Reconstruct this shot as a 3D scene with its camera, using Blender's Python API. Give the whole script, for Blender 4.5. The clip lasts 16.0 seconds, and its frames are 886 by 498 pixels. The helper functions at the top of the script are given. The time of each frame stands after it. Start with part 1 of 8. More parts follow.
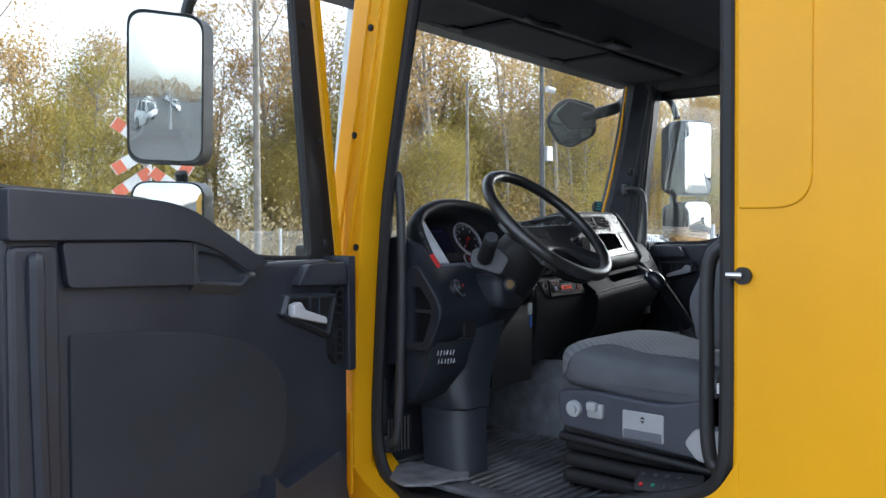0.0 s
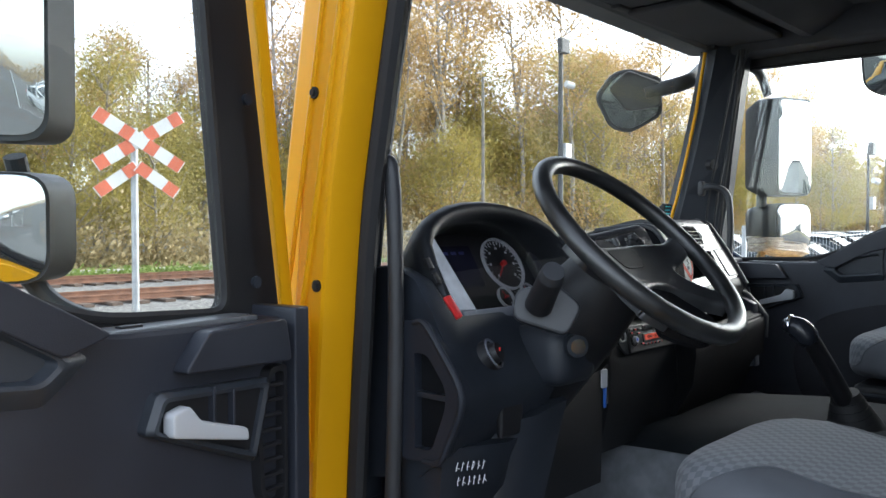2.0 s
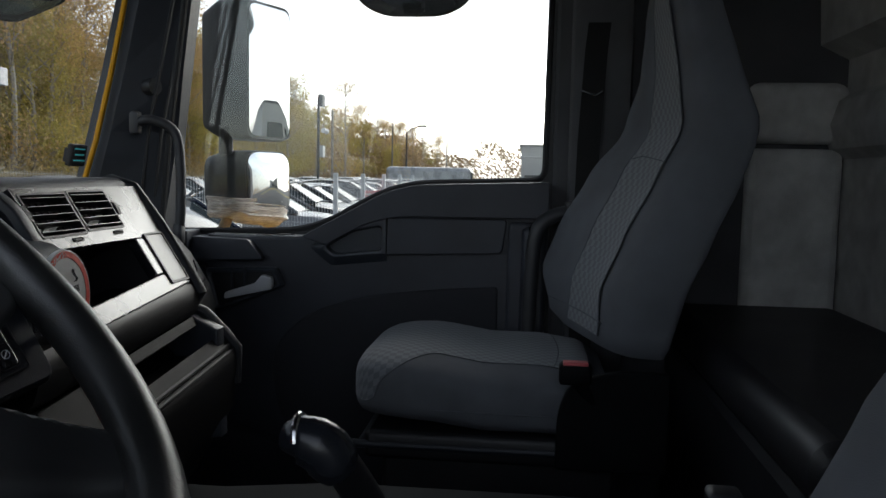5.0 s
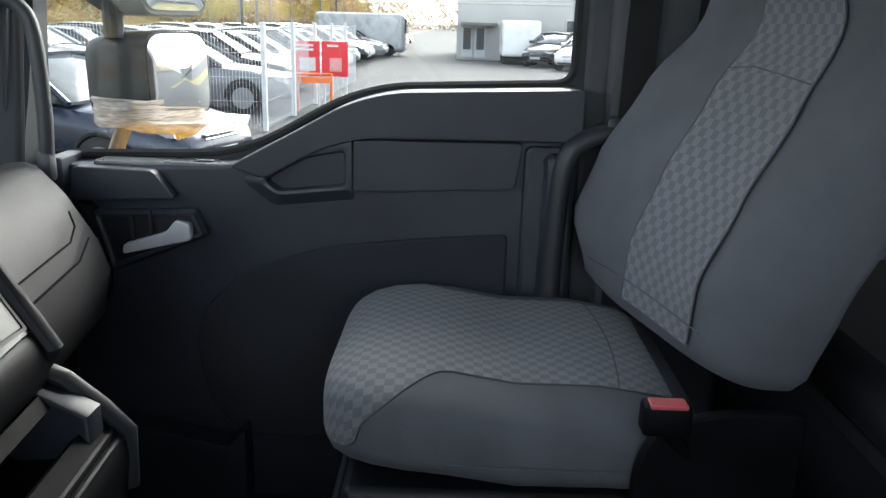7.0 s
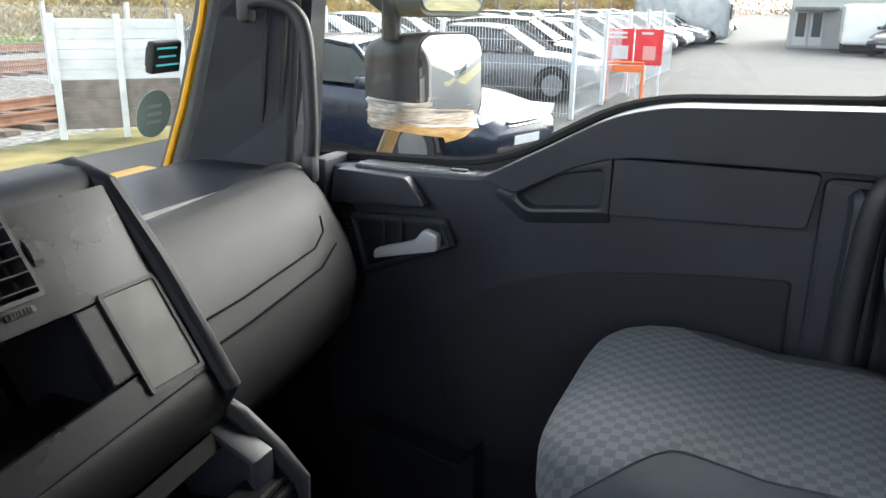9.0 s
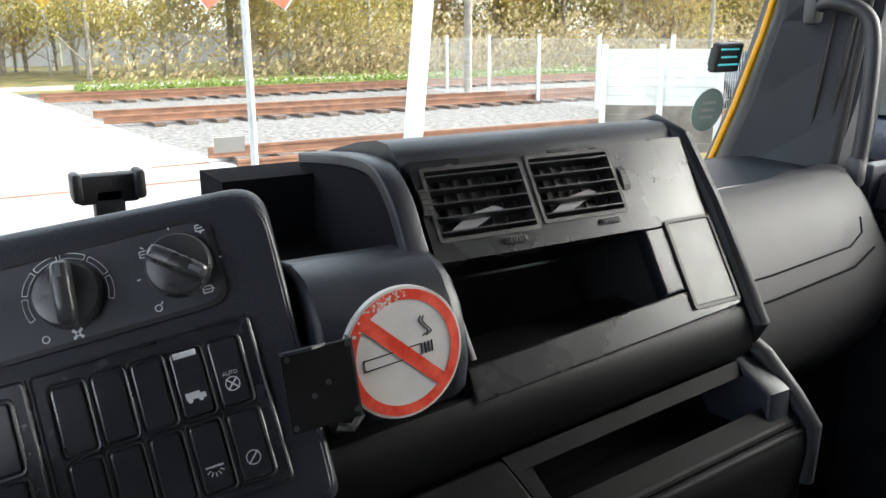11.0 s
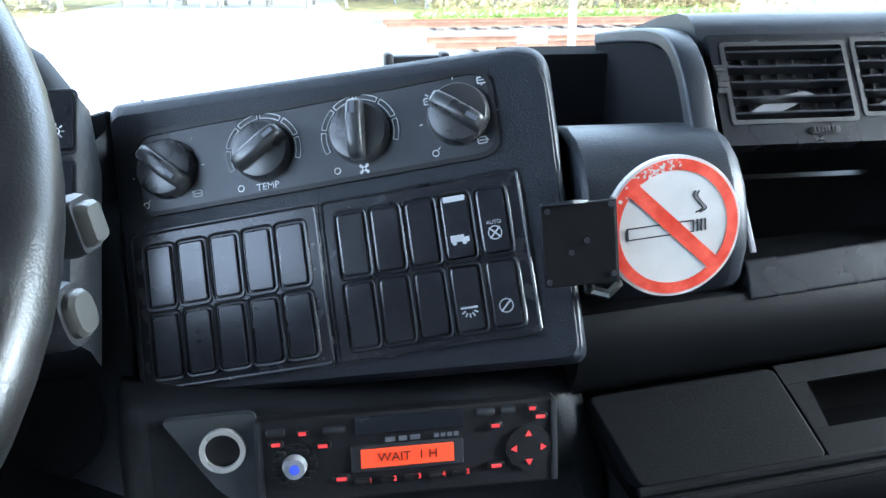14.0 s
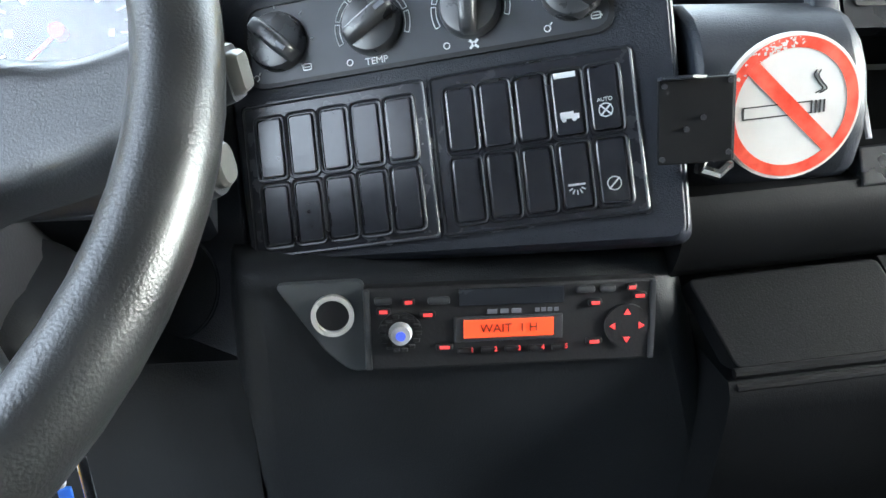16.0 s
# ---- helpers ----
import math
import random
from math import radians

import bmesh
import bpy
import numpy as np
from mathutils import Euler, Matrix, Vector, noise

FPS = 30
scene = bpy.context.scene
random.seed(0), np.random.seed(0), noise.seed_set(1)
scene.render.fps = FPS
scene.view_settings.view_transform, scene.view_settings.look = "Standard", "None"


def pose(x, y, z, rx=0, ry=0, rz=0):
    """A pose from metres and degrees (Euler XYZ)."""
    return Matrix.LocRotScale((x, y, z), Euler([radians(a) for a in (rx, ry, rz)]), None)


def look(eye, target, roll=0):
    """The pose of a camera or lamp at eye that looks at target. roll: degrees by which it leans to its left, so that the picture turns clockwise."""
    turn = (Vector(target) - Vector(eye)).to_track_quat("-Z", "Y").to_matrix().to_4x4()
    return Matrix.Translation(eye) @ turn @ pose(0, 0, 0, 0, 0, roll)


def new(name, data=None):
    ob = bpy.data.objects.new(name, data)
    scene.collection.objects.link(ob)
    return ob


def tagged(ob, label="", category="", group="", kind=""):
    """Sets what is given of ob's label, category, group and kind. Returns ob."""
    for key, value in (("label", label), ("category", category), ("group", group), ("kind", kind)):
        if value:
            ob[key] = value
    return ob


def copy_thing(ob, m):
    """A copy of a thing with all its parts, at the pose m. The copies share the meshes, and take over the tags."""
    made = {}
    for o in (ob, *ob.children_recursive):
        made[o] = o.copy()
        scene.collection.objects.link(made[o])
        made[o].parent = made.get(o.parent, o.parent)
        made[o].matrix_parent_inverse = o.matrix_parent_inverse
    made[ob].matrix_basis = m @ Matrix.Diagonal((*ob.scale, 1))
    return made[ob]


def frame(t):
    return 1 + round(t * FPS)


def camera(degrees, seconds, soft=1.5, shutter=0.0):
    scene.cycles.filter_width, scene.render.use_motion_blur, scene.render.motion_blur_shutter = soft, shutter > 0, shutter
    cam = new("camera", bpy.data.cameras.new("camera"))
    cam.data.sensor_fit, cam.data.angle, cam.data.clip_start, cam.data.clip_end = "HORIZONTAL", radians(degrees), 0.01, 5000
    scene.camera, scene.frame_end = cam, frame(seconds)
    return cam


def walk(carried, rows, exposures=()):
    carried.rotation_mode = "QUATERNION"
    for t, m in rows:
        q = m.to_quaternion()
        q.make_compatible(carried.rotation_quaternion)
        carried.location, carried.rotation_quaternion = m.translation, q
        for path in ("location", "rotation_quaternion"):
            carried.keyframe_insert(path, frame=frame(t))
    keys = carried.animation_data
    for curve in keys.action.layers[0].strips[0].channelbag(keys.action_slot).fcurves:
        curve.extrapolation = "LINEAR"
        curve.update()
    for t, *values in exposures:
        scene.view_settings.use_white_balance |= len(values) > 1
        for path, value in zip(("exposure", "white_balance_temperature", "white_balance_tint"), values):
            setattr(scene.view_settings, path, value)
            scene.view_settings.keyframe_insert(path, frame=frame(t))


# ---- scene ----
cam = camera(57.9, 16.0)
METRES, EYE, TILT, LEAN, TURN = 3.1, 1.9, -1.3, 0.3, -48.0
ROWS = [
    (0.0, 0.0, 0.0, 0.0, 0.0, 0.0, -0.0),
    (0.5, 0.0048, 0.0244, -0.0022, -0.26, -0.05, -0.05),
    (1.0, 0.0002, 0.0942, 0.0026, -0.07, -0.08, -0.16),
    (1.5, -0.0164, 0.1875, 0.0065, -0.26, 0.01, -0.26),
    (2.0, -0.0045, 0.2774, 0.0201, 1.02, -0.13, -0.23),
    (2.5, 0.0035, 0.36, 0.0304, -1.37, -0.78, -0.57),
    (3.0, 0.0212, 0.4205, 0.0394, -13.0, -0.94, -0.82),
    (3.5, 0.049, 0.4639, 0.0398, -24.94, -1.0, -0.83),
    (4.0, 0.0667, 0.4889, 0.0383, -29.67, -1.45, -0.81),
    (4.5, 0.0865, 0.5307, 0.0353, -33.87, -1.45, -0.84),
    (7.0, 0.1809, 0.7276, 0.0692, -40.66, -14.57, -0.85),
    (7.5, 0.2033, 0.7585, 0.075, -40.86, -15.67, -0.87),
    (8.0, 0.2178, 0.7626, 0.0752, -39.86, -15.66, -0.92),
    (8.5, 0.219, 0.7561, 0.0778, -29.48, -15.81, -0.76),
    (9.0, 0.2209, 0.7505, 0.0778, -18.97, -15.77, -0.65),
    (9.5, 0.2197, 0.7368, 0.0697, -7.93, -14.43, -0.44),
    (10.0, 0.2255, 0.7235, 0.0698, 3.1, -14.64, -0.33),
    (12.5, 0.1867, 0.7017, 0.0499, 25.61, -14.04, -1.04),
    (13.0, 0.1984, 0.7034, 0.0491, 28.16, -17.59, -1.21),
    (13.5, 0.2008, 0.71, 0.0477, 34.67, -18.32, -0.77),
    (14.0, 0.2155, 0.7149, 0.0487, 39.51, -18.59, -0.77),
    (14.5, 0.2169, 0.7226, 0.0537, 41.44, -18.53, -0.84),
    (15.0, 0.2139, 0.7233, 0.0477, 42.41, -18.49, -1.11),
    (15.5, 0.2129, 0.7146, 0.0434, 41.52, -18.74, -1.74),
    (16.0, 0.2107, 0.7044, 0.0422, 43.53, -24.72, -0.97),
]
EXPOSURES = [(0.0, 2.05, 5900, 10), (2.5, 2.3, 6100, 8), (3.0, 1.95, 6150, 9), (3.5, 1.2, 6200, 10), (4.7, 0.9, 6300, 10), (7.0, 2.62, 6300, 8), (7.5, 3.28, 6300, 8), (8.0, 3.55, 6300, 7),
             (9.0, 2.75, 6450, 8), (10.2, 2.9, 6500, 7), (12.5, 3.0, 5700, 13), (13.0, 3.72, 5100, 5), (14.0, 4.14, 5300, 4), (15.0, 3.85, 5500, 3), (15.5, 4.0, 5650, 4), (16.0, 4.55, 6100, 4)]
walk(cam, [(t, pose(0, 0, EYE, TILT, LEAN, TURN) @ pose(METRES * x, METRES * y, METRES * z, 90 + pitch, roll, yaw)) for t, x, y, z, yaw, pitch, roll in ROWS], EXPOSURES)

# ---- light ----
world = bpy.data.worlds.new("sky")
scene.world = world
world.use_nodes = True
wn = world.node_tree
sky = wn.nodes.new("ShaderNodeTexSky")
sky.sky_type, sky.sun_disc = "NISHITA", False
sky.sun_elevation, sky.sun_rotation = radians(32), radians(107)
sky.air_density, sky.dust_density, sky.ozone_density = 1.0, 2.0, 1.0
soft_sky = wn.nodes.new("ShaderNodeHueSaturation")
soft_sky.inputs["Saturation"].default_value = 0.35
wn.links.new(sky.outputs[0], soft_sky.inputs["Color"])
sky_dir = wn.nodes.new("ShaderNodeTexCoord")
sky_stretch = wn.nodes.new("ShaderNodeMapping")
sky_stretch.inputs["Scale"].default_value = (1.0, 1.0, 3.5)
clouds = wn.nodes.new("ShaderNodeTexNoise")
clouds.inputs["Scale"].default_value, clouds.inputs["Detail"].default_value = 2.2, 6
cloud_tone = wn.nodes.new("ShaderNodeValToRGB")
cloud_tone.color_ramp.elements[0].position, cloud_tone.color_ramp.elements[0].color = 0.38, (0.80, 0.80, 0.83, 1)
cloud_tone.color_ramp.elements[1].position, cloud_tone.color_ramp.elements[1].color = 0.62, (1.1, 1.1, 1.08, 1)
cloudy = wn.nodes.new("ShaderNodeMixRGB")
cloudy.blend_type, cloudy.inputs[0].default_value = "MULTIPLY", 1.0
wn.links.new(sky_dir.outputs["Generated"], sky_stretch.inputs["Vector"])
wn.links.new(sky_stretch.outputs[0], clouds.inputs["Vector"])
wn.links.new(clouds.outputs["Fac"], cloud_tone.inputs[0])
wn.links.new(soft_sky.outputs[0], cloudy.inputs[1])
wn.links.new(cloud_tone.outputs[0], cloudy.inputs[2])
wn.links.new(cloudy.outputs[0], wn.nodes["Background"].inputs[0])
wn.nodes["Background"].inputs[1].default_value = 0.15
sun_data = bpy.data.lights.new("sun", "SUN")
sun_data.energy, sun_data.angle, sun_data.color = 0.7, radians(50), (1.0, 0.93, 0.82)
sun = new("sun", sun_data)
sun.matrix_world = look((20, -6, 13), (0, 0, 2.0))

# ---- materials ----
def mat(name, base, rough=0.6, metal=0.0, vary=0.15, scale=6.0, grain=0.0, grain_scale=400.0, spec=0.5, wear=0.0, second=None, coat=0.0, axis=None):
    """A surface with colour variation at two scales and, if asked, fine relief."""
    m = bpy.data.materials.new(name)
    m.use_nodes = True
    nt = m.node_tree
    b = nt.nodes["Principled BSDF"]
    b.inputs["Metallic"].default_value = metal
    b.inputs["Specular IOR Level"].default_value = spec
    b.inputs["Coat Weight"].default_value = coat
    geo = nt.nodes.new("ShaderNodeNewGeometry")
    big = nt.nodes.new("ShaderNodeTexNoise")
    big.inputs["Scale"].default_value, big.inputs["Detail"].default_value = scale, 6
    nt.links.new(geo.outputs["Position"], big.inputs["Vector"])
    fine = nt.nodes.new("ShaderNodeTexNoise")
    fine.inputs["Scale"].default_value, fine.inputs["Detail"].default_value = grain_scale, 3
    nt.links.new(geo.outputs["Position"], fine.inputs["Vector"])
    if axis:
        stretch = nt.nodes.new("ShaderNodeMapping")
        stretch.inputs["Scale"].default_value = axis
        nt.links.new(geo.outputs["Position"], stretch.inputs["Vector"])
        nt.links.new(stretch.outputs[0], big.inputs["Vector"])
    ramp = nt.nodes.new("ShaderNodeValToRGB")
    c2 = second or base
    lo = [max(0, c * (1 - vary)) for c in base]
    hi = [min(1, c * (1 + vary)) for c in c2]
    ramp.color_ramp.elements[0].position, ramp.color_ramp.elements[0].color = 0.32, (*lo, 1)
    ramp.color_ramp.elements[1].position, ramp.color_ramp.elements[1].color = 0.68, (*hi, 1)
    nt.links.new(big.outputs["Fac"], ramp.inputs[0])
    nt.links.new(ramp.outputs[0], b.inputs["Base Color"])
    rr = nt.nodes.new("ShaderNodeMapRange")
    rr.inputs["To Min"].default_value, rr.inputs["To Max"].default_value = max(0.02, rough - 0.08 - wear), min(1, rough + 0.08)
    nt.links.new(big.outputs["Fac"], rr.inputs["Value"])
    nt.links.new(rr.outputs[0], b.inputs["Roughness"])
    if grain:
        bump = nt.nodes.new("ShaderNodeBump")
        bump.inputs["Strength"].default_value, bump.inputs["Distance"].default_value = grain, 0.002
        nt.links.new(fine.outputs["Fac"], bump.inputs["Height"])
        nt.links.new(bump.outputs[0], b.inputs["Normal"])
    return m


def glass(name, tint=(1, 1, 1), gloss=0.06, rough=0.0):
    m = bpy.data.materials.new(name)
    m.use_nodes = True
    nt = m.node_tree
    nt.nodes.remove(nt.nodes["Principled BSDF"])
    tr, gl, mix = nt.nodes.new("ShaderNodeBsdfTransparent"), nt.nodes.new("ShaderNodeBsdfGlossy"), nt.nodes.new("ShaderNodeMixShader")
    tr.inputs[0].default_value = (*tint, 1)
    gl.inputs["Roughness"].default_value = rough
    mix.inputs[0].default_value = gloss
    nt.links.new(tr.outputs[0], mix.inputs[1])
    nt.links.new(gl.outputs[0], mix.inputs[2])
    nt.links.new(mix.outputs[0], nt.nodes["Material Output"].inputs[0])
    return m


def glow(name, colour, strength):
    m = bpy.data.materials.new(name)
    m.use_nodes = True
    b = m.node_tree.nodes["Principled BSDF"]
    b.inputs["Base Color"].default_value = (*colour, 1)
    b.inputs["Emission Color"].default_value = (*colour, 1)
    b.inputs["Emission Strength"].default_value = strength
    return m


YELLOW = mat("yellow_paint", (0.80, 0.385, 0.003), 0.34, vary=0.05, scale=3, spec=0.28, grain=0.02, grain_scale=200)
PLASTIC = mat("dark_plastic", (0.020, 0.024, 0.032), 0.42, vary=0.25, scale=9, grain=0.2, grain_scale=900, spec=0.45)
SOFT = mat("soft_dash_skin", (0.036, 0.036, 0.038), 0.62, vary=0.25, scale=6, grain=0.2, grain_scale=900, spec=0.35)
DOORP = mat("door_plastic", (0.026, 0.029, 0.039), 0.42, vary=0.2, scale=7, grain=0.25, grain_scale=900)
GLOSSY = mat("worn_glossy_plastic", (0.014, 0.016, 0.021), 0.28, vary=0.3, scale=14, grain=0.08, grain_scale=700, wear=0.1)
HOODP = mat("hood_plastic", (0.016, 0.018, 0.022), 0.5, vary=0.25, scale=9, grain=0.2, grain_scale=900, spec=0.28)
PANELP = mat("panel_plastic", (0.017, 0.020, 0.028), 0.44, vary=0.2, scale=9, grain=0.3, grain_scale=900, spec=0.38)
# Dash plastic copy with the shade low in the cab put into its colour.
LOWP = mat("shaded_dash_plastic", (0.0045, 0.005, 0.006), 0.58, vary=0.4, scale=9, grain=0.15, grain_scale=900, spec=0.10)
# Gap and recess shade put into the colour: near-black with no gloss.
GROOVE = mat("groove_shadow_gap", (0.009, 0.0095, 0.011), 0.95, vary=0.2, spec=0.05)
BLACK = mat("black_plastic", (0.012, 0.012, 0.014), 0.5, vary=0.2, grain=0.1)
RUBBER = mat("black_rubber", (0.015, 0.015, 0.016), 0.65, vary=0.2, grain=0.1)
GREYP = mat("grey_plastic", (0.16, 0.17, 0.2), 0.45, vary=0.1, grain=0.15, grain_scale=800)
LIGHTP = mat("light_grey_plastic", (0.42, 0.43, 0.45), 0.4, vary=0.08, grain=0.1)
SILVER = mat("silver_paint", (0.60, 0.61, 0.63), 0.34, metal=0.15, vary=0.06)
CHROME = mat("chrome", (0.7, 0.7, 0.7), 0.15, metal=1.0, vary=0.05)
HEADLINER = mat("headliner", (0.06, 0.062, 0.07), 0.85, vary=0.15, grain=0.3, grain_scale=500)
REARWALL = mat("rear_wall_felt", (0.58, 0.575, 0.56), 0.95, vary=0.18, scale=14, grain=0.6, grain_scale=350)
CLOTH = mat("seat_cloth", (0.110, 0.117, 0.131), 0.95, vary=0.12, scale=12, grain=0.35, grain_scale=900)
MATRUB = mat("floor_mat_rubber", (0.07, 0.073, 0.080), 0.55, vary=0.35, scale=10, grain=0.3, grain_scale=300, second=(0.14, 0.14, 0.147))
# Tunnel felt lightened: light from the open door is put into the colour.
CARPET = mat("door_lit_felt", (0.19, 0.20, 0.22), 0.95, vary=0.25, scale=20, grain=0.7, grain_scale=500)
PANE = glass("pane", (0.96, 0.98, 0.97), 0.05)
MIRROR = mat("mirror_glass", (0.85, 0.87, 0.88), 0.02, metal=1.0, vary=0.0)
for socket in ("To Min", "To Max"):
    MIRROR.node_tree.nodes["Map Range"].inputs[socket].default_value = 0.0

# ---- mesh helpers ----
def part(name, bm, material, parent=None, label="", smooth=True, edge=35):
    """Links a bmesh as one mesh object, under a thing or a part."""
    me = bpy.data.meshes.new(name)
    bmesh.ops.remove_doubles(bm, verts=bm.verts, dist=0.00005)
    bmesh.ops.recalc_face_normals(bm, faces=bm.faces)
    for f in bm.faces:
        f.smooth = smooth
    if smooth:
        bm.normal_update()
        for e in bm.edges:
            if len(e.link_faces) == 2:
                a, b = (f.calc_area() for f in e.link_faces)
                bend = e.calc_face_angle(0.0)
                e.smooth = bend < radians(edge) and not (max(a, b) > 10 * min(a, b) and bend > 0.12)
    bm.to_mesh(me)
    bm.free()
    for m in (material if isinstance(material, (list, tuple)) else [material]):
        me.materials.append(m)
    ob = new(name, me)
    if parent:
        hang(ob, parent)
    if label:
        ob["label"] = label
    return ob


def hang(ob, parent):
    """Parents ob, whose mesh is in world places, to an empty or to another such mesh."""
    ob.parent = parent
    if parent.data is None:
        ob.matrix_parent_inverse = Matrix.Translation(-parent.location)


def thing(name, at, label, category, group="", kind=""):
    ob = new(name)
    ob.empty_display_size = 0.05
    ob.location = at
    return tagged(ob, label, category, group, kind)


def V(*a):
    return Vector(a)


def basis(o, u, v, w=None):
    """A matrix whose x, y, z axes are u, v and their normal, at o."""
    u = Vector(u).normalized()
    v = Vector(v)
    v = (v - u * v.dot(u)).normalized()
    w = u.cross(v)
    m = Matrix((u, v, w)).transposed().to_4x4()
    m.translation = Vector(o)
    return m


def box(bm, c, s, m=None, bevel=0.0, seg=2):
    r = bmesh.ops.create_cube(bm, size=1.0, matrix=Matrix.Diagonal((*s, 1)))
    vs = r["verts"]
    if bevel:
        es = list({e for v in vs for e in v.link_edges})
        g = bmesh.ops.bevel(bm, geom=es, offset=bevel, segments=seg, profile=0.5, affect="EDGES", clamp_overlap=True)
        vs = list({v for f in g["faces"] for v in f.verts} | {v for v in vs if v.is_valid})
    mm = (m or Matrix()) @ Matrix.Translation(c)
    bmesh.ops.transform(bm, matrix=mm, verts=vs)
    return vs


def cyl(bm, a, b, r, r2=None, seg=20, cap=True):
    a, b = Vector(a), Vector(b)
    d = b - a
    m = Matrix.Translation((a + b) / 2) @ d.to_track_quat("Z", "Y").to_matrix().to_4x4()
    return bmesh.ops.create_cone(bm, cap_ends=cap, segments=seg, radius1=r, radius2=r if r2 is None else r2, depth=d.length, matrix=m)["verts"]


def prism(bm, poly, m, d0, d1, bevel=0.0):
    """A polygon in the x-y plane of m, from depth d0 to d1 along its z."""
    lo = [bm.verts.new(m @ Vector((x, y, d0))) for x, y in poly]
    hi = [bm.verts.new(m @ Vector((x, y, d1))) for x, y in poly]
    n = len(poly)
    fs = [bm.faces.new(lo[::-1]), bm.faces.new(hi)]
    for i in range(n):
        fs.append(bm.faces.new((lo[i], lo[(i + 1) % n], hi[(i + 1) % n], hi[i])))
    bmesh.ops.recalc_face_normals(bm, faces=fs)
    if bevel:
        es = list({e for f in fs[:2] for e in f.edges})
        bmesh.ops.bevel(bm, geom=es, offset=bevel, segments=2, profile=0.5, affect="EDGES", clamp_overlap=True)


def ring(bm, outer, inner, m, d0, d1):
    """A plate with a hole: outer and inner outlines of equal count."""
    n = len(outer)
    g = [[bm.verts.new(m @ Vector((x, y, d))) for x, y in p] for p, d in ((outer, d0), (inner, d0), (outer, d1), (inner, d1))]
    for i in range(n):
        j = (i + 1) % n
        bm.faces.new((g[0][i], g[0][j], g[1][j], g[1][i]))
        bm.faces.new((g[2][i], g[3][i], g[3][j], g[2][j]))
        bm.faces.new((g[0][i], g[2][i], g[2][j], g[0][j]))
        bm.faces.new((g[1][i], g[1][j], g[3][j], g[3][i]))


def rounded(poly, r, k=5):
    """Rounds a polygon's corners by radius r (a number, or one for each corner)."""
    out, n = [], len(poly)
    for i in range(n):
        p, a, b = Vector(poly[i]), Vector(poly[i - 1]), Vector(poly[(i + 1) % n])
        rr = r[i] if isinstance(r, (list, tuple)) else r
        rr = min(rr, (a - p).length * 0.48, (b - p).length * 0.48)
        s, e = p + (a - p).normalized() * rr, p + (b - p).normalized() * rr
        for j in range(k + 1):
            t = j / k
            q = s * (1 - t) ** 2 + p * 2 * t * (1 - t) + e * t * t
            out.append((q.x, q.y))
    return out


def rect(x0, y0, x1, y1):
    return [(x0, y0), (x1, y0), (x1, y1), (x0, y1)]


def smooth_path(pts, k=8):
    """Catmull-Rom through the points."""
    p = [Vector(q) for q in pts]
    p = [p[0] * 2 - p[1]] + p + [p[-1] * 2 - p[-2]]
    out = []
    for i in range(1, len(p) - 2):
        for j in range(k):
            t = j / k
            a, b, c, d = p[i - 1], p[i], p[i + 1], p[i + 2]
            out.append(0.5 * ((2 * b) + (c - a) * t + (2 * a - 5 * b + 4 * c - d) * t * t + (3 * b - a - 3 * c + d) * t ** 3))
    out.append(p[-2])
    return out


def tube(bm, pts, r, seg=12, cap=True, closed=False, flat=1.0):
    """A round bar along points; r may be a list."""
    pts = [Vector(p) for p in pts]
    n = len(pts)
    rings, up = [], None
    for i, p in enumerate(pts):
        if closed:
            d = pts[(i + 1) % n] - pts[i - 1]
        else:
            d = pts[min(i + 1, n - 1)] - pts[max(i - 1, 0)]
        d.normalize()
        if up is None:
            up = d.orthogonal().normalized()
        up = (up - d * up.dot(d)).normalized()
        s = d.cross(up)
        rr = r[i] if isinstance(r, (list, tuple)) else r
        rings.append([bm.verts.new(p + (up * math.cos(a) * flat + s * math.sin(a)) * rr) for a in (math.tau * j / seg for j in range(seg))])
    for i in range(n if closed else n - 1):
        a, b = rings[i], rings[(i + 1) % n]
        for j in range(seg):
            bm.faces.new((a[j], a[(j + 1) % seg], b[(j + 1) % seg], b[j]))
    if cap and not closed:
        bm.faces.new(rings[0][::-1])
        bm.faces.new(rings[-1])


def loft(bm, rings, cap=True, closed=True):
    """Skin over rings of points of equal count."""
    vs = [[bm.verts.new(p) for p in r] for r in rings]
    n = len(vs[0])
    for a, b in zip(vs, vs[1:]):
        for j in range(n if closed else n - 1):
            bm.faces.new((a[j], a[(j + 1) % n], b[(j + 1) % n], b[j]))
    if cap:
        bm.faces.new(vs[0][::-1])
        bm.faces.new(vs[-1])
    return vs


def sweep(bm, profile, xs, place):
    """A cross-section (list of 2D points) carried along xs; place(x, p) gives the point."""
    return loft(bm, [[place(x, p) for p in profile] for x in xs])


def B():
    return bmesh.new()

# ---- cab shell ----
XL, XR = 1.44, 3.38          # door planes
YB = 0.56                    # rear edge of the door openings
ZF, ZC = 1.24, 2.62          # floor, ceiling
YR = 0.28                    # rear wall
YZ_L = basis((XL, 0, 0), (0, 1, 0), (0, 0, 1))
YZ_R = basis((XR, 0, 0), (0, 1, 0), (0, 0, 1))


def structure(name, bm, material, label, category, smooth=True, parent=None):
    return tagged(part(name, bm, material, parent, smooth=smooth), label, category, kind="structure")


bm = B()
box(bm, (2.41, 0.98, ZF - 0.03), (1.92, 1.80, 0.06), bevel=0.004)
floor = structure("floor", bm, BLACK, "dark steel cab floor under rubber matting", "floor")
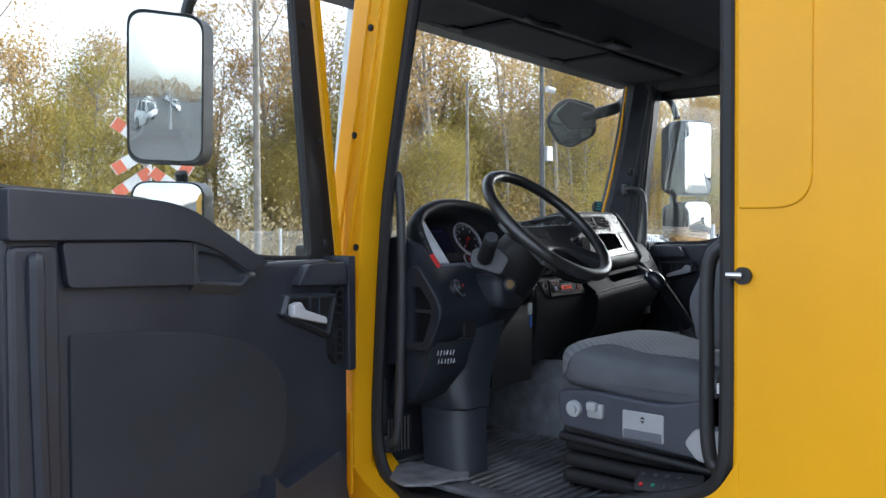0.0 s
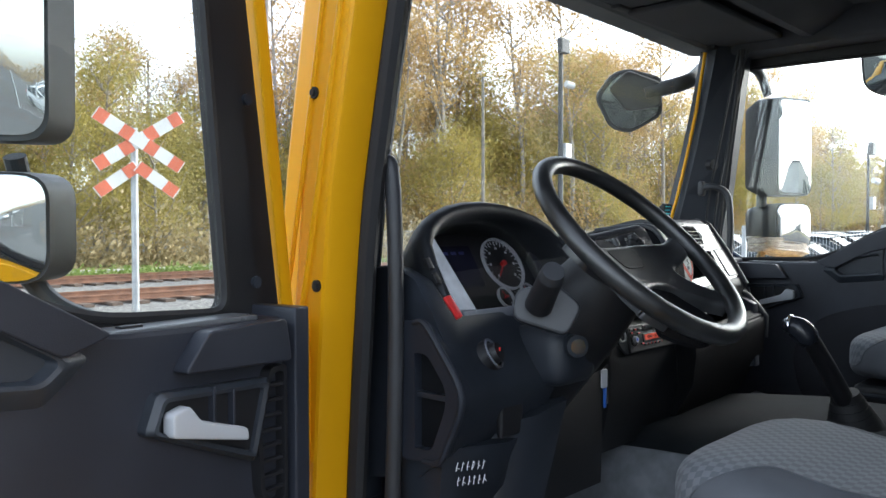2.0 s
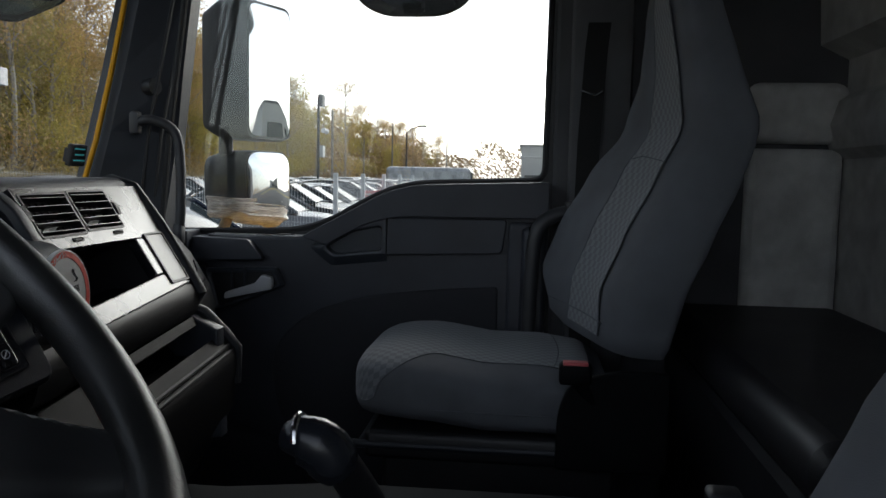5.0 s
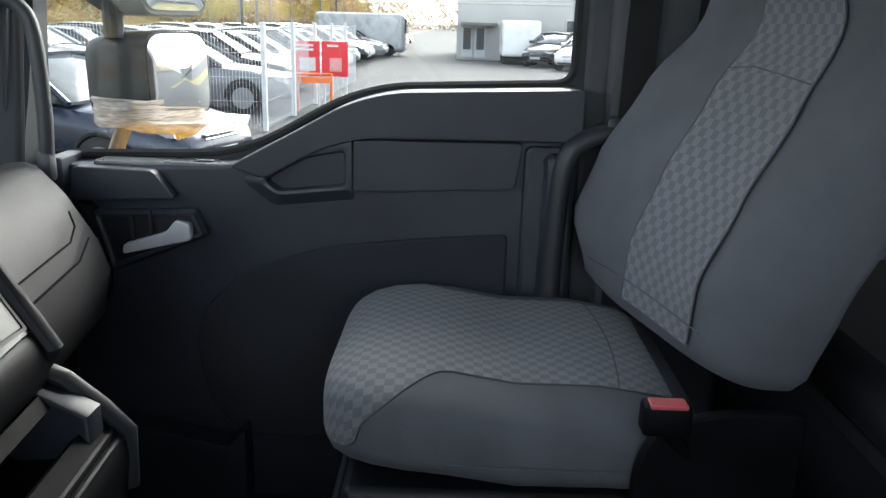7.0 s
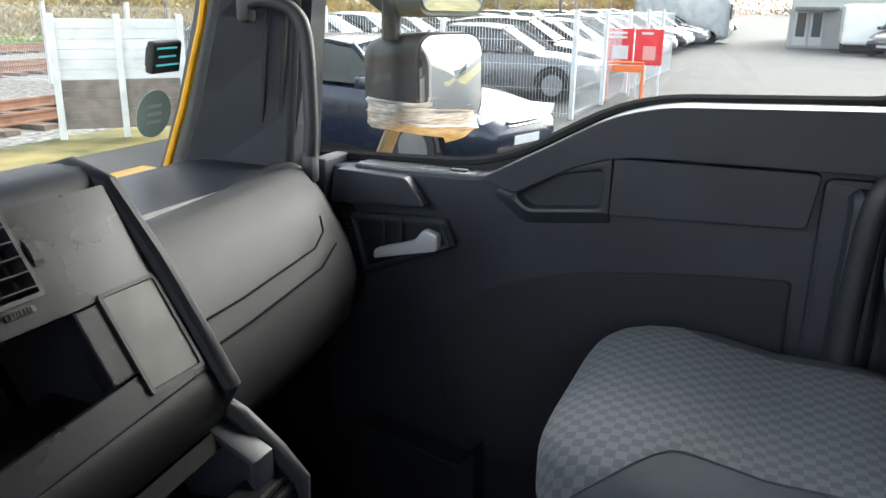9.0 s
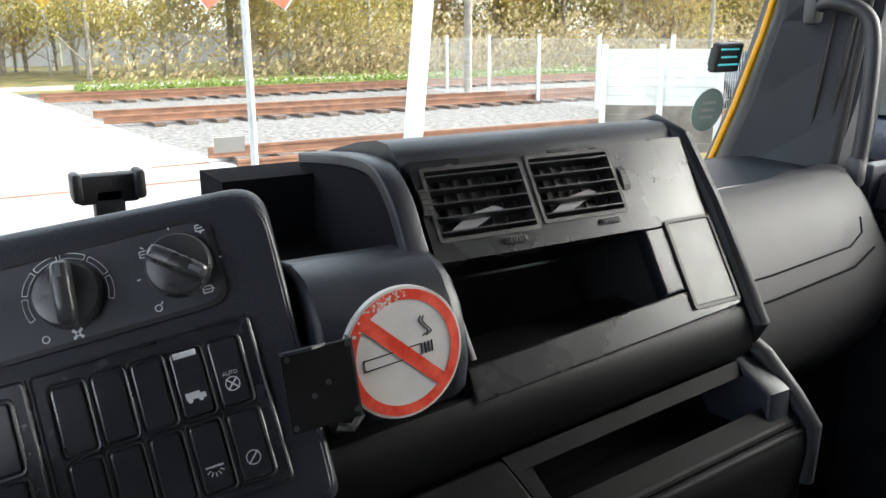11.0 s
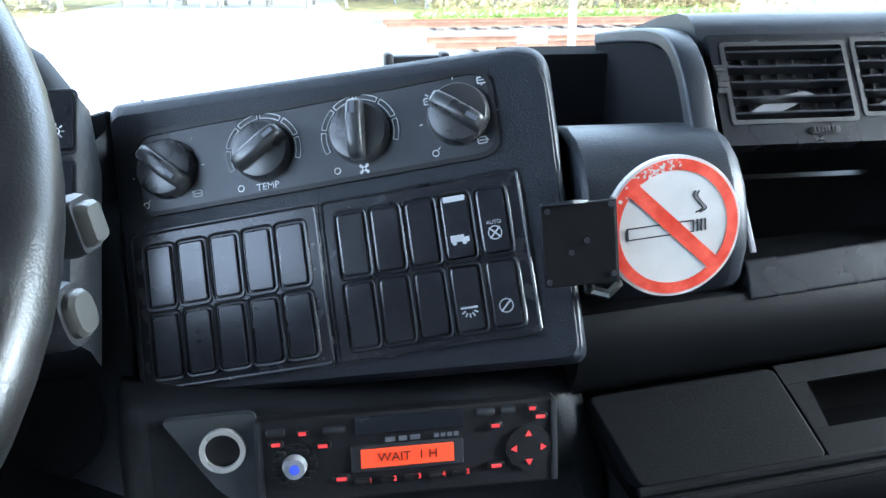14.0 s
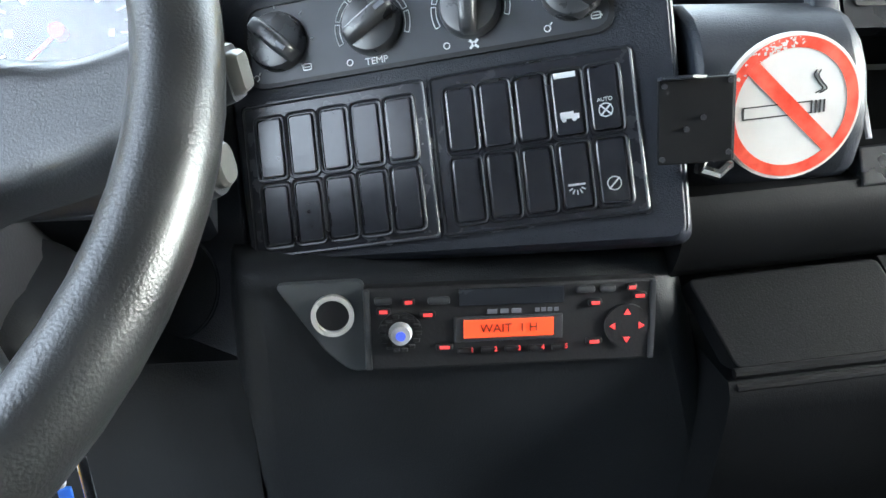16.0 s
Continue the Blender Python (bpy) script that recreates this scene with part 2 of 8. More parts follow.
# ceiling: one mesh with a raised shelf edge
bm = B()
sweep(bm, [(0.25, 2.60), (1.34, 2.62), (1.40, 2.575), (1.46, 2.545), (1.50, 2.552), (1.515, 2.585), (1.55, 2.605), (1.60, 2.605), (1.80, 2.600), (1.84, 2.605), (1.82, 2.70), (0.25, 2.70)],
      (1.42, 1.46, 3.36, 3.42), lambda x, p: V(x, *p))
box(bm, (3.33, 1.10, 2.60), (0.14, 1.35, 0.16), bevel=0.02)
structure("ceiling", bm, HEADLINER, "dark grey lined cab ceiling with moulded front shelf", "ceiling")
bm = B()
sweep(bm, [(0.22, 1.2), (0.28, 1.2), (0.28, 2.03), (0.31, 2.05), (0.325, 2.10), (0.31, 2.15), (0.28, 2.17), (0.28, 2.24), (0.34, 2.27), (0.36, 2.62), (0.22, 2.62)],
      (1.46, 1.50, 2.2, 3.0, 3.30, 3.36), lambda x, p: V(x, *p))
structure("wall_rear", bm, REARWALL, "grey felt rear wall with a padded bolster", "wall")
# left outer side behind the door, with a pressed rounded field
bm = B()
box(bm, (XL - 0.035, (0.12 + YB) / 2, 1.92), (0.07, YB - 0.12, 2.2), bevel=0.012, seg=3)
prism(bm, rounded([(0.425, 1.935), (0.548, 1.935), (0.548, 2.95), (0.425, 2.95)], [0.06, 0.01, 0.01, 0.01], 8), YZ_L, -0.0735, -0.068, 0.0034)
structure("wall_left", bm, YELLOW, "glossy yellow pressed steel side of the cab", "wall")
bm = B()
box(bm, (XL + 0.045, 0.42, 1.93), (0.07, 0.29, 1.40), bevel=0.015)
box(bm, (XL + 0.02, 1.05, 2.66), (0.12, 1.0, 0.10), bevel=0.01)
structure("pillar_rear_left", bm, BLACK, "black plastic lined pillar behind the driver door", "pillar")
bm = B()
prism(bm, rounded([(1.57, 1.08), (1.57, 1.31), (1.50, 1.258), (1.40, 1.220), (1.20, 1.245), (0.95, 1.303), (0.80, 1.344), (0.65, 1.394), (0.585, 1.432), (0.545, 1.50), (0.545, 1.08)], [.01, .02, .03, .05, .05, .05, .05, .04, .03, .01, .01], 4), YZ_L, -0.072, 0.07, 0.008)
structure("sill_left", bm, YELLOW, "yellow painted door sill", "sill")
bm = B()
box(bm, (XR + 0.03, 0.56, 1.93), (0.10, 0.68, 1.42), bevel=0.01)
box(bm, (XR - 0.04, 0.80, 2.0), (0.05, 0.13, 1.3), bevel=0.015)
structure("wall_right", bm, mat("dark_felt", (0.085, 0.086, 0.092), 0.9, vary=0.2, grain=0.3), "dark lined side wall beside the passenger seat", "wall")
bm = B()
box(bm, (XR - 0.03, 0.385, 2.125), (0.06, 0.21, 0.13), bevel=0.028, seg=3)
box(bm, (XR - 0.026, 0.385, 1.75), (0.04, 0.20, 0.60), bevel=0.018, seg=3)
structure("trim_side", bm, REARWALL, "grey felt padded side trim behind the seat", "trim")

bunk = thing("bunk_cushion", (2.84, 0.47, ZF), "black covered bunk base behind the seats", "bunk")
bm = B()
box(bm, (2.84, 0.465, 1.44), (0.96, 0.36, 0.40), bevel=0.02, seg=2)
part("base", bm, BLACK, bunk)
bm = B()
box(bm, (2.84, 0.47, 1.675), (0.97, 0.37, 0.08), bevel=0.03, seg=3)
part("pad", bm, BLACK, bunk)

# front posts of the driver door: outer yellow pillar with screws and hinge plate, black seal
bm = B()
prism(bm, [(1.548, 1.16), (1.545, 1.45), (1.524, 1.75), (1.498, 2.0), (1.40, 2.48), (1.36, 2.66), (1.43, 2.66), (1.475, 2.48), (1.565, 2.05), (1.60, 1.75), (1.63, 1.45), (1.635, 1.16)], YZ_L, -0.07, 0.0, 0.008)
prism(bm, [(1.60, 1.16), (1.595, 1.45), (1.57, 1.75), (1.535, 2.05), (1.44, 2.48), (1.40, 2.66), (1.56, 2.66), (1.60, 2.48), (1.68, 2.05), (1.72, 1.75), (1.74, 1.16)], YZ_L, -0.02, 0.03, 0.012)
a_left = structure("pillar_front_left", bm, YELLOW, "glossy yellow front door post with screws", "pillar")
bm = B()
prism(bm, [(1.64, 1.16), (1.63, 1.45), (1.60, 1.75), (1.56, 2.05), (1.47, 2.48), (1.43, 2.66), (1.56, 2.66), (1.60, 2.48), (1.685, 2.05), (1.73, 1.75), (1.80, 1.16)], YZ_L, 0.0, 0.11, 0.01)
structure("pillar_front_left_lining", bm, PLASTIC, "dark plastic lining of the front door post", "pillar")
edge_pts = [(1.535, 1.34), (1.537, 1.45), (1.516, 1.75), (1.490, 2.0), (1.392, 2.48), (1.352, 2.66)]
for k, (y, z) in enumerate(((1.495, 2.405), (1.559, 2.144), (1.556, 1.859), (1.590, 1.29))):
    bm = B()
    cyl(bm, (XL - 0.074, y - 0.025, z), (XL - 0.064, y - 0.025, z), 0.009, seg=14)
    cyl(bm, (XL - 0.077, y - 0.025, z), (XL - 0.064, y - 0.025, z), 0.0055, seg=6)
    part("screw", bm, RUBBER, a_left)
for z in (1.70, 1.33):
    bm = B()
    box(bm, (XL - 0.075, 1.578, z), (0.012, 0.062, 0.22), bevel=0.006)
    box(bm, (XL - 0.085, 1.582, z + 0.055), (0.032, 0.036, 0.055), bevel=0.006)
    box(bm, (XL - 0.085, 1.582, z - 0.060), (0.032, 0.036, 0.050), bevel=0.006)
    cyl(bm, (XL - 0.098, 1.575, z - 0.10), (XL - 0.098, 1.575, z + 0.09), 0.010)
    hg = part("hinge", bm, YELLOW, a_left, "yellow painted door hinge")
    for q in (0.0, -0.105):
        bm = B()
        box(bm, (XL - 0.084, 1.585, z + q), (0.012, 0.030, 0.022), bevel=0.003)
        part("gap", bm, RUBBER, hg)
    for q in (0.055, -0.060):
        bm = B()
        cyl(bm, (XL - 0.100, 1.592, z + q), (XL - 0.106, 1.592, z + q), 0.008, seg=6)
        part("bolt", bm, YELLOW, hg)
for dy, r in ((0.030, 0.005), (0.072, 0.004)):
    bm = B()
    tube(bm, [(XL - 0.071, y + dy, z) for y, z in ((1.545, 1.80), (1.524, 1.88), (1.498, 2.0), (1.40, 2.48), (1.36, 2.66))], r, 8)
    part("pressed_rib", bm, YELLOW, a_left)
bm = B()
seal = smooth_path([V(XL + 0.004, y, z) for y, z in edge_pts[::-1]] + [V(XL - 0.004, 1.500, 1.272), V(XL - 0.010, 1.44, 1.240), V(XL - 0.02, 1.38, 1.230), V(XL - 0.02, 1.20, 1.255), V(XL - 0.025, 0.95, 1.314), V(XL - 0.03, 0.80, 1.356), V(XL - 0.04, 0.66, 1.403), V(XL - 0.05, 0.605, 1.430), V(XL - 0.058, 0.578, 1.470), V(XL - 0.060, 0.568, 1.55), V(XL - 0.060, 0.567, 1.9), V(XL - 0.060, 0.567, 2.6)])
tube(bm, seal, 0.016, 8)
tagged(part("door_seal", bm, RUBBER), "black rubber seal round the door opening", "door seal", kind="structure")

bm = B()
cyl(bm, (XL - 0.070, 0.537, 1.82), (XL - 0.080, 0.537, 1.82), 0.015, seg=20)
stk_ = tagged(part("door_striker", bm, RUBBER), "black door latch pin on the cab side", "door latch", kind="structure")
bm = B()
cyl(bm, (XL - 0.080, 0.537, 1.82), (XL - 0.086, 0.562, 1.821), 0.007, 0.006, seg=14)
part("pin", bm, CHROME, stk_, "worn steel pin")

# right front post, windscreen frame and glass
bm = B()
posts = ((1.80, 3.168, 1.915, 1.763), (1.93, 3.200, 1.885, 1.753), (2.06, 3.224, 1.862, 1.743), (2.20, 3.236, 1.832, 1.725), (2.34, 3.240, 1.802, 1.708), (2.56, 3.232, 1.755, 1.680))
loft(bm, [[V(x, y, z), V(x + 0.075 if z < 2.2 else x + 0.055, w, z), V(3.335, w - 0.003, z), V(3.335, y + 0.05, z), V(x + 0.03, y + 0.07, z)] for z, x, y, w in posts])
a_right = structure("pillar_front_right", bm, PLASTIC, "dark plastic lined front post beside the windscreen", "pillar", False)
bm = B()
cyl(bm, (3.262, 1.795, 2.16), (3.252, 1.772, 2.16), 0.018)
part("speaker_cap", bm, BLACK, a_right)
bm = B()
for x in (3.236, 3.252):
    tube(bm, [(x + 0.01, 1.836 + (3.222 - x) * 1.4, 1.82), (x + 0.008, 1.805 + (3.222 - x) * 1.4, 2.06), (x - 0.004, 1.70 + (3.222 - x) * 1.4, 2.53)], 0.004, 6)
part("ridge", bm, BLACK, a_right)
bm = B()
tube(bm, [(3.255, 1.768, 1.80), (3.25, 1.74, 2.06), (3.225, 1.665, 2.53)], 0.007, 8)
part("seal_strip", bm, RUBBER, a_right)
bm = B()
prism(bm, rounded([(1.56, 1.80), (3.26, 1.80), (3.27, 2.63), (1.58, 2.63)], 0.02), basis((0, 1.945, 1.80), (1, 0, 0), (0, -0.2, 1)) @ Matrix.Translation((0, -1.80, 0)), 0.0, 0.004)
ws = tagged(part("windscreen", bm, PANE), "large clear windscreen with faint reflections", "windscreen", kind="structure")
ws.visible_shadow = False
bm = B()
box(bm, (2.41, 1.875, 2.64), (1.98, 0.14, 0.07), bevel=0.02)
box(bm, (2.41, 1.97, 1.65), (1.55, 0.06, 0.36), bevel=0.02)
box(bm, (2.41, 1.0, 2.78), (1.98, 1.75, 0.16), bevel=0.05, seg=3)
structure("cab_front_panel", bm, YELLOW, "yellow painted roof edge and front of the cab", "panel")
bm = B()
tube(bm, [(3.168, 1.940, 1.82), (3.198, 1.920, 1.92), (3.222, 1.895, 2.04), (3.238, 1.868, 2.18), (3.243, 1.835, 2.34), (3.236, 1.80, 2.54)], 0.006, 8)
tagged(part("windscreen_seal", bm, YELLOW), "yellow painted flange beside the windscreen", "windscreen frame", kind="structure")

bm = B()
loft(bm, [[V(x, 1.775, z + 0.004), V(x, 1.80, z), V(x, 1.90, z + 0.012), V(x, 1.90, 2.63), V(x, 1.775, 2.63)] for x, z in ((1.44, 2.590), (1.90, 2.576), (2.50, 2.562), (3.00, 2.552), (3.34, 2.545))])
structure("windscreen_header", bm, PLASTIC, "dark plastic lining over the windscreen", "header", False)

# bulkhead and kick panels that close the foot wells
bm = B()
box(bm, (2.41, 1.90, 1.50), (1.86, 0.05, 0.66), bevel=0.01)
box(bm, (3.36, 1.80, 1.50), (0.06, 0.24, 0.60), bevel=0.01)
box(bm, (1.50, 1.80, 1.53), (0.06, 0.24, 0.66), bevel=0.01)
structure("bulkhead", bm, BLACK, "black lined bulkhead behind the foot wells", "wall", False)

# ---- doors ----
# Ledge plastic greyed up: its sky reflection is put into the colour.
SILLM = mat("sky_pale_sill", (0.11, 0.115, 0.12), 0.28, vary=0.15, scale=10, grain=0.1)
# Lighter, bluer door plastic: light in the pocket is put into the colour.
POCKET = mat("lit_door_plastic", (0.034, 0.039, 0.048), 0.36, vary=0.2, grain=0.15, grain_scale=900)


def door(name, place, label, wf, of, vf, tf, strip=False):
    """A cab door. Local x runs from the front edge back, y is the height, z points into the cab."""
    d = thing(name, place @ V(0.4, 1.5, -0.05), label, "door", kind="structure")

    def p(nm, bm, m, lab="", smooth=True):
        return part(nm, bm, m, d, lab, smooth)

    win = rounded([(0.825, 1.972), (0.49, 1.958), (0.29, 1.845), (wf[0], 1.835), (wf[1], 2.49), (0.83, 2.475)], [.03, .08, .08, .03, .05, .05], 6)
    out = rounded([(0.90, 1.20), (0.49, 1.20), (0.29, 1.20), (of[0], 1.20), (of[1], 2.56), (0.90, 2.56)], [.05, .05, .05, .03, .06, .08], 6)
    skin = rounded([(0.97, 1.12), (0.49, 1.12), (0.29, 1.12), (-0.09, 1.12), (-0.02, 2.60), (0.97, 2.60)], [.05, .05, .05, .03, .06, .08], 6)
    bm = B()
    ring(bm, out, win, place, -0.075, -0.055)
    p("inner_frame", bm, BLACK, "black plastic window surround", False)
    bm = B()
    prism(bm, rounded([(0.97, 1.12), (-0.075, 1.12), (-0.075, 1.80), (0.97, 1.80)], [.05, .05, .01, .01]), place, -0.145, -0.076, 0.01)
    p("outer_skin", bm, YELLOW, "glossy yellow outer skin")
    bm = B()
    wide = rounded([(0.855, 1.945), (0.51, 1.93), (0.31, 1.815), (vf[0], 1.80), (vf[1], 2.52), (0.86, 2.505)], [.03, .08, .08, .01, .05, .05], 6)
    top = rounded([(0.95, 1.80), (0.51, 1.80), (0.31, 1.79), (tf[0], 1.79), (tf[1], 2.58), (0.95, 2.58)], [.02, .05, .05, .01, .06, .08], 6)
    ring(bm, top, wide, place, -0.10, -0.076)
    p("outer_window_frame", bm, BLACK, "black outer window frame", False)
    if strip:
        bm = B()
        prism(bm, [(-0.094, 1.55), (-0.078, 1.55), (-0.072, 1.79), (0.022, 2.58), (0.0, 2.58), (-0.094, 1.80)], place, -0.13, -0.085, 0.003)
        p("outer_frame_edge", bm, YELLOW, "yellow painted edge of the window frame")
    bm = B()
    tube(bm, [place @ V(x, y, -0.056) for x, y in win], 0.007, 6, closed=True)
    p("window_seal", bm, RUBBER)
    bm = B()
    prism(bm, win, place, -0.070, -0.066)
    g = p("pane", bm, PANE, "clear side window glass")
    g.visible_shadow = False
    # trim panel
    bm = B()
    prism(bm, rounded([(0.0, 1.22), (0.83, 1.22), (0.835, 1.955), (0.50, 1.942), (0.30, 1.835), (0.0, 1.828)], [.02, .02, .02, .08, .05, .01]), place, -0.07, 0.0, 0.008)
    p("panel", bm, DOORP, "dark moulded plastic trim panel")
    bm = B()
    prism(bm, rounded([(0.835, 1.888), (0.50, 1.886), (0.43, 1.868), (0.34, 1.818), (0.285, 1.836), (0.40, 1.898), (0.47, 1.938), (0.54, 1.957), (0.835, 1.968)], [.006, .05, .05, .01, .01, .05, .05, .05, .006]), place, -0.06, 0.022, 0.012)
    p("belt_pad", bm, DOORP)
    bm = B()
    prism(bm, rounded([(0.745, 1.884), (0.482, 1.882), (0.479, 1.800), (0.735, 1.810)], [.01, .003, .003, .012]), place, -0.002, 0.017, 0.003)
    p("armrest_block", bm, DOORP)
    bm = B()
    o = rounded([(0.325, 1.812), (0.40, 1.862), (0.478, 1.882), (0.478, 1.800), (0.355, 1.788)], [.01, .01, .002, .002, .01])
    wide_o = rounded([(0.295, 1.812), (0.392, 1.872), (0.478, 1.886), (0.478, 1.782), (0.350, 1.768)], [.01, .01, .002, .002, .01])
    i = rounded([(0.338, 1.814), (0.403, 1.853), (0.468, 1.866), (0.468, 1.808), (0.360, 1.796)], .01)
    mid = [((a + c) / 2, (b + d) / 2) for (a, b), (c, d) in zip(o, i)]
    loft(bm, [[place @ V(x, y, z) for x, y in q] for q, z in ((wide_o, -0.002), (o, 0.0145), (mid, 0.0165), (i, 0.0150), ([(a * 0.93 + 0.42 * 0.07, b * 0.88 + 1.825 * 0.12) for a, b in i], 0.0015))])
    p("pull_pocket", bm, POCKET, "recessed pull pocket, lightened for the light inside it")
    bm = B()
    prism(bm, rounded([(0.03, 1.775), (0.20, 1.782), (0.165, 1.826), (0.04, 1.83)], .008), place, 0.0, 0.026, 0.006)
    p("sill_cap", bm, DOORP)
    bm = B()
    o, i = rounded([(0.060, 1.757), (0.229, 1.764), (0.246, 1.722), (0.086, 1.655)], .008), rounded([(0.073, 1.747), (0.220, 1.754), (0.232, 1.724), (0.094, 1.671)], .006)
    mid = [((a + c) / 2, (b + d) / 2) for (a, b), (c, d) in zip(o, i)]
    loft(bm, [[place @ V(x, y, z) for x, y in q] for q, z in ((o, -0.002), (o, 0.014), (mid, 0.021), (i, 0.019), (i, 0.009))], cap=False)
    p("handle_bezel", bm, POCKET, "raised surround of the door lever")
    bm = B()
    prism(bm, i, place, 0.0095, 0.0125)
    p("handle_recess", bm, BLACK)
    bm = B()
    prism(bm, rounded([(0.110, 1.690), (0.222, 1.716), (0.222, 1.742), (0.198, 1.748), (0.182, 1.728), (0.112, 1.706)], .006, 4), place, 0.013, 0.032, 0.004)
    p("door_handle", bm, SILVER, "silver painted plastic lever")
    bm = B()
    prism(bm, rounded([(-0.004, 1.57), (0.022, 1.57), (0.022, 1.842), (-0.004, 1.842)], .004), place, -0.06, 0.024, 0.004)
    p("end_column", bm, DOORP)
    for q in range(2):
        bm = B()
        box(bm, (0.125 + q * 0.03, 1.728 + q * 0.008, 0.016), (0.004, 0.05, 0.012), place, 0.001)
        p("recess_rib", bm, DOORP)
    # lower felt field with a groove round it
    bm = B()
    prism(bm, rounded([(0.728, 1.735), (0.60, 1.726), (0.43, 1.706), (0.30, 1.664), (0.225, 1.59), (0.211, 1.52), (0.235, 1.41), (0.29, 1.36), (0.728, 1.36)], [.01, .06, .08, .08, .06, .06, .05, .03, .03], 6), place, -0.002, 0.007, 0.005)
    p("felt_field", bm, mat("door_felt", (0.021, 0.022, 0.028), 0.8, vary=0.2, grain=0.3, grain_scale=700))
    bm = B()
    prism(bm, rounded([(0.745, 1.22), (0.83, 1.22), (0.83, 1.88), (0.748, 1.88)], .015), place, -0.002, 0.014, 0.008)
    tube(bm, smooth_path([place @ V(x, y, z) for x, y, z in ((0.79, 1.86, 0.012), (0.792, 1.84, 0.018), (0.79, 1.70, 0.014), (0.785, 1.52, 0.012), (0.78, 1.30, 0.012))]), 0.014, 8)
    p("rear_column", bm, DOORP)
    bm = B()
    prism(bm, rounded([(0.05, 1.25), (0.30, 1.25), (0.30, 1.395), (0.27, 1.36), (0.09, 1.40)], .01), place, 0.0, 0.05, 0.006)
    p("map_pocket", bm, DOORP)
    bm = B()
    ring(bm, rounded([(0.030, 1.770), (0.060, 1.768), (0.082, 1.69), (0.076, 1.61), (0.058, 1.588), (0.030, 1.588)], .008), rounded([(0.035, 1.763), (0.056, 1.761), (0.075, 1.69), (0.070, 1.615), (0.055, 1.596), (0.035, 1.596)], .008), place, 0.0, 0.016)
    for k in range(8):
        box(bm, (0.052 + 0.004 * math.sin(k * 0.42), 1.612 + k * 0.019, 0.010), (0.038, 0.005, 0.008), place, 0.001, 1)
    p("vent_grille", bm, BLACK, "black slotted air outlet")
    for x, y in ((wf[1] - 0.045, 2.385), (wf[1] - 0.095, 2.115), (wf[0] - 0.05, 1.872)):
        bm = B()
        cyl(bm, place @ V(x, y, -0.056), place @ V(x, y, -0.05), 0.008, seg=12)
        p("screw", bm, PLASTIC)
    bm = B()
    box(bm, (0.175, 1.830, -0.028), (0.23, 0.010, 0.048), place, 0.003)
    led = p("window_sill", bm, SILLM, "smooth ledge under the window, paled for its sky reflection")
    bm = B()
    box(bm, (0.235, 1.8362, -0.024), (0.028, 0.003, 0.012), place, 0.001)
    part("slot", bm, BLACK, led)
    return d


door("door_2", Matrix(((0, 0, -1, 3.31), (-1, 0, 0, 1.74), (0, 1, 0, 0), (0, 0, 0, 1))), "closed passenger door with dark moulded plastic trim and window", (-0.08, -0.005), (-0.11, -0.05), (-0.115, -0.035), (-0.125, -0.06))
LS, LN = V(-0.983, -0.181, 0), V(0.181, -0.983, 0)
LP = Matrix(((LS.x, 0, LN.x, 1.273), (LS.y, 0, LN.y, 1.458), (0, 1, 0, 0), (0, 0, 0, 1)))
door("door_1", LP, "wide open driver door with dark moulded plastic trim", (0.066, 0.125), (-0.045, 0.075), (0.035, 0.095), (-0.055, 0.055), True)

# ---- dashboard ----
WHITE = mat("white_print", (0.75, 0.76, 0.78), 0.5, vary=0.03)
RED = mat("red_plastic", (0.6, 0.03, 0.03), 0.4, vary=0.1)
dash = thing("dashboard", (2.3, 1.75, 1.3), "dark moulded plastic truck dashboard with switches and vents", "dashboard")


def dp(name, bm, m=PLASTIC, label="", parent=None, smooth=True, edge=35):
    return part(name, bm, m, parent or dash, label, smooth, edge)


def along_x(bm, prof, xs):
    loft(bm, [[V(x, *p) for p in prof] for x in xs])


# top of the dash under the windscreen
bm = B()
along_x(bm, [(1.94, 1.78), (1.93, 1.825), (1.85, 1.842), (1.70, 1.866), (1.62, 1.872), (1.58, 1.855), (1.62, 1.70), (1.90, 1.60)], (1.52, 2.235))
dp("top_cover", bm)
bm = B()
along_x(bm, [(1.94, 1.78), (1.93, 1.835), (1.88, 1.845), (1.76, 1.83), (1.74, 1.80), (1.80, 1.60)], (2.30, 3.24))
dp("front_cover", bm)
# left end block with the cubby
bm = B()
loft(bm, [[V(x, *q) for q in ((1.78, 1.84), (1.60, a - 0.012), (1.50, a), (1.455, b), (1.42, c), (1.352, 1.705), (1.352, 1.68), (1.395, 1.600), (1.45, 1.56), (1.78, 1.50))] for x, a, b, c in ((1.497, 1.885, 1.865, 1.82), (1.502, 1.888, 1.868, 1.822), (1.535, 1.88, 1.862, 1.82), (1.552, 1.80, 1.806, 1.806), (1.66, 1.80, 1.806, 1.806), (1.72, 1.79, 1.795, 1.795))])
dp("driver_side_block", bm)
LE = basis((1.497, 0, 0), (0, 1, 0), (0, 0, 1))
o = rounded([(1.465, 1.805), (1.418, 1.805), (1.345, 1.715), (1.345, 1.68), (1.387, 1.598), (1.465, 1.592)], [.01, .03, .03, .03, .02, .01], 5)
i = rounded([(1.438, 1.757), (1.412, 1.757), (1.374, 1.712), (1.374, 1.682), (1.402, 1.615), (1.438, 1.612)], [.005, .01, .02, .02, .01, .005], 5)
bm = B()
ring(bm, o, i, LE, -0.018, 0.004)
dp("cubby_frame", bm, PANELP)
bm = B()
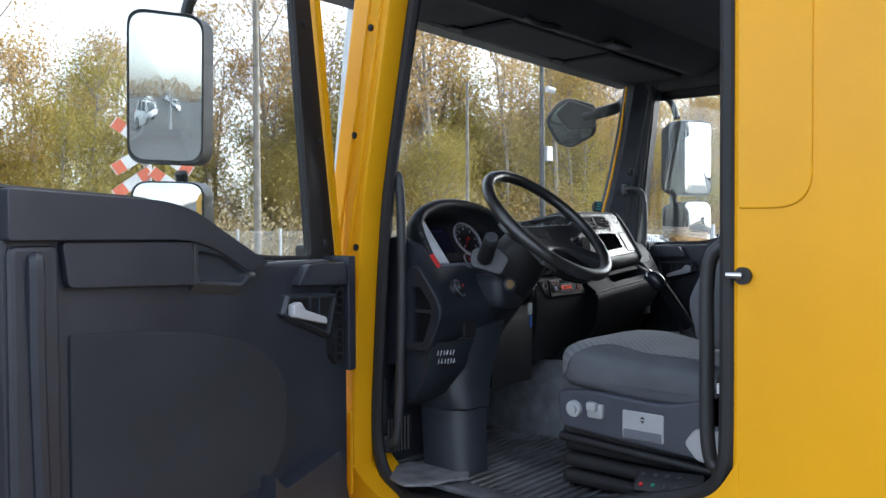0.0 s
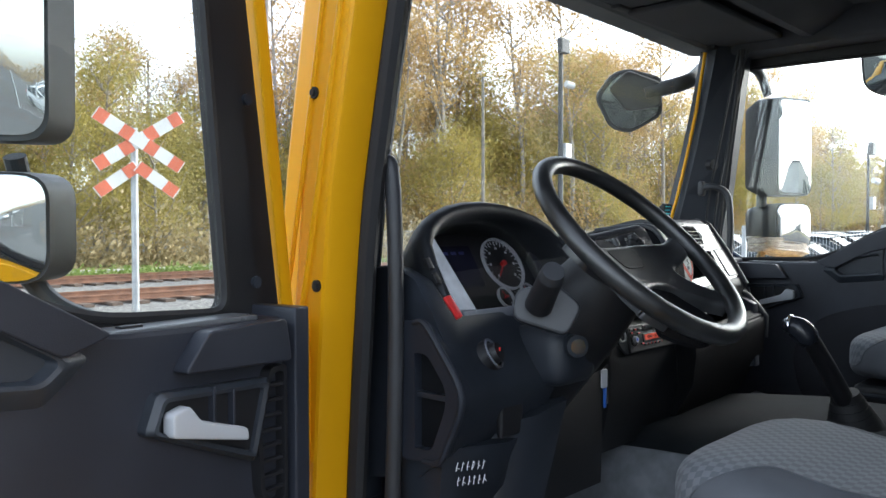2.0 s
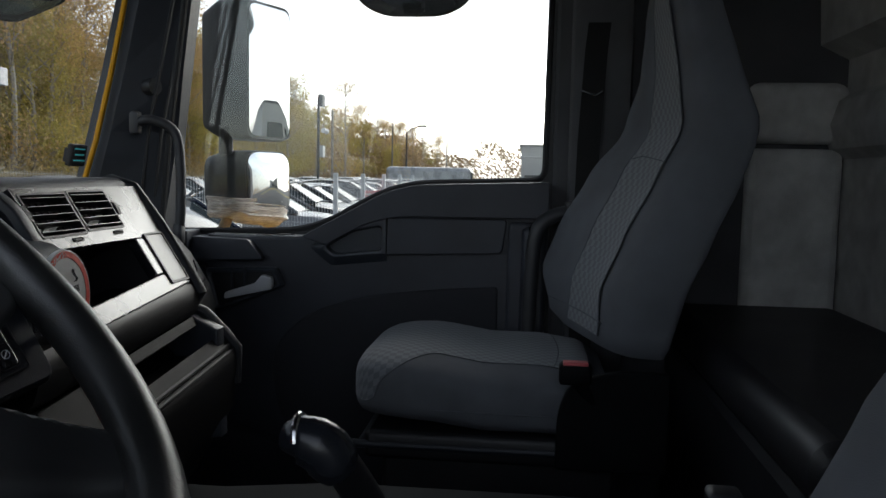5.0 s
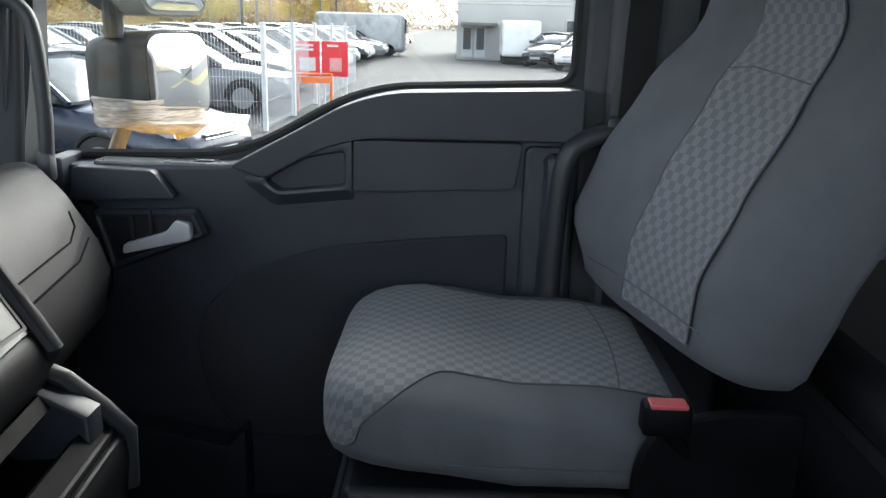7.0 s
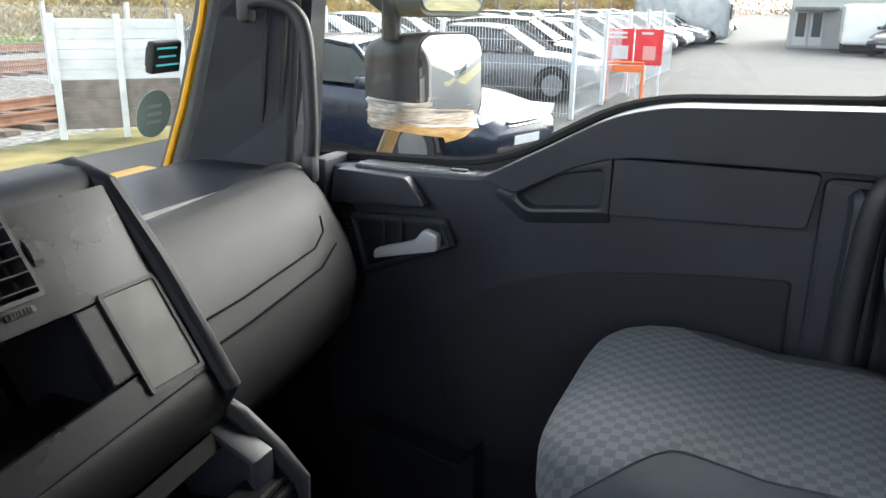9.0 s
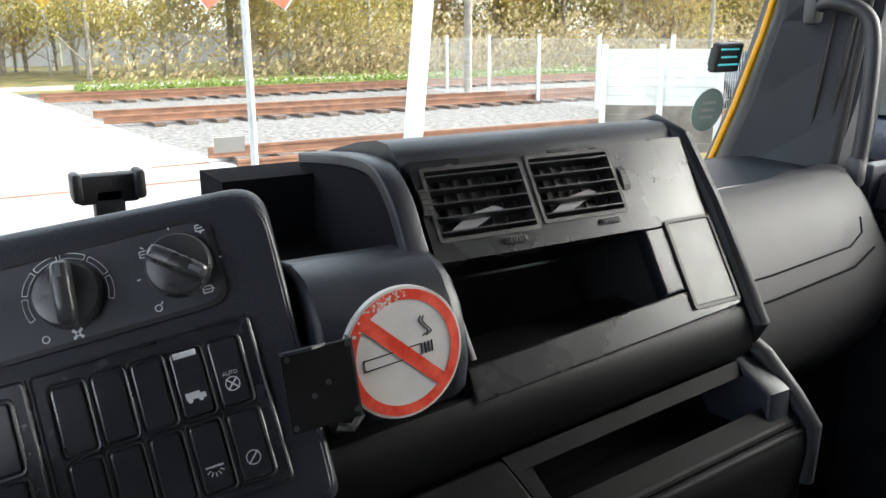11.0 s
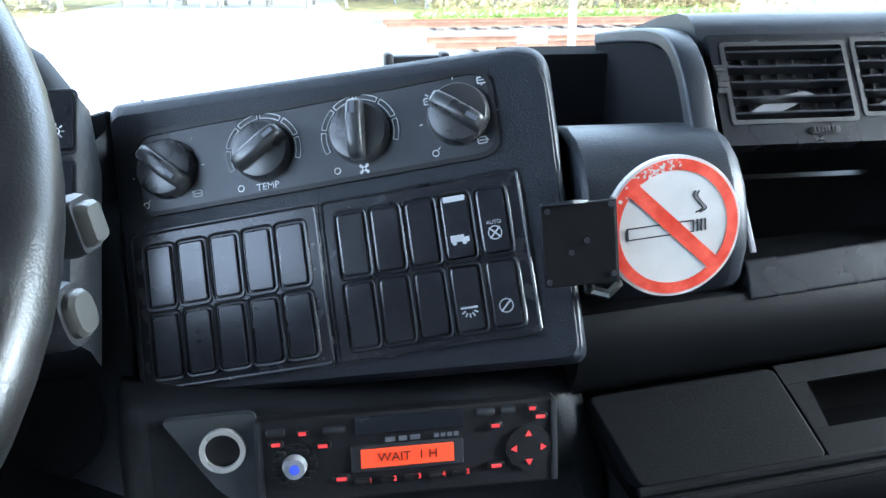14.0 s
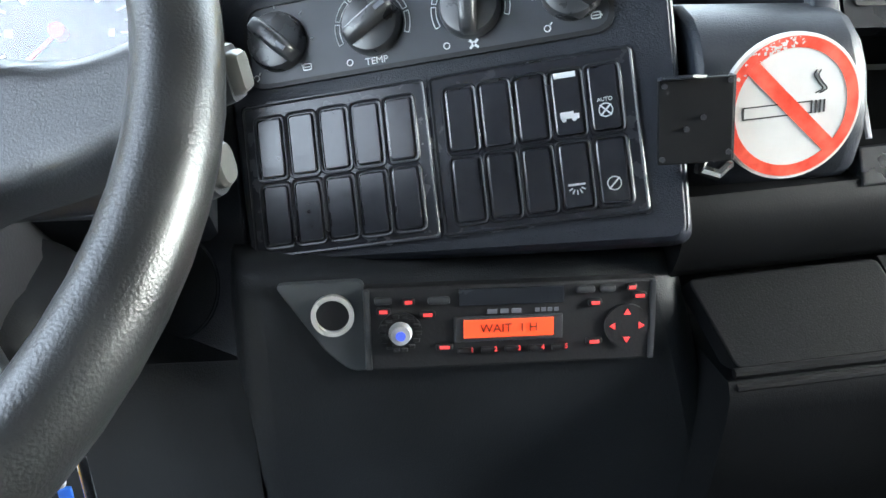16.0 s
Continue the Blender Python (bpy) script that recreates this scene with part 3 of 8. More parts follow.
tube(bm, smooth_path([LE @ V(x, y, -0.016) for x, y in ((1.44, 1.802), (1.418, 1.802), (1.385, 1.765), (1.350, 1.718), (1.346, 1.682), (1.370, 1.630), (1.388, 1.600), (1.42, 1.595))]), 0.0055, 8)
dp("cubby_rim", bm, PANELP, "rounded outer rim of the end cubby")
# Cubby back coloured near-black for the shade in its opening.
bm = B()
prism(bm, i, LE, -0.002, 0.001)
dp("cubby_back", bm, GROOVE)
bm = B()
prism(bm, rect(1.376, 1.690, 1.438, 1.698), LE, -0.012, 0.0)
dp("cubby_shelf", bm)
bm = B()
prism(bm, rounded([(1.56, 1.86), (1.62, 1.86), (1.66, 1.50), (1.56, 1.50)], .01), LE, -0.01, 0.03, .004)
dp("end_cap", bm)
bm = B()
cyl(bm, (1.585, 1.388, 1.742), (1.59, 1.376, 1.749), 0.026, seg=28)
rot = dp("light_switch", bm, BLACK)
bm = B()
cyl(bm, (1.59, 1.378, 1.748), (1.594, 1.366, 1.754), 0.018, 0.015, seg=24)
dp("knob", bm, BLACK, "", rot)
bm = B()
ring(bm, [(0.0255 * math.cos(q * 0.2618), 0.0255 * math.sin(q * 0.2618)) for q in range(24)], [(0.0215 * math.cos(q * 0.2618), 0.0215 * math.sin(q * 0.2618)) for q in range(24)], basis((1.5905, 1.3755, 1.7495), (0.92, 0.39, 0), (-0.2, 0.45, 0.87)), 0.0, 0.002)
dp("dial_ring", bm, GREYP, "", rot)
bm = B()
box(bm, (1.594, 1.3655, 1.757), (0.003, 0.003, 0.006), None, 0.001)
dp("dial_mark", bm, RED, "red mark", rot)
bm = B()
box(bm, (1.62, 1.366, 1.655), (0.055, 0.012, 0.075), pose(0, 0, 0) , 0.004)
dp("fuse_cover", bm, BLACK)
# lower steering pedestal
bm = B()
loft(bm, [[V(1.60, 1.50, 1.62), V(1.60, 1.39, 1.63), V(1.66, 1.345, 1.645), V(1.74, 1.34, 1.66), V(1.80, 1.42, 1.66), V(1.80, 1.55, 1.66)],
          [V(1.58, 1.50, 1.50), V(1.58, 1.405, 1.50), V(1.62, 1.366, 1.50), V(1.70, 1.358, 1.50), V(1.74, 1.42, 1.50), V(1.74, 1.53, 1.50)],
          [V(1.568, 1.50, 1.43), V(1.568, 1.395, 1.43), V(1.60, 1.356, 1.43), V(1.678, 1.348, 1.43), V(1.710, 1.41, 1.43), V(1.710, 1.51, 1.43)],
          [V(1.573, 1.50, 1.424), V(1.573, 1.400, 1.424), V(1.604, 1.362, 1.424), V(1.674, 1.354, 1.424), V(1.704, 1.41, 1.424), V(1.704, 1.51, 1.424)],
          [V(1.555, 1.47, 1.25), V(1.555, 1.36, 1.25), V(1.580, 1.33, 1.25), V(1.640, 1.322, 1.25), V(1.664, 1.36, 1.25), V(1.664, 1.45, 1.25)]])
dp("steering_pedestal", bm, PLASTIC, "", None, True, 50)
bm = B()
loft(bm, [[V(x, y, z) for x, y in q] for z, q in ((1.612, ((1.50, 1.52), (1.50, 1.400), (1.60, 1.355), (1.68, 1.37), (1.68, 1.52))), (1.54, ((1.50, 1.52), (1.50, 1.405), (1.59, 1.365), (1.66, 1.39), (1.66, 1.52))), (1.47, ((1.50, 1.54), (1.50, 1.445), (1.57, 1.412), (1.62, 1.43), (1.62, 1.54))), (1.43, ((1.51, 1.56), (1.51, 1.50), (1.55, 1.485), (1.59, 1.50), (1.59, 1.56))))])
dp("knee_panel", bm, PLASTIC, "", None, True, 50)
bm = B()
box(bm, (1.62, 1.62, 1.45), (0.26, 0.10, 0.45), None, 0.02)
dp("kick_panel", bm, DOORP)
bm = B()
for k in range(7):
    box(bm, (1.475, 1.45 + k * 0.012, 1.38 - k * 0.004), (0.012, 0.006, 0.09), None, 0.002, 1)
dp("floor_vent", bm, BLACK)

# instrument cluster with arched hood
CM = basis((1.752, 1.425, 1.805), (1, 0, 0), (0, 0.50, 0.866))


def arch(w, h, r, base=0.0):
    pts = [(-w, base), (-w, h * 0.45)]
    for k in range(1, 12):
        a = math.pi * (1 - k / 12)
        pts.append((w * math.cos(a) * 1.0, h * 0.45 + (h * 0.55) * math.sin(a) ** 0.8))
    return pts + [(w, h * 0.45), (w, base)]


bm = B()
loft(bm, [[CM @ V(x, y, z) for x, y in arch(w, h, 0, b)] for w, h, b, z in ((0.178, 0.200, 0.012, -0.086), (0.182, 0.195, 0.012, -0.05), (0.184, 0.19, 0.006, -0.01), (0.188, 0.20, 0.0, 0.002), (0.197, 0.212, -0.006, 0.003), (0.205, 0.222, -0.012, -0.008), (0.205, 0.222, -0.02, -0.03), (0.14, 0.185, -0.03, -0.20))], cap=False)
hood = dp("cluster_hood", bm, HOODP, "arched dark hood over the instruments", None, True, 60)
bm = B()
prism(bm, arch(0.186, 0.202, 0, 0.01), CM, -0.090, -0.084)
face = dp("instrument_face", bm, BLACK, "black instrument face")
bm = B()
prism(bm, arch(0.172, 0.185, 0, 0.015), basis(CM @ V(0, 0.0, -0.034), (0.99, -0.128, 0), (0.0, 0.34, 0.93)), -0.001, 0.001)
cg = dp("cover_glass", bm, glass("cluster_cover", (0.95, 0.95, 0.96), 0.07), "clear instrument cover")
cg.visible_shadow = False
bm = B()
prism(bm, rounded(rect(-0.178, -0.012, 0.178, 0.008), 0.006), CM, -0.05, 0.004, 0.003)
dp("cluster_lip", bm, GREYP, "grey lower bezel", hood)


def gauge(x, y, r, ticks, needle):
    bm = B()
    seg = 40
    for r0, r1, z0, z1 in ((r, r * 0.93, -0.083, -0.077),):
        ring(bm, [(x + r0 * math.cos(math.tau * k / seg), y + r0 * math.sin(math.tau * k / seg)) for k in range(seg)],
             [(x + r1 * math.cos(math.tau * k / seg), y + r1 * math.sin(math.tau * k / seg)) for k in range(seg)], CM, z0, z1)
    g = dp("gauge", bm, SILVER, "round silver ringed gauge", face)
    bm = B()
    for k in range(ticks):
        a = radians(225 - 270 * k / (ticks - 1))
        c, s = math.cos(a), math.sin(a)
        L = 0.16 if k % 2 == 0 else 0.09
        box(bm, (r * (0.88 - L / 2), 0, -0.0815), (r * L, r * 0.025, 0.001), CM @ pose(x, y, 0) @ pose(0, 0, 0, 0, 0, math.degrees(a)))
        if k % 4 == 0 and ticks > 12:
            box(bm, (r * 0.62, 0, -0.0815), (r * 0.08, r * 0.10, 0.001), CM @ pose(x, y, 0) @ pose(0, 0, 0, 0, 0, math.degrees(a)))
    dp("scale", bm, WHITE, "", g, False)
    bm = B()
    box(bm, (r * 0.3, 0, -0.078), (r * 0.75, r * 0.05, 0.0015), CM @ pose(x, y, 0) @ pose(0, 0, 0, 0, 0, needle))
    cyl(bm, CM @ V(x, y, -0.083), CM @ V(x, y, -0.074), r * 0.1, seg=14)
    dp("needle", bm, RED, "red needle", g)


gauge(0.090, 0.128, 0.056, 25, 225)
gauge(0.056, 0.058, 0.021, 7, 120)
gauge(0.128, 0.064, 0.019, 7, 120)
bm = B()
prism(bm, rounded(rect(-0.13, 0.085, 0.015, 0.17), 0.005), CM, -0.0845, -0.0825)
dp("display", bm, mat("display_glass", (0.02, 0.02, 0.04), 0.15, vary=0.1), "unlit blue-black display", face)
bm = B()
for k in range(4):
    box(bm, (-0.08 + k * 0.022, 0.155, -0.082), (0.014, 0.006, 0.001), CM)
dp("display_marks", bm, mat("dim_blue", (0.05, 0.06, 0.25), 0.4), "faint blue marks", face, False)
# Pale raised strip stands for the glare along the cluster glass.
bm = B()
prism(bm, rounded([(-0.183, 0.01), (-0.14, 0.008), (-0.172, 0.15), (-0.187, 0.14)], .004), CM, -0.05, 0.002, .002)
dp("glass_glare_strip", bm, mat("pale_glass_glare", (0.5, 0.52, 0.55), 0.15, vary=0.2, scale=30), "pale strip painted as glare on the instrument glass", face)
bm = B()
box(bm, (-0.190, 0.062, 0.006), (0.016, 0.040, 0.010), CM @ pose(0, 0, 0, 0, 0, 14), 0.003)
dp("hazard_switch", bm, RED, "red rocker switch")
for y in (0.088, 0.115):
    bm = B()
    box(bm, (-0.198, y, 0.004), (0.012, 0.02, 0.006), CM @ pose(0, 0, 0, 0, 0, 6), 0.002)
    dp("cluster_button", bm, BLACK)
for y, s in ((0.122, 0.036), (0.078, 0.038)):
    bm = B()
    prism(bm, rounded(rect(0.1805, y - s / 2, 0.1995, y + s / 2), 0.003, 4), CM, 0.0, 0.0075, 0.0014)
    rk = dp("rocker_switch", bm, GLOSSY)
    bm = B()
    tube(bm, [CM @ V(x, yy, 0.0048) for x, yy in rounded(rect(0.1793, y - s / 2 - 0.0013, 0.2007, y + s / 2 + 0.0013), 0.004, 4)], 0.0011, 6, closed=True)
    dp("switch_rim", bm, HOODP, "", rk)
    bm = B()
    for k in range(8):
        box(bm, (0.0040, 0, 0.0078), (0.0018, 0.0006, 0.0006), CM @ pose(0.190, y - 0.007, 0) @ pose(0, 0, 0, 0, 0, 45 * k))
    ring(bm, [(0.190 + 0.0024 * math.cos(q * 0.5236), y - 0.007 + 0.0024 * math.sin(q * 0.5236)) for q in range(12)], [(0.190 + 0.0018 * math.cos(q * 0.5236), y - 0.007 + 0.0018 * math.sin(q * 0.5236)) for q in range(12)], CM, 0.0072, 0.0081)
    dp("symbol", bm, WHITE, "", rk, False)

# centre panel, turned to the driver
KNOBP = mat("smoky_knob_plastic", (0.042, 0.043, 0.046), 0.28, vary=0.25, scale=40, spec=0.7)
PO, PU, PV = V(1.997, 1.507, 1.876), V(0.9581, -0.2132, 0.1912), V(0.0692, -0.4756, -0.8770)
PM = basis(PO, PU, -PV)
def panel_outline(d):
    """The panel's outline, drawn in by d at the top and by less at its crisp sides."""
    s = d * 0.35
    return rounded([(-0.042 + s, 0.056 - d), (0.2475 - s, 0.041 - d), (0.2405 - s, -0.158 + s), (-0.037 + s, -0.143 + s)], [0.008, 0.022, 0.010, 0.006], 8)


bm = B()
loft(bm, [[PM @ V(x, y, n) for x, y in panel_outline(d)] for n, d in ((-0.13, 0.0), (-0.022, 0.0), (-0.013, 0.0006), (-0.007, 0.003), (-0.0025, 0.0075), (0.0, 0.014))])
centre = dp("centre_panel", bm, PANELP, "angled control panel with knobs and switches")
bm = B()
tube(bm, smooth_path([PM @ V(x, y, n) for x, y, n in ((0.214, 0.0335, -0.004), (0.230, 0.030, -0.0035), (0.2395, 0.021, -0.003), (0.2425, 0.005, -0.003), (0.2405, -0.06, -0.003), (0.2375, -0.140, -0.003), (0.234, -0.150, -0.004))]), 0.0022, 8)
dp("edge_bead", bm, PLASTIC, "rounded bead along the panel's edge", centre)
bm = B()
prism(bm, rounded(rect(-0.020, -0.026, 0.208, 0.024), 0.012), PM, -0.002, 0.0012)
plate = dp("heater_plate", bm, mat("heater_plate_grey", (0.058, 0.061, 0.070), 0.34, vary=0.12, scale=30, grain=0.08, grain_scale=1500), "satin grey heater control plate", centre)
bm = B()
ring(bm, rounded(rect(-0.023, -0.029, 0.211, 0.027), 0.014), rounded(rect(-0.020, -0.026, 0.208, 0.024), 0.012), PM, -0.001, 0.0025)
dp("plate_rim", bm, BLACK, "", centre)
for k, (u, turn) in enumerate(((0.0, -45), (0.0635, 30), (0.1262, 85), (0.188, -40))):
    c = pose(u, 0, 0)
    bm = B()
    loft(bm, [[PM @ V(u + r * math.cos(q * math.tau / 36), r * math.sin(q * math.tau / 36), n) for q in range(36)] for r, n in ((0.0192, 0.0008), (0.0192, 0.003), (0.0184, 0.0075), (0.0172, 0.0095), (0.0120, 0.0108), (0.0, 0.0112))], cap=False)
    kn = dp("heater_knob", bm, KNOBP, "", centre)
    bm = B()
    sec = []
    for s, hw, top in ((-0.0184, 0.0026, 0.010), (-0.0176, 0.0040, 0.0145), (-0.0150, 0.0047, 0.0172), (-0.006, 0.0050, 0.0188), (0.006, 0.0050, 0.0196), (0.0150, 0.0046, 0.0190), (0.0178, 0.0038, 0.0160), (0.0186, 0.0026, 0.011)):
        sec.append([PM @ c @ pose(0, 0, 0, 0, 0, turn) @ V(s, y * hw, n) for y, n in ((-1.18, 0.007), (-1.0, top - 0.0022), (-0.82, top - 0.0006), (-0.45, top), (0.45, top), (0.82, top - 0.0006), (1.0, top - 0.0022), (1.18, 0.007))])
    loft(bm, sec)
    dp("grip", bm, KNOBP, "", kn, True, 60)
    bm = B()
    box(bm, (0.0115, 0, 0.0194), (0.007, 0.0028, 0.0012), PM @ c @ pose(0, 0, 0, 0, 0, turn))
    dp("pointer", bm, GREYP, "", kn, False)
    bm = B()
    if k in (1, 2):
        for j in range(6):
            s, e = radians(-20 + j * 38), radians(-20 + j * 38 + 33)
            for r in (0.0215, 0.0245):
                pts = [PM @ V(u + r * math.cos(s + (e - s) * q / 5), r * math.sin(s + (e - s) * q / 5), 0.0018) for q in range(6)]
                tube(bm, pts, 0.00035, 4)
            for a in (s, e):
                tube(bm, [PM @ V(u + r * math.cos(a), r * math.sin(a), 0.0018) for r in (0.0215, 0.0245)], 0.00035, 4)
    else:
        for j in range(7):
            a = radians(-50 + j * 47)
            tube(bm, [PM @ V(u + r * math.cos(a), r * math.sin(a), 0.0018) for r in (0.0225, 0.0245)], 0.0005, 4)
    ring(bm, [(u - 0.017 + 0.0022 * math.cos(q * 0.524), -0.021 + 0.0022 * math.sin(q * 0.524)) for q in range(12)], [(u - 0.017 + 0.0016 * math.cos(q * 0.524), -0.021 + 0.0016 * math.sin(q * 0.524)) for q in range(12)], PM, 0.001, 0.0018)
    dp("dial_scale", bm, WHITE, "", plate, False)


def letters(name, text, size, m, material, parent, label=""):
    cu = bpy.data.curves.new(name, "FONT")
    cu.body, cu.size, cu.align_x, cu.align_y, cu.extrude = text, size, "CENTER", "CENTER", 0.0003
    tmp = bpy.data.objects.new(name, cu)
    scene.collection.objects.link(tmp)
    bpy.context.view_layer.update()
    me = bpy.data.meshes.new_from_object(tmp.evaluated_get(bpy.context.evaluated_depsgraph_get()))
    bpy.data.objects.remove(tmp)
    me.materials.append(material)
    me.transform(m)
    ob = new(name, me)
    hang(ob, parent)
    if label:
        ob["label"] = label
    return ob


letters("temp_lettering", "TEMP", 0.0062, PM @ pose(0.064, -0.0225, 0.0016), WHITE, plate, "white printed word TEMP")
bm = B()
for k in range(4):
    box(bm, (0.0022, 0, 0.0016), (0.003, 0.0016, 0.0005), PM @ pose(0.126, -0.0225, 0) @ pose(0, 0, 0, 0, 0, 45 + 90 * k))
dp("fan_symbol", bm, WHITE, "", plate, False)
for u, v in ((0.171, 0.012), (0.205, 0.019), (0.2, -0.018), (0.018, -0.019)):
    bm = B()
    ring(bm, rounded(rect(u - 0.003, v - 0.0022, u + 0.003, v + 0.0022), 0.001, 2), rounded(rect(u - 0.0024, v - 0.0016, u + 0.0024, v + 0.0016), 0.001, 2), PM, 0.001, 0.0018)
    box(bm, (u, v, 0.0015), (0.004, 0.0006, 0.0005), PM)
    dp("air_symbol", bm, WHITE, "", plate, False)
# two switch blocks
SWRIM = mat("switch_edge_plastic", (0.016, 0.017, 0.021), 0.30, vary=0.1, spec=0.6)
PLATE = mat("smooth_plate_plastic", (0.020, 0.021, 0.027), 0.26, vary=0.12, scale=90, spec=0.6)
SWITCH = mat("smooth_switch_plastic", (0.020, 0.021, 0.027), 0.23, vary=0.12, scale=120, spec=0.7)
for u0, u1 in ((-0.030, 0.0935), (0.0945, 0.2185)):
    bm = B()
    prism(bm, rounded(rect(u0, -0.138, u1, -0.038), 0.003), PM, -0.002, 0.002)
    blk = dp("switch_block", bm, PLATE, "", centre)
    bm = B()
    tube(bm, [PM @ V(x, y, 0.0018) for x, y in rounded(rect(u0 + 0.0016, -0.1364, u1 - 0.0016, -0.0396), 0.003, 4)], 0.0010, 6, closed=True)
    dp("block_rim", bm, SWRIM, "", blk)
    for col in range(5):
        for row in range(2):
            u = u0 + 0.0098 + col * 0.0215
            w = -0.0482 - row * 0.0432
            live = u0 > 0 and col >= 3
            bm = B()
            prism(bm, rounded(rect(u + 0.0004, w - 0.0386, u + 0.0174, w - 0.0004), 0.003, 4), PM, 0.001, 0.0048 if live else 0.0038, 0.0013)
            sb = dp("rocker_switch" if live else "switch_blank", bm, SWITCH, "", blk)
            bm = B()
            tube(bm, [PM @ V(x, y, 0.0024) for x, y in rounded(rect(u - 0.0013, w - 0.0403, u + 0.0191, w + 0.0013), 0.0042, 4)], 0.0010, 6, closed=True)
            dp("switch_rim", bm, SWRIM, "", sb)
            if live:
                cx, cy = u + 0.0089, w - 0.027
                bm = B()
                if col == 3 and row == 0:
                    box(bm, (cx - 0.001, cy, 0.0052), (0.008, 0.004, 0.0006), PM)
                    box(bm, (cx + 0.0045, cy - 0.001, 0.0052), (0.003, 0.003, 0.0006), PM)
                    for q in (-0.003, 0.003):
                        cyl(bm, PM @ V(cx + q, cy - 0.0025, 0.0049), PM @ V(cx + q, cy - 0.0025, 0.0055), 0.0014, seg=10)
                    box(bm, (u + 0.0089, w - 0.003, 0.0048), (0.013, 0.0035, 0.0012), PM, 0.0005)
                elif col == 3:
                    box(bm, (cx, cy + 0.002, 0.0052), (0.010, 0.0012, 0.0006), PM)
                    for q in range(5):
                        box(bm, (0, -0.0042, 0.0052), (0.0008, 0.0026, 0.0006), PM @ pose(cx, cy + 0.0015, 0) @ pose(0, 0, 0, 0, 0, -60 + 30 * q))
                else:
                    ring(bm, [(cx + 0.0042 * math.cos(q * 0.35), cy + 0.0042 * math.sin(q * 0.35)) for q in range(18)], [(cx + 0.0036 * math.cos(q * 0.35), cy + 0.0036 * math.sin(q * 0.35)) for q in range(18)], PM, 0.0045, 0.0055)
                    box(bm, (0, 0, 0.0052), (0.009, 0.0009, 0.0006), PM @ pose(cx, cy, 0) @ pose(0, 0, 0, 0, 0, 45))
                    if row == 0:
                        box(bm, (0, 0, 0.0052), (0.009, 0.0009, 0.0006), PM @ pose(cx, cy, 0) @ pose(0, 0, 0, 0, 0, -45))
                dp("symbol", bm, WHITE, "", sb, False)
                if row == 0 and col == 4:
                    letters("auto_lettering", "AUTO", 0.0032, PM @ pose(cx, cy + 0.0062, 0.0052), WHITE, sb, "white printed word AUTO")

# bridge between the instrument hood and the centre panel
bm = B()
secs = []
for a, b in ((0.075, -0.012), (0.095, 0.02), (0.110, 0.046)):
    L, R = CM @ V(0.196, a, -0.02), PM @ V(-0.036, b, -0.010)
    secs.append([L, L.lerp(R, 0.5) + V(0, 0.012, 0), R, R + V(0, 0.08, 0), L + V(0, 0.08, 0)])
loft(bm, secs)
dp("bridge_panel", bm, PLASTIC, "", None, True, 60)

bm = B()
skin = rounded([(-0.085, 0.046), (-0.040, 0.050), (-0.0365, -0.141), (-0.028, -0.151), (-0.028, -0.190), (-0.060, -0.206), (-0.175, -0.206), (-0.175, -0.060), (-0.085, -0.060)], [.004, .004, .004, .004, .02, .02, .01, .01, .01], 6)
prism(bm, skin, PM, -0.060, -0.003, 0.006)
CONSP = mat("console_plastic", (0.011, 0.0125, 0.015), 0.50, vary=0.3, scale=9, grain=0.2, grain_scale=900, spec=0.3)
dp("panel_surround", bm, PANELP, "grained dash skin round the control panel", None, True, 50)
KC = PM @ pose(-0.0955, -0.148, -0.003)
bm = B()
loft(bm, [[KC @ V(r * math.cos(q * math.tau / 48), r * math.sin(q * math.tau / 48), n) for q in range(48)] for r, n in ((0.0352, -0.004), (0.0352, 0.0003), (0.0344, 0.0011), (0.030, 0.0012))])
cap_ = dp("knee_cap", bm, CONSP, "round cover beside the steering column")
bm = B()
tube(bm, [KC @ V(0.0360 * math.cos(q * math.tau / 48), 0.0360 * math.sin(q * math.tau / 48), 0.0004) for q in range(48)], 0.0008, 6, closed=True)
dp("cover_ring", bm, PANELP, "", cap_)

# lower console body under the centre panel, with the radio face below an overhang
bm = B()
con = [(1.62, 1.757), (1.46, 1.757), (1.435, 1.756), (1.425, 1.755), (1.418, 1.751), (1.412, 1.738), (1.408, 1.72), (1.405, 1.69), (1.4045, 1.66), (1.410, 1.60), (1.43, 1.50), (1.62, 1.48)]
ends = []
for x, dy in ((1.962, 0.022), (1.966, 0.010), (1.974, 0.002), (1.985, 0.0), (None, 0.0), (0.010, 0.002), (0.018, 0.010), (0.022, 0.022)):
    ends.append([V(x if x and x > 1 else 2.224 + (1.757 - z) * 0.30 + (x or 0), y + (dy if y < 1.5 else 0), z) for y, z in con])
loft(bm, ends)
dp("console_body", bm, CONSP, "", None, True, 60)
bm = B()
along_x(bm, [(1.66, 1.76), (1.56, 1.76), (1.51, 1.74), (1.455, 1.705), (1.424, 1.690), (1.412, 1.668), (1.418, 1.45), (1.62, 1.45)], (1.78, 1.97))
dp("console_side", bm, CONSP)
bm = B()
RM = basis((2.137, 1.4085, 1.72), (1, 0, 0), (0, 0.2, 1))
prism(bm, rounded([(-0.145, 0.030), (-0.09, 0.031), (-0.09, -0.028), (-0.10, -0.028), (-0.115, -0.015)], .006), RM, -0.006, 0.003, .001)
dp("lighter_plate", bm, mat("satin_grey_plate", (0.06, 0.066, 0.072), 0.4, vary=0.15), "satin grey socket plate")
bm = B()
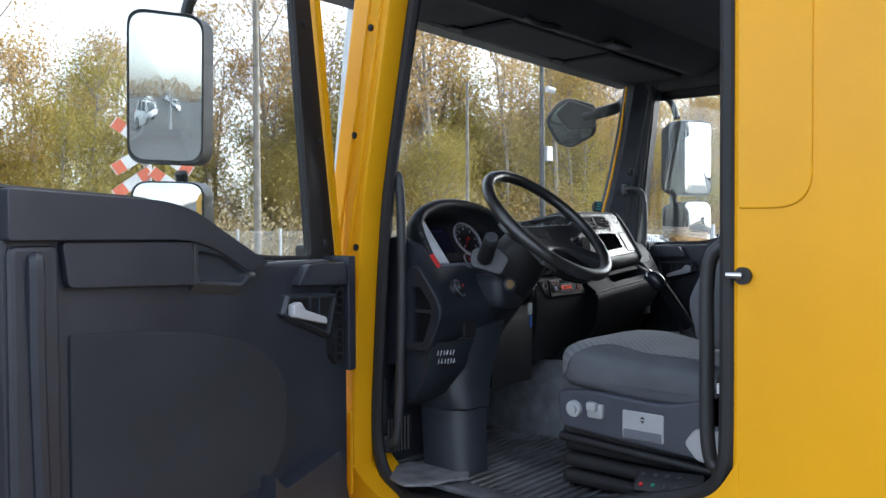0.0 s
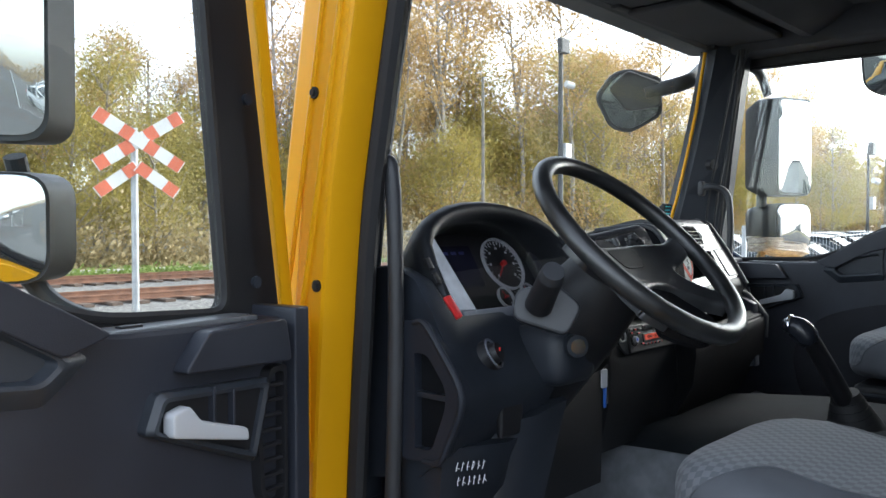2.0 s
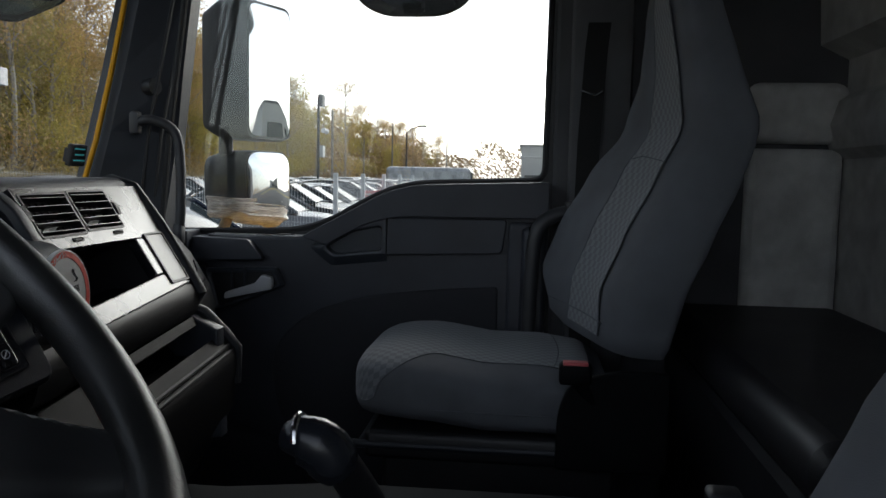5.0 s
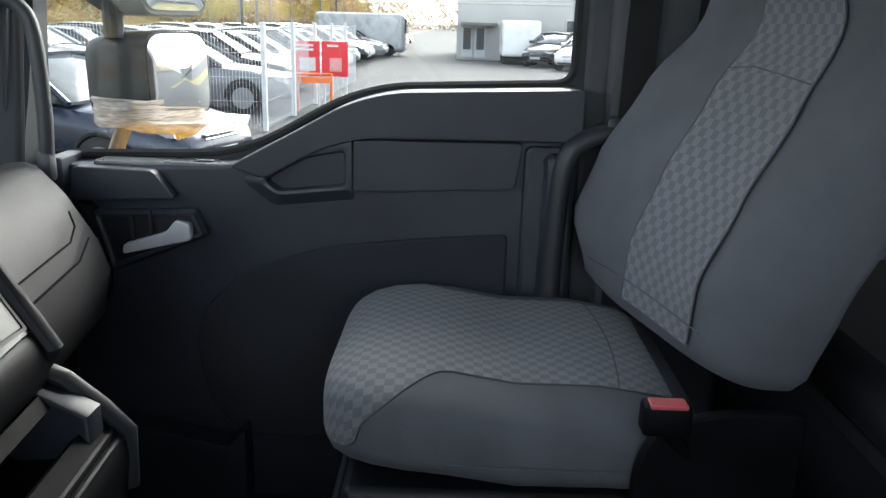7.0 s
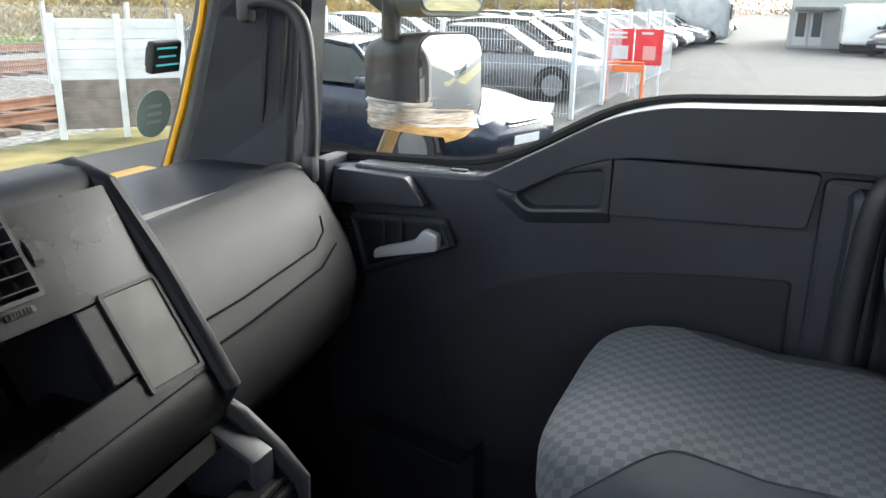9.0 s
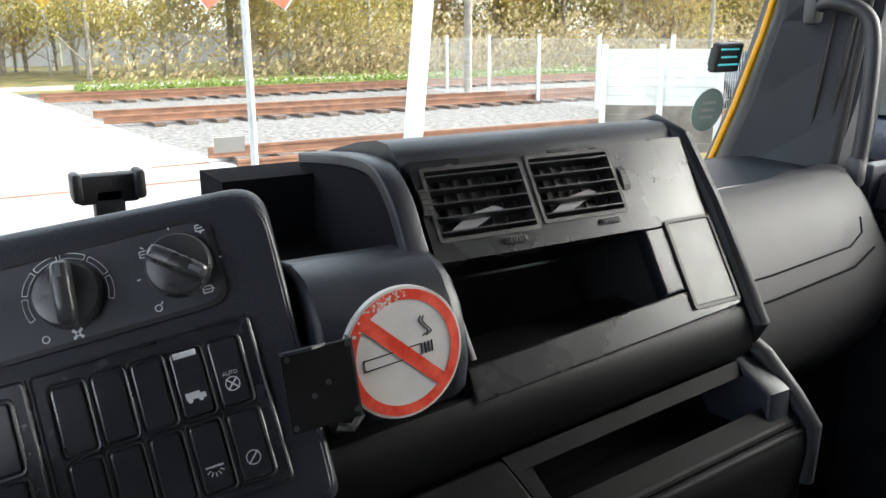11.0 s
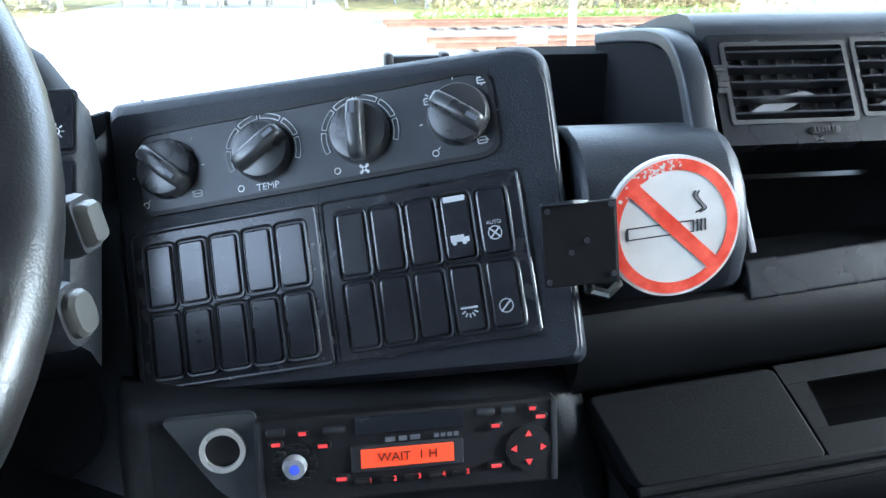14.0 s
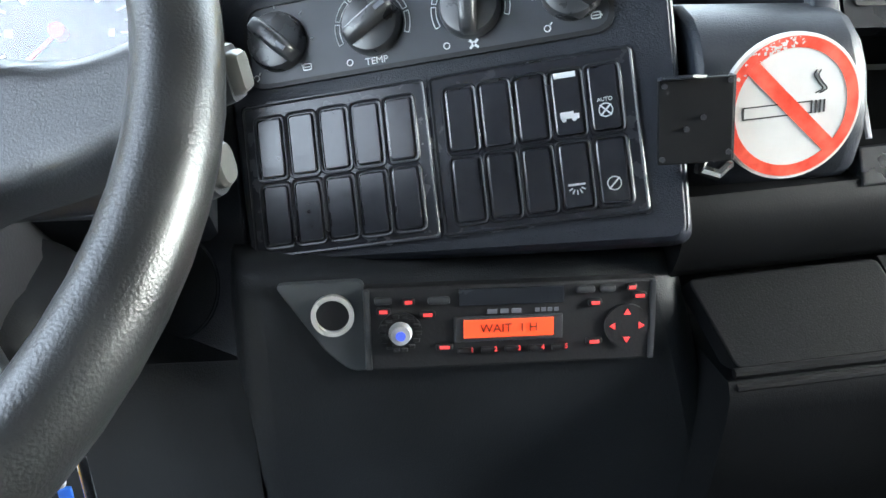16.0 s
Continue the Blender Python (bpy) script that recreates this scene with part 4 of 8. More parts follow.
ring(bm, [(-0.110 + 0.0132 * math.cos(q * 0.2618), 0.010 + 0.0132 * math.sin(q * 0.2618)) for q in range(24)], [(-0.110 + 0.0102 * math.cos(q * 0.2618), 0.010 + 0.0102 * math.sin(q * 0.2618)) for q in range(24)], RM, 0.0, 0.007)
lt = dp("lighter_ring", bm, mat("pale_ring", (0.62, 0.62, 0.6), 0.3, metal=0.3, vary=0.08), "chrome ring of the power socket")
bm = B()
cyl(bm, RM @ V(-0.110, 0.010, 0.001), RM @ V(-0.110, 0.010, 0.004), 0.0102, seg=24)
dp("socket", bm, BLACK, "", lt)

# recess and curved lid right of the centre panel
lid = [(1.52, 1.86), (1.505, 1.886), (1.490, 1.899), (1.468, 1.902), (1.448, 1.898), (1.434, 1.890), (1.422, 1.876), (1.414, 1.856), (1.412, 1.835), (1.415, 1.815), (1.43, 1.795), (1.52, 1.78)]
bm = B()
loft(bm, [[V(x, y + (k * 0.8 if y < 1.5 else 0), z - (k if z > 1.84 else 0)) for y, z in lid] for x, k in ((2.2425, 0.004), (2.2435, 0.0012), (2.246, 0.0), (2.336, 0.0), (2.342, 0.0015), (2.346, 0.005), (2.348, 0.010))])
dp("curved_lid", bm, PLASTIC, "", None, True, 60)
# Recess walls painted near-black, so their shade is in the colour.
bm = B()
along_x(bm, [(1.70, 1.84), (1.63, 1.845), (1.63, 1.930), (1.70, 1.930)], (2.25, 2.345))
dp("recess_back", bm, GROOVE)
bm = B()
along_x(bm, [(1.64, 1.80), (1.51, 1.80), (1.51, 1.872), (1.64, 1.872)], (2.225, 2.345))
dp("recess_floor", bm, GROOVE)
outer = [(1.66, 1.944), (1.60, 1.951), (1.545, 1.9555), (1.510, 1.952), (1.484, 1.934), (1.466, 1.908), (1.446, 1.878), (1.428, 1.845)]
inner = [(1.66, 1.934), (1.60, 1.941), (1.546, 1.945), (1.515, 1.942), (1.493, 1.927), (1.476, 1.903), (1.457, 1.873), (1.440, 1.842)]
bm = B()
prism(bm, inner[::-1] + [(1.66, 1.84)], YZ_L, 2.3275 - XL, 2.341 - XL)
dp("recess_side", bm, GROOVE, "recess side coloured near-black for the shade inside", None, False)
bm = B()
prism(bm, [tuple(q) for q in (v.to_2d() for v in smooth_path([(y, z, 0) for y, z in outer], 4))] + [tuple(q) for q in (v.to_2d() for v in smooth_path([(y, z, 0) for y, z in inner[::-1]], 4))], YZ_L, 2.3255 - XL, 2.343 - XL, 0.002)
dp("recess_cheek", bm, PLASTIC, "thin rounded rim beside the open recess", None, True, 60)

# vent block
VM = basis((2.355, 1.4200, 1.82), (1, 0, 0), (0, 0.533, 0.846))
bm = B()
prism(bm, rounded([(0.0, 0.158), (0.28, 0.158), (0.28, 0.09), (0.0, 0.09)], 0.004), VM, -0.10, -0.013, 0.003)
prism(bm, [(0.198, -0.01), (0.279, -0.01), (0.279, 0.088), (0.198, 0.088)], VM, -0.10, -0.0145)
dp("vent_block_core", bm, BLACK)
SLATP = mat("slat_plastic", (0.020, 0.021, 0.025), 0.3, vary=0.2, spec=0.6)
STALK_PALE = mat("pale_flap_plastic", (0.24, 0.245, 0.26), 0.4, vary=0.15)
fr = mat("vent_face_worn", (0.010, 0.011, 0.014), 0.28, vary=0.12, scale=12, grain=0.05, grain_scale=1200, spec=0.85)


def frame_plate(name, holes_xy, x0, y0, x1, y1, z0=-0.014, z1=0.0):
    """A face plate made of bars round its openings, as one mesh."""
    bm = B()
    xs = sorted({x0, x1, *[h[0] for h in holes_xy], *[h[2] for h in holes_xy]})
    ys = sorted({y0, y1, *[h[1] for h in holes_xy], *[h[3] for h in holes_xy]})
    for a, b in zip(xs, xs[1:]):
        for c, d in zip(ys, ys[1:]):
            mx, my = (a + b) / 2, (c + d) / 2
            if not any(h[0] < mx < h[2] and h[1] < my < h[3] for h in holes_xy):
                prism(bm, rect(a, c, b, d), VM, z0, z1)
    bmesh.ops.remove_doubles(bm, verts=bm.verts, dist=0.00002)
    return dp(name, bm, fr, "worn semi-gloss vent and storage face", None, False)


vents = [(0.004, 0.096, 0.090, 0.150), (0.098, 0.099, 0.180, 0.152)]
frame_plate("vent_face", vents, -0.005, 0.080, 0.28, 0.158)
for nm, poly in (("bin_lip", [(-0.005, -0.020), (0.28, 0.003), (0.28, 0.0285), (0.192, 0.0215), (-0.005, 0.005)]), ("right_face", [(0.192, 0.0225), (0.28, 0.0295), (0.28, 0.0795), (0.192, 0.0795)])):
    bm = B()
    prism(bm, poly, VM, -0.014, -0.0002, 0.0015)
    dp(nm, bm, fr)
for x0, y0, x1, y1 in vents:
    bm = B()
    ring(bm, rounded(rect(x0 - 0.002, y0 - 0.002, x1 + 0.002, y1 + 0.002), .003, 3), rounded(rect(x0 + 0.001, y0 + 0.001, x1 - 0.001, y1 - 0.001), .002, 3), VM, -0.012, 0.0009)
    vent = dp("air_vent", bm, BLACK, "slatted black air vent")
    for k in range(5):
        bm = B()
        box(bm, ((x0 + x1) / 2, y0 + (k + 0.5) * (y1 - y0) / 5, -0.004), (x1 - x0 - 0.003, 0.0016, 0.012), VM, 0.0004, 1)
        dp("slat", bm, SLATP, "", vent)
    for k in range(7):
        bm = B()
        box(bm, (x0 + (k + 0.5) * (x1 - x0) / 7, (y0 + y1) / 2, -0.014), (0.001, y1 - y0 - 0.003, 0.008), VM, 0.0003, 1)
        dp("rear_slat", bm, BLACK, "", vent)
    bm = B()
    prism(bm, rounded([(x0 + 0.006, y0 + 0.004), (x0 + 0.030, y0 + 0.006), (x0 + 0.066, y0 + 0.021), (x0 + 0.058, y0 + 0.024), (x0 + 0.036, y0 + 0.020)], 0.002, 3), VM, -0.011, -0.008, 0.0006)
    dp("flap_tab", bm, STALK_PALE, "pale vent flap behind the slats", vent)
    bm = B()
    prism(bm, rounded(rect(x0 + 0.050, y0 - 0.0102, x0 + 0.072, y0 - 0.0048), 0.0026, 4), VM, -0.001, 0.0016, 0.0005)
    for q in range(7):
        box(bm, (x0 + 0.0535 + q * 0.0025, y0 - 0.0075, 0.002), (0.0009, 0.0038, 0.0012), VM)
    dp("slider", bm, BLACK, "", vent)
for x in (-0.0005, 0.189):
    bm = B()
    cyl(bm, VM @ V(x - 0.0035, 0.126, -0.0185), VM @ V(x + 0.0035, 0.126, -0.0185), 0.021, seg=40)
    for k in range(18):
        a = math.pi * k / 17
        box(bm, (x, 0.126 + 0.021 * math.cos(a), -0.0185 + 0.021 * math.sin(a)), (0.007, 0.0012, 0.0012), VM)
    dp("vent_wheel", bm, BLACK, "ribbed thumb wheel")
bm = B()
prism(bm, rect(-0.004, -0.02, 0.196, 0.09), VM, -0.115, -0.11)
dp("bin_back", bm, BLACK)
# Dust is paler than its own tone, to carry light reflected inside the bin.
bm = B()
prism(bm, [(-0.004, -0.02), (0.196, -0.003), (0.196, 0.018), (-0.004, 0.001)], VM, -0.109, -0.016)
dp("bin_floor", bm, mat("dusty_bin_sheen", (0.03, 0.03, 0.031), 0.34, vary=0.5, scale=22, second=(0.30, 0.30, 0.30)), "dusty storage bin floor, dust paled for its reflected light")
bm = B()
ring(bm, rounded(rect(0.214, 0.006, 0.268, 0.084), .003, 3), rounded(rect(0.217, 0.009, 0.265, 0.081), .003, 3), VM, 0.0, 0.002)
dp("ashtray_rim", bm, BLACK)
bm = B()
prism(bm, rounded(rect(0.217, 0.009, 0.265, 0.081), .003, 3), VM, -0.002, 0.001, .0008)
dp("ashtray_lid", bm, mat("ashtray_grey", (0.10, 0.10, 0.095), 0.35, vary=0.25, scale=25), "grey flap with worn catch")
bm = B()
tube(bm, [VM @ V(0.0, 0.009, 0.003), VM @ V(-0.002, 0.05, 0.003)], 0.002, 6)
dp("bin_edge", bm, SILVER, "bare worn metal edge")
bm = B()
along_x(bm, [(1.93, 1.85), (1.80, 1.90), (1.66, 1.942), (1.58, 1.9605), (1.545, 1.9655), (1.528, 1.9645), (1.516, 1.958), (1.508, 1.948), (1.505, 1.940), (1.60, 1.85)], (2.346, 2.636))
dp("vent_hood", bm, PLASTIC, "", None, True, 60)
bm = B()
tube(bm, [(2.632, 1.62, 1.938), (2.632, 1.54, 1.962), (2.632, 1.508, 1.952), (2.634, 1.47, 1.90), (2.636, 1.425, 1.828), (2.637, 1.412, 1.806), (2.642, 1.425, 1.785), (2.645, 1.41, 1.775), (2.655, 1.385, 1.745), (2.660, 1.368, 1.722), (2.660, 1.37, 1.67)], 0.0085, 10)
dp("side_edge", bm, HOODP, "thick rounded side edge")
bm = B()
prism(bm, [(1.65, 1.92), (1.53, 1.958), (1.508, 1.95), (1.425, 1.82), (1.415, 1.80), (1.43, 1.78), (1.38, 1.755), (1.375, 1.60), (1.65, 1.55)], basis((2.638, 0, 0), (0, 1, 0), (0, 0, 1)), -0.02, 0.006, 0.003)
dp("side_cheek", bm)
# roll, shelf lid and open tray under the vents, rising to the right
def rising(bm, prof, xs):
    loft(bm, [[V(x, y, z + 0.085 * (x - 2.25)) for y, z in prof] for x in xs])


# Worn roll plastic; the near-black base also carries the shade under the vents.
WORN = mat("worn_shaded_plastic", (0.0055, 0.006, 0.007), 0.46, vary=0.2, scale=12, grain=0.08, grain_scale=900, spec=0.25)
bm = B()
secs = []
for x in (2.24, 2.30, 2.40, 2.50, 2.60, 2.630):
    dx = x - 2.25
    yt, zt, yb, zb = 1.410 + 0.04 * dx, 1.800 + 0.062 * dx, 1.419, 1.742 + 0.085 * dx
    secs.append([V(x, 1.50, zt)] + [V(x, yt + (yb - yt) * k / 8 - 0.010 * math.sin(math.pi * k / 8) ** 0.7, zt + (zb - zt) * k / 8) for k in range(9)] + [V(x, 1.50, zb)])
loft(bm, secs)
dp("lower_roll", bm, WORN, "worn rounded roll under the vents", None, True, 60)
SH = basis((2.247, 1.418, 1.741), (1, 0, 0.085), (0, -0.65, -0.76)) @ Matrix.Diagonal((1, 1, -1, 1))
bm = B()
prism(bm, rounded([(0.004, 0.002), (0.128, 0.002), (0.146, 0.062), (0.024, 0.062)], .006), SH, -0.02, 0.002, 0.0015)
dp("shelf_lid", bm, LOWP, "smooth storage lid, darkened for the shade under the vents")
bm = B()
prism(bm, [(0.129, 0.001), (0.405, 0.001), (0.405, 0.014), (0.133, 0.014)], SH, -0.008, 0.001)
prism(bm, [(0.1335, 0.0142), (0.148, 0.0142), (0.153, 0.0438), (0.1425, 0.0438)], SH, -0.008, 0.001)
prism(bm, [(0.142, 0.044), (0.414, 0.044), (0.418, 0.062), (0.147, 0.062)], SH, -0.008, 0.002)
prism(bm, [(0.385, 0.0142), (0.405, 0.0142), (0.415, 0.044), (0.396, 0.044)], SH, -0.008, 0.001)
dp("tray_rim", bm, LOWP, "smooth tray rim in the same shade-darkened plastic", None, False)
# Floor coloured near-black to carry the deep tray's shade.
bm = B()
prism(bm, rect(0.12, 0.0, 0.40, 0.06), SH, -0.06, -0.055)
dp("tray_floor", bm, mat("tray_pit_shade", (0.004, 0.004, 0.0045), 0.9, vary=0.3, spec=0.08), "open tray floor, near-black for its deep shade")
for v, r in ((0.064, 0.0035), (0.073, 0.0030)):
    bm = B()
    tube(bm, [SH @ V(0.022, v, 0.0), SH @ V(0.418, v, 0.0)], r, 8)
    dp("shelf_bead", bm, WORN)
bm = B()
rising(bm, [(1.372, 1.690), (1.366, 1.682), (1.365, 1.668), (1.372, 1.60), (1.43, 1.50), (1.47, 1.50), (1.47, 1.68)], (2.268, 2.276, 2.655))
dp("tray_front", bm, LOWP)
# dark body that carries the right half
bm = B()
along_x(bm, [(1.80, 1.82), (1.66, 1.80), (1.52, 1.72), (1.45, 1.66), (1.48, 1.50), (1.80, 1.45)], (1.75, 2.65))
dp("dash_core", bm, BLACK)
# passenger side: tray on top, rounded face with a lid line
bm = B()
loft(bm, [[V(x, y + dy, z + dz) for y, z in ((1.93, 1.80), (1.90, 1.842), (1.865, 1.842 - dip * 0.4), (1.845, 1.838 - dip), (1.765, 1.834 - dip * 0.9), (1.742, 1.843 - dip * 0.2), (1.712, 1.845), (1.69, 1.838), (1.655, 1.80), (1.615, 1.735), (1.60, 1.69), (1.615, 1.62), (1.70, 1.52), (1.88, 1.48))]
          for x, dy, dz, dip in ((2.63, -0.035, -0.006, 0.030), (2.80, -0.025, -0.003, 0.030), (3.02, -0.007, 0.0, 0.030), (3.06, -0.004, 0.0, 0.022), (3.10, 0.0, 0.0, 0.004), (3.20, 0.015, 0.0, 0.0), (3.25, 0.045, -0.004, 0.0))])
dp("passenger_face", bm, SOFT, "soft matt passenger side dash face", None, True, 60)
bm = B()
tube(bm, [(2.66, 1.588, 1.752), (2.90, 1.597, 1.756), (3.08, 1.612, 1.764), (3.125, 1.626, 1.775), (3.14, 1.64, 1.792)], 0.0014, 6)
dp("lid_groove", bm, GROOVE)
bm = B()
tube(bm, [(2.66, 1.573, 1.722), (2.90, 1.585, 1.73), (3.08, 1.602, 1.738), (3.15, 1.62, 1.752)], 0.0016, 6)
dp("lid_ridge", bm, GROOVE)

# ---- steering ----
WC, WT = V(1.798, 1.238, 1.918), radians(43.0)
wm = basis(WC, (math.cos(0.093), math.sin(0.093), 0), (0, math.cos(WT), math.sin(WT)))
LEATHER = mat("worn_wheel_rim", (0.019, 0.0195, 0.020), 0.40, vary=0.35, scale=25, grain=0.14, grain_scale=900, wear=0.12, spec=0.9)
PAD = mat("worn_hub_pad", (0.015, 0.0155, 0.017), 0.42, vary=0.3, scale=16, grain=0.12, grain_scale=1200, wear=0.12, second=(0.032, 0.033, 0.035), spec=0.9)
sw = thing("steering_wheel", WC, "black four spoke steering wheel with a worn shiny rim", "steering wheel")
bm = B()
tube(bm, [wm @ V(0.1963 * math.cos(a), 0.1963 * math.sin(a), 0) for a in (math.tau * i / 72 for i in range(72))], 0.0160, 14, closed=True, flat=0.95)
part("rim", bm, LEATHER, sw)
half = [(0.0, 0.032), (0.06, 0.032), (0.115, 0.027), (0.155, 0.017), (0.178, 0.020), (0.190, 0.030), (0.1935, 0.010), (0.1925, -0.012), (0.182, -0.024), (0.160, -0.030), (0.132, -0.034), (0.113, -0.043), (0.115, -0.058), (0.134, -0.088), (0.150, -0.113), (0.162, -0.111), (0.148, -0.131), (0.124, -0.152), (0.118, -0.146), (0.098, -0.126), (0.072, -0.104), (0.052, -0.082), (0.034, -0.070), (0.0, -0.066)]
outline = rounded([p for p in half] + [(-x, y) for x, y in half[-2:0:-1]], 0.006, 3)


def hub_height(x, y):
    """The pad is low in the middle and rises to the rim."""
    r = math.hypot(x, y) / 0.19
    return -0.034 + 0.030 * min(1.0, r) ** 2.2


def inside(x, y):
    c = False
    for (x0, y0), (x1, y1) in zip(outline, outline[1:] + outline[:1]):
        if (y0 > y) != (y1 > y) and x < (x1 - x0) * (y - y0) / (y1 - y0) + x0:
            c = not c
    return c


def to_edge(x, y):
    best = None
    for (x0, y0), (x1, y1) in zip(outline, outline[1:] + outline[:1]):
        dx, dy = x1 - x0, y1 - y0
        k = max(0.0, min(1.0, ((x - x0) * dx + (y - y0) * dy) / max(1e-12, dx * dx + dy * dy)))
        q = (x0 + dx * k, y0 + dy * k)
        d = math.hypot(q[0] - x, q[1] - y)
        if best is None or d < best[0]:
            best = (d, q)
    return best


bm = B()
step, cells, nodes = 0.005, [], {}
for i in range(-41, 41):
    for j in range(-33, 8):
        if inside((i + 0.5) * step, (j + 0.5) * step):
            cells.append((i, j))
for i, j in cells:
    for di, dj in ((0, 0), (1, 0), (1, 1), (0, 1)):
        nodes[(i + di, j + dj)] = nodes.get((i + di, j + dj), 0) + 1
vert = {}
for (i, j), count in nodes.items():
    x, y = i * step, j * step
    d, q = to_edge(x, y)
    drop = 0.006 * max(0.0, 1 - d / 0.009) ** 2
    if count < 4:
        x, y = q
        drop = 0.006
    vert[(i, j)] = bm.verts.new(wm @ V(x, y, hub_height(x, y) - drop))
for i, j in cells:
    bm.faces.new((vert[(i, j)], vert[(i + 1, j)], vert[(i + 1, j + 1)], vert[(i, j + 1)]))
rim_edges = [e for e in bm.edges if len(e.link_faces) == 1]
g = bmesh.ops.extrude_edge_only(bm, edges=rim_edges)
bmesh.ops.translate(bm, verts=[v for v in g["geom"] if isinstance(v, bmesh.types.BMVert)], vec=wm.to_3x3() @ V(0, 0, -0.018))
part("hub_pad", bm, PAD, sw, "worn grey-black four spoke horn pad", True, 89)
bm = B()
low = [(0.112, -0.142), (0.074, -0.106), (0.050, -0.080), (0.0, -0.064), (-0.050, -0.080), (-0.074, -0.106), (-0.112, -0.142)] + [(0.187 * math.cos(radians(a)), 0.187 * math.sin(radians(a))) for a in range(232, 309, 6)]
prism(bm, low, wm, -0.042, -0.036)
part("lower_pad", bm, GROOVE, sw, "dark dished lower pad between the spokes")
bm = B()
prism(bm, rounded([(-0.052, 0.020), (0.052, 0.020), (0.036, -0.022), (-0.036, -0.022)], 0.012, 4), wm, -0.036, -0.0315, 0.001)
part("badge_plate", bm, BLACK, sw, "plain black badge plate")
col = thing("steering_column", (1.79, 1.42, 1.66), "black plastic steering column shroud with stalks", "steering column")
wn_ = wm.to_3x3() @ V(0, 0, 1)
bm = B()
tube(bm, [WC - wn_ * d for d in (0.045, 0.09, 0.16, 0.26, 0.34)], [0.058, 0.072, 0.082, 0.09, 0.095], 20)
part("shroud", bm, BLACK, col)
bm = B()
box(bm, (1.74, 1.37, 1.735), (0.12, 0.12, 0.10), None, 0.03, 3)
cyl(bm, (1.715, 1.315, 1.755), (1.700, 1.293, 1.757), 0.018, seg=20)
part("ignition_housing", bm, PLASTIC, col)
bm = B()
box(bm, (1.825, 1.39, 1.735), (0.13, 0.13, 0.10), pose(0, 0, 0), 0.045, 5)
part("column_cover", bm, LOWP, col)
bm = B()
cyl(bm, (1.700, 1.294, 1.757), (1.697, 1.290, 1.757), 0.012, seg=16)
part("ignition_lock", bm, CHROME, col)
# left stalk with grey foot
STALKG = mat("stalk_grey", (0.038, 0.040, 0.045), 0.42, vary=0.15)
bm = B()
sm = basis((1.612, 1.298, 1.826), (0.62, -0.78, 0.0), (0.0, 0.3, 0.95))
prism(bm, rounded([(-0.045, -0.02), (0.035, -0.045), (0.06, 0.0), (0.02, 0.035), (-0.04, 0.025)], 0.014), sm, -0.01, 0.014, 0.004)
part("stalk_foot", bm, STALKG, col, "grey stalk gaiter plate")
bm = B()
cyl(bm, (1.592, 1.29, 1.83), (1.560, 1.245, 1.875), 0.021, 0.018, seg=22)
st = part("stalk", bm, BLACK, col)
bm = B()
cyl(bm, (1.560, 1.245, 1.875), (1.553, 1.236, 1.884), 0.0185, 0.016, seg=22)
part("stalk_knob", bm, STALKG, st)
# right stalks
STALKE = mat("stalk_end_grey", (0.085, 0.086, 0.08), 0.36, vary=0.15)
STALKB = mat("stalk_body_grey", (0.030, 0.032, 0.036), 0.40, vary=0.15, grain=0.1, grain_scale=900)
for a, b, hw, hh, rc in ((V(1.88, 1.325, 1.880), V(2.004, 1.298, 1.905), 0.0085, 0.0115, 0.004), (V(1.87, 1.335, 1.836), V(1.990, 1.312, 1.862), 0.0125, 0.0140, 0.0118)):
    d = (b - a).normalized()
    s = d.cross(V(0, 0, 1)).normalized()
    f = s.cross(d)
    shape = rounded(rect(-hw, -hh, hw, hh), rc, 5)
    bm = B()
    loft(bm, [[a.lerp(b, t) + s * x * k + f * y * k for x, y in shape] for t, k in ((0.0, 0.62), (0.35, 0.78), (0.75, 0.95), (0.97, 1.0), (1.0, 0.92))])
    s2 = part("stalk", bm, STALKB, col, "grey-black switch stalk", True, 60)
    bm = B()
    loft(bm, [[b + d * n + s * x * k + f * y * k for x, y in shape] for n, k in ((-0.002, 0.74), (0.003, 0.72), (0.005, 0.60))])
    part("stalk_knob", bm, STALKE, s2, "pale grey end button")
# keys
keys = thing("key_bunch", (1.86, 1.34, 1.67), "keys with a white fob and blue tag hanging from the dash", "keys")
bm = B()
box(bm, (1.866, 1.347, 1.676), (0.018, 0.006, 0.034), None, 0.003)
part("fob", bm, mat("white_fob", (0.55, 0.57, 0.6), 0.4), keys)
bm = B()
box(bm, (1.872, 1.349, 1.640), (0.008, 0.003, 0.035), None, 0.001)
part("tag", bm, mat("blue_tag", (0.03, 0.12, 0.5), 0.4), keys)
bm = B()
box(bm, (1.884, 1.352, 1.652), (0.007, 0.002, 0.05), None, 0.001)
cyl(bm, (1.88, 1.352, 1.69), (1.88, 1.356, 1.69), 0.011, seg=16)
tube(bm, [(1.868, 1.35, 1.70), (1.872, 1.36, 1.715), (1.876, 1.39, 1.728)], 0.0015, 6)
part("key", bm, CHROME, keys)

# handwritten service note: two rows of strokes
note = thing("service_note", (1.543, 1.378, 1.55), "white handwritten service note on the pedestal", "note")
NM = basis((1.541, 1.379, 1.572), (0.894, -0.447, 0), (0.02, 0.05, 1))
rng = random.Random(4)
bm = B()
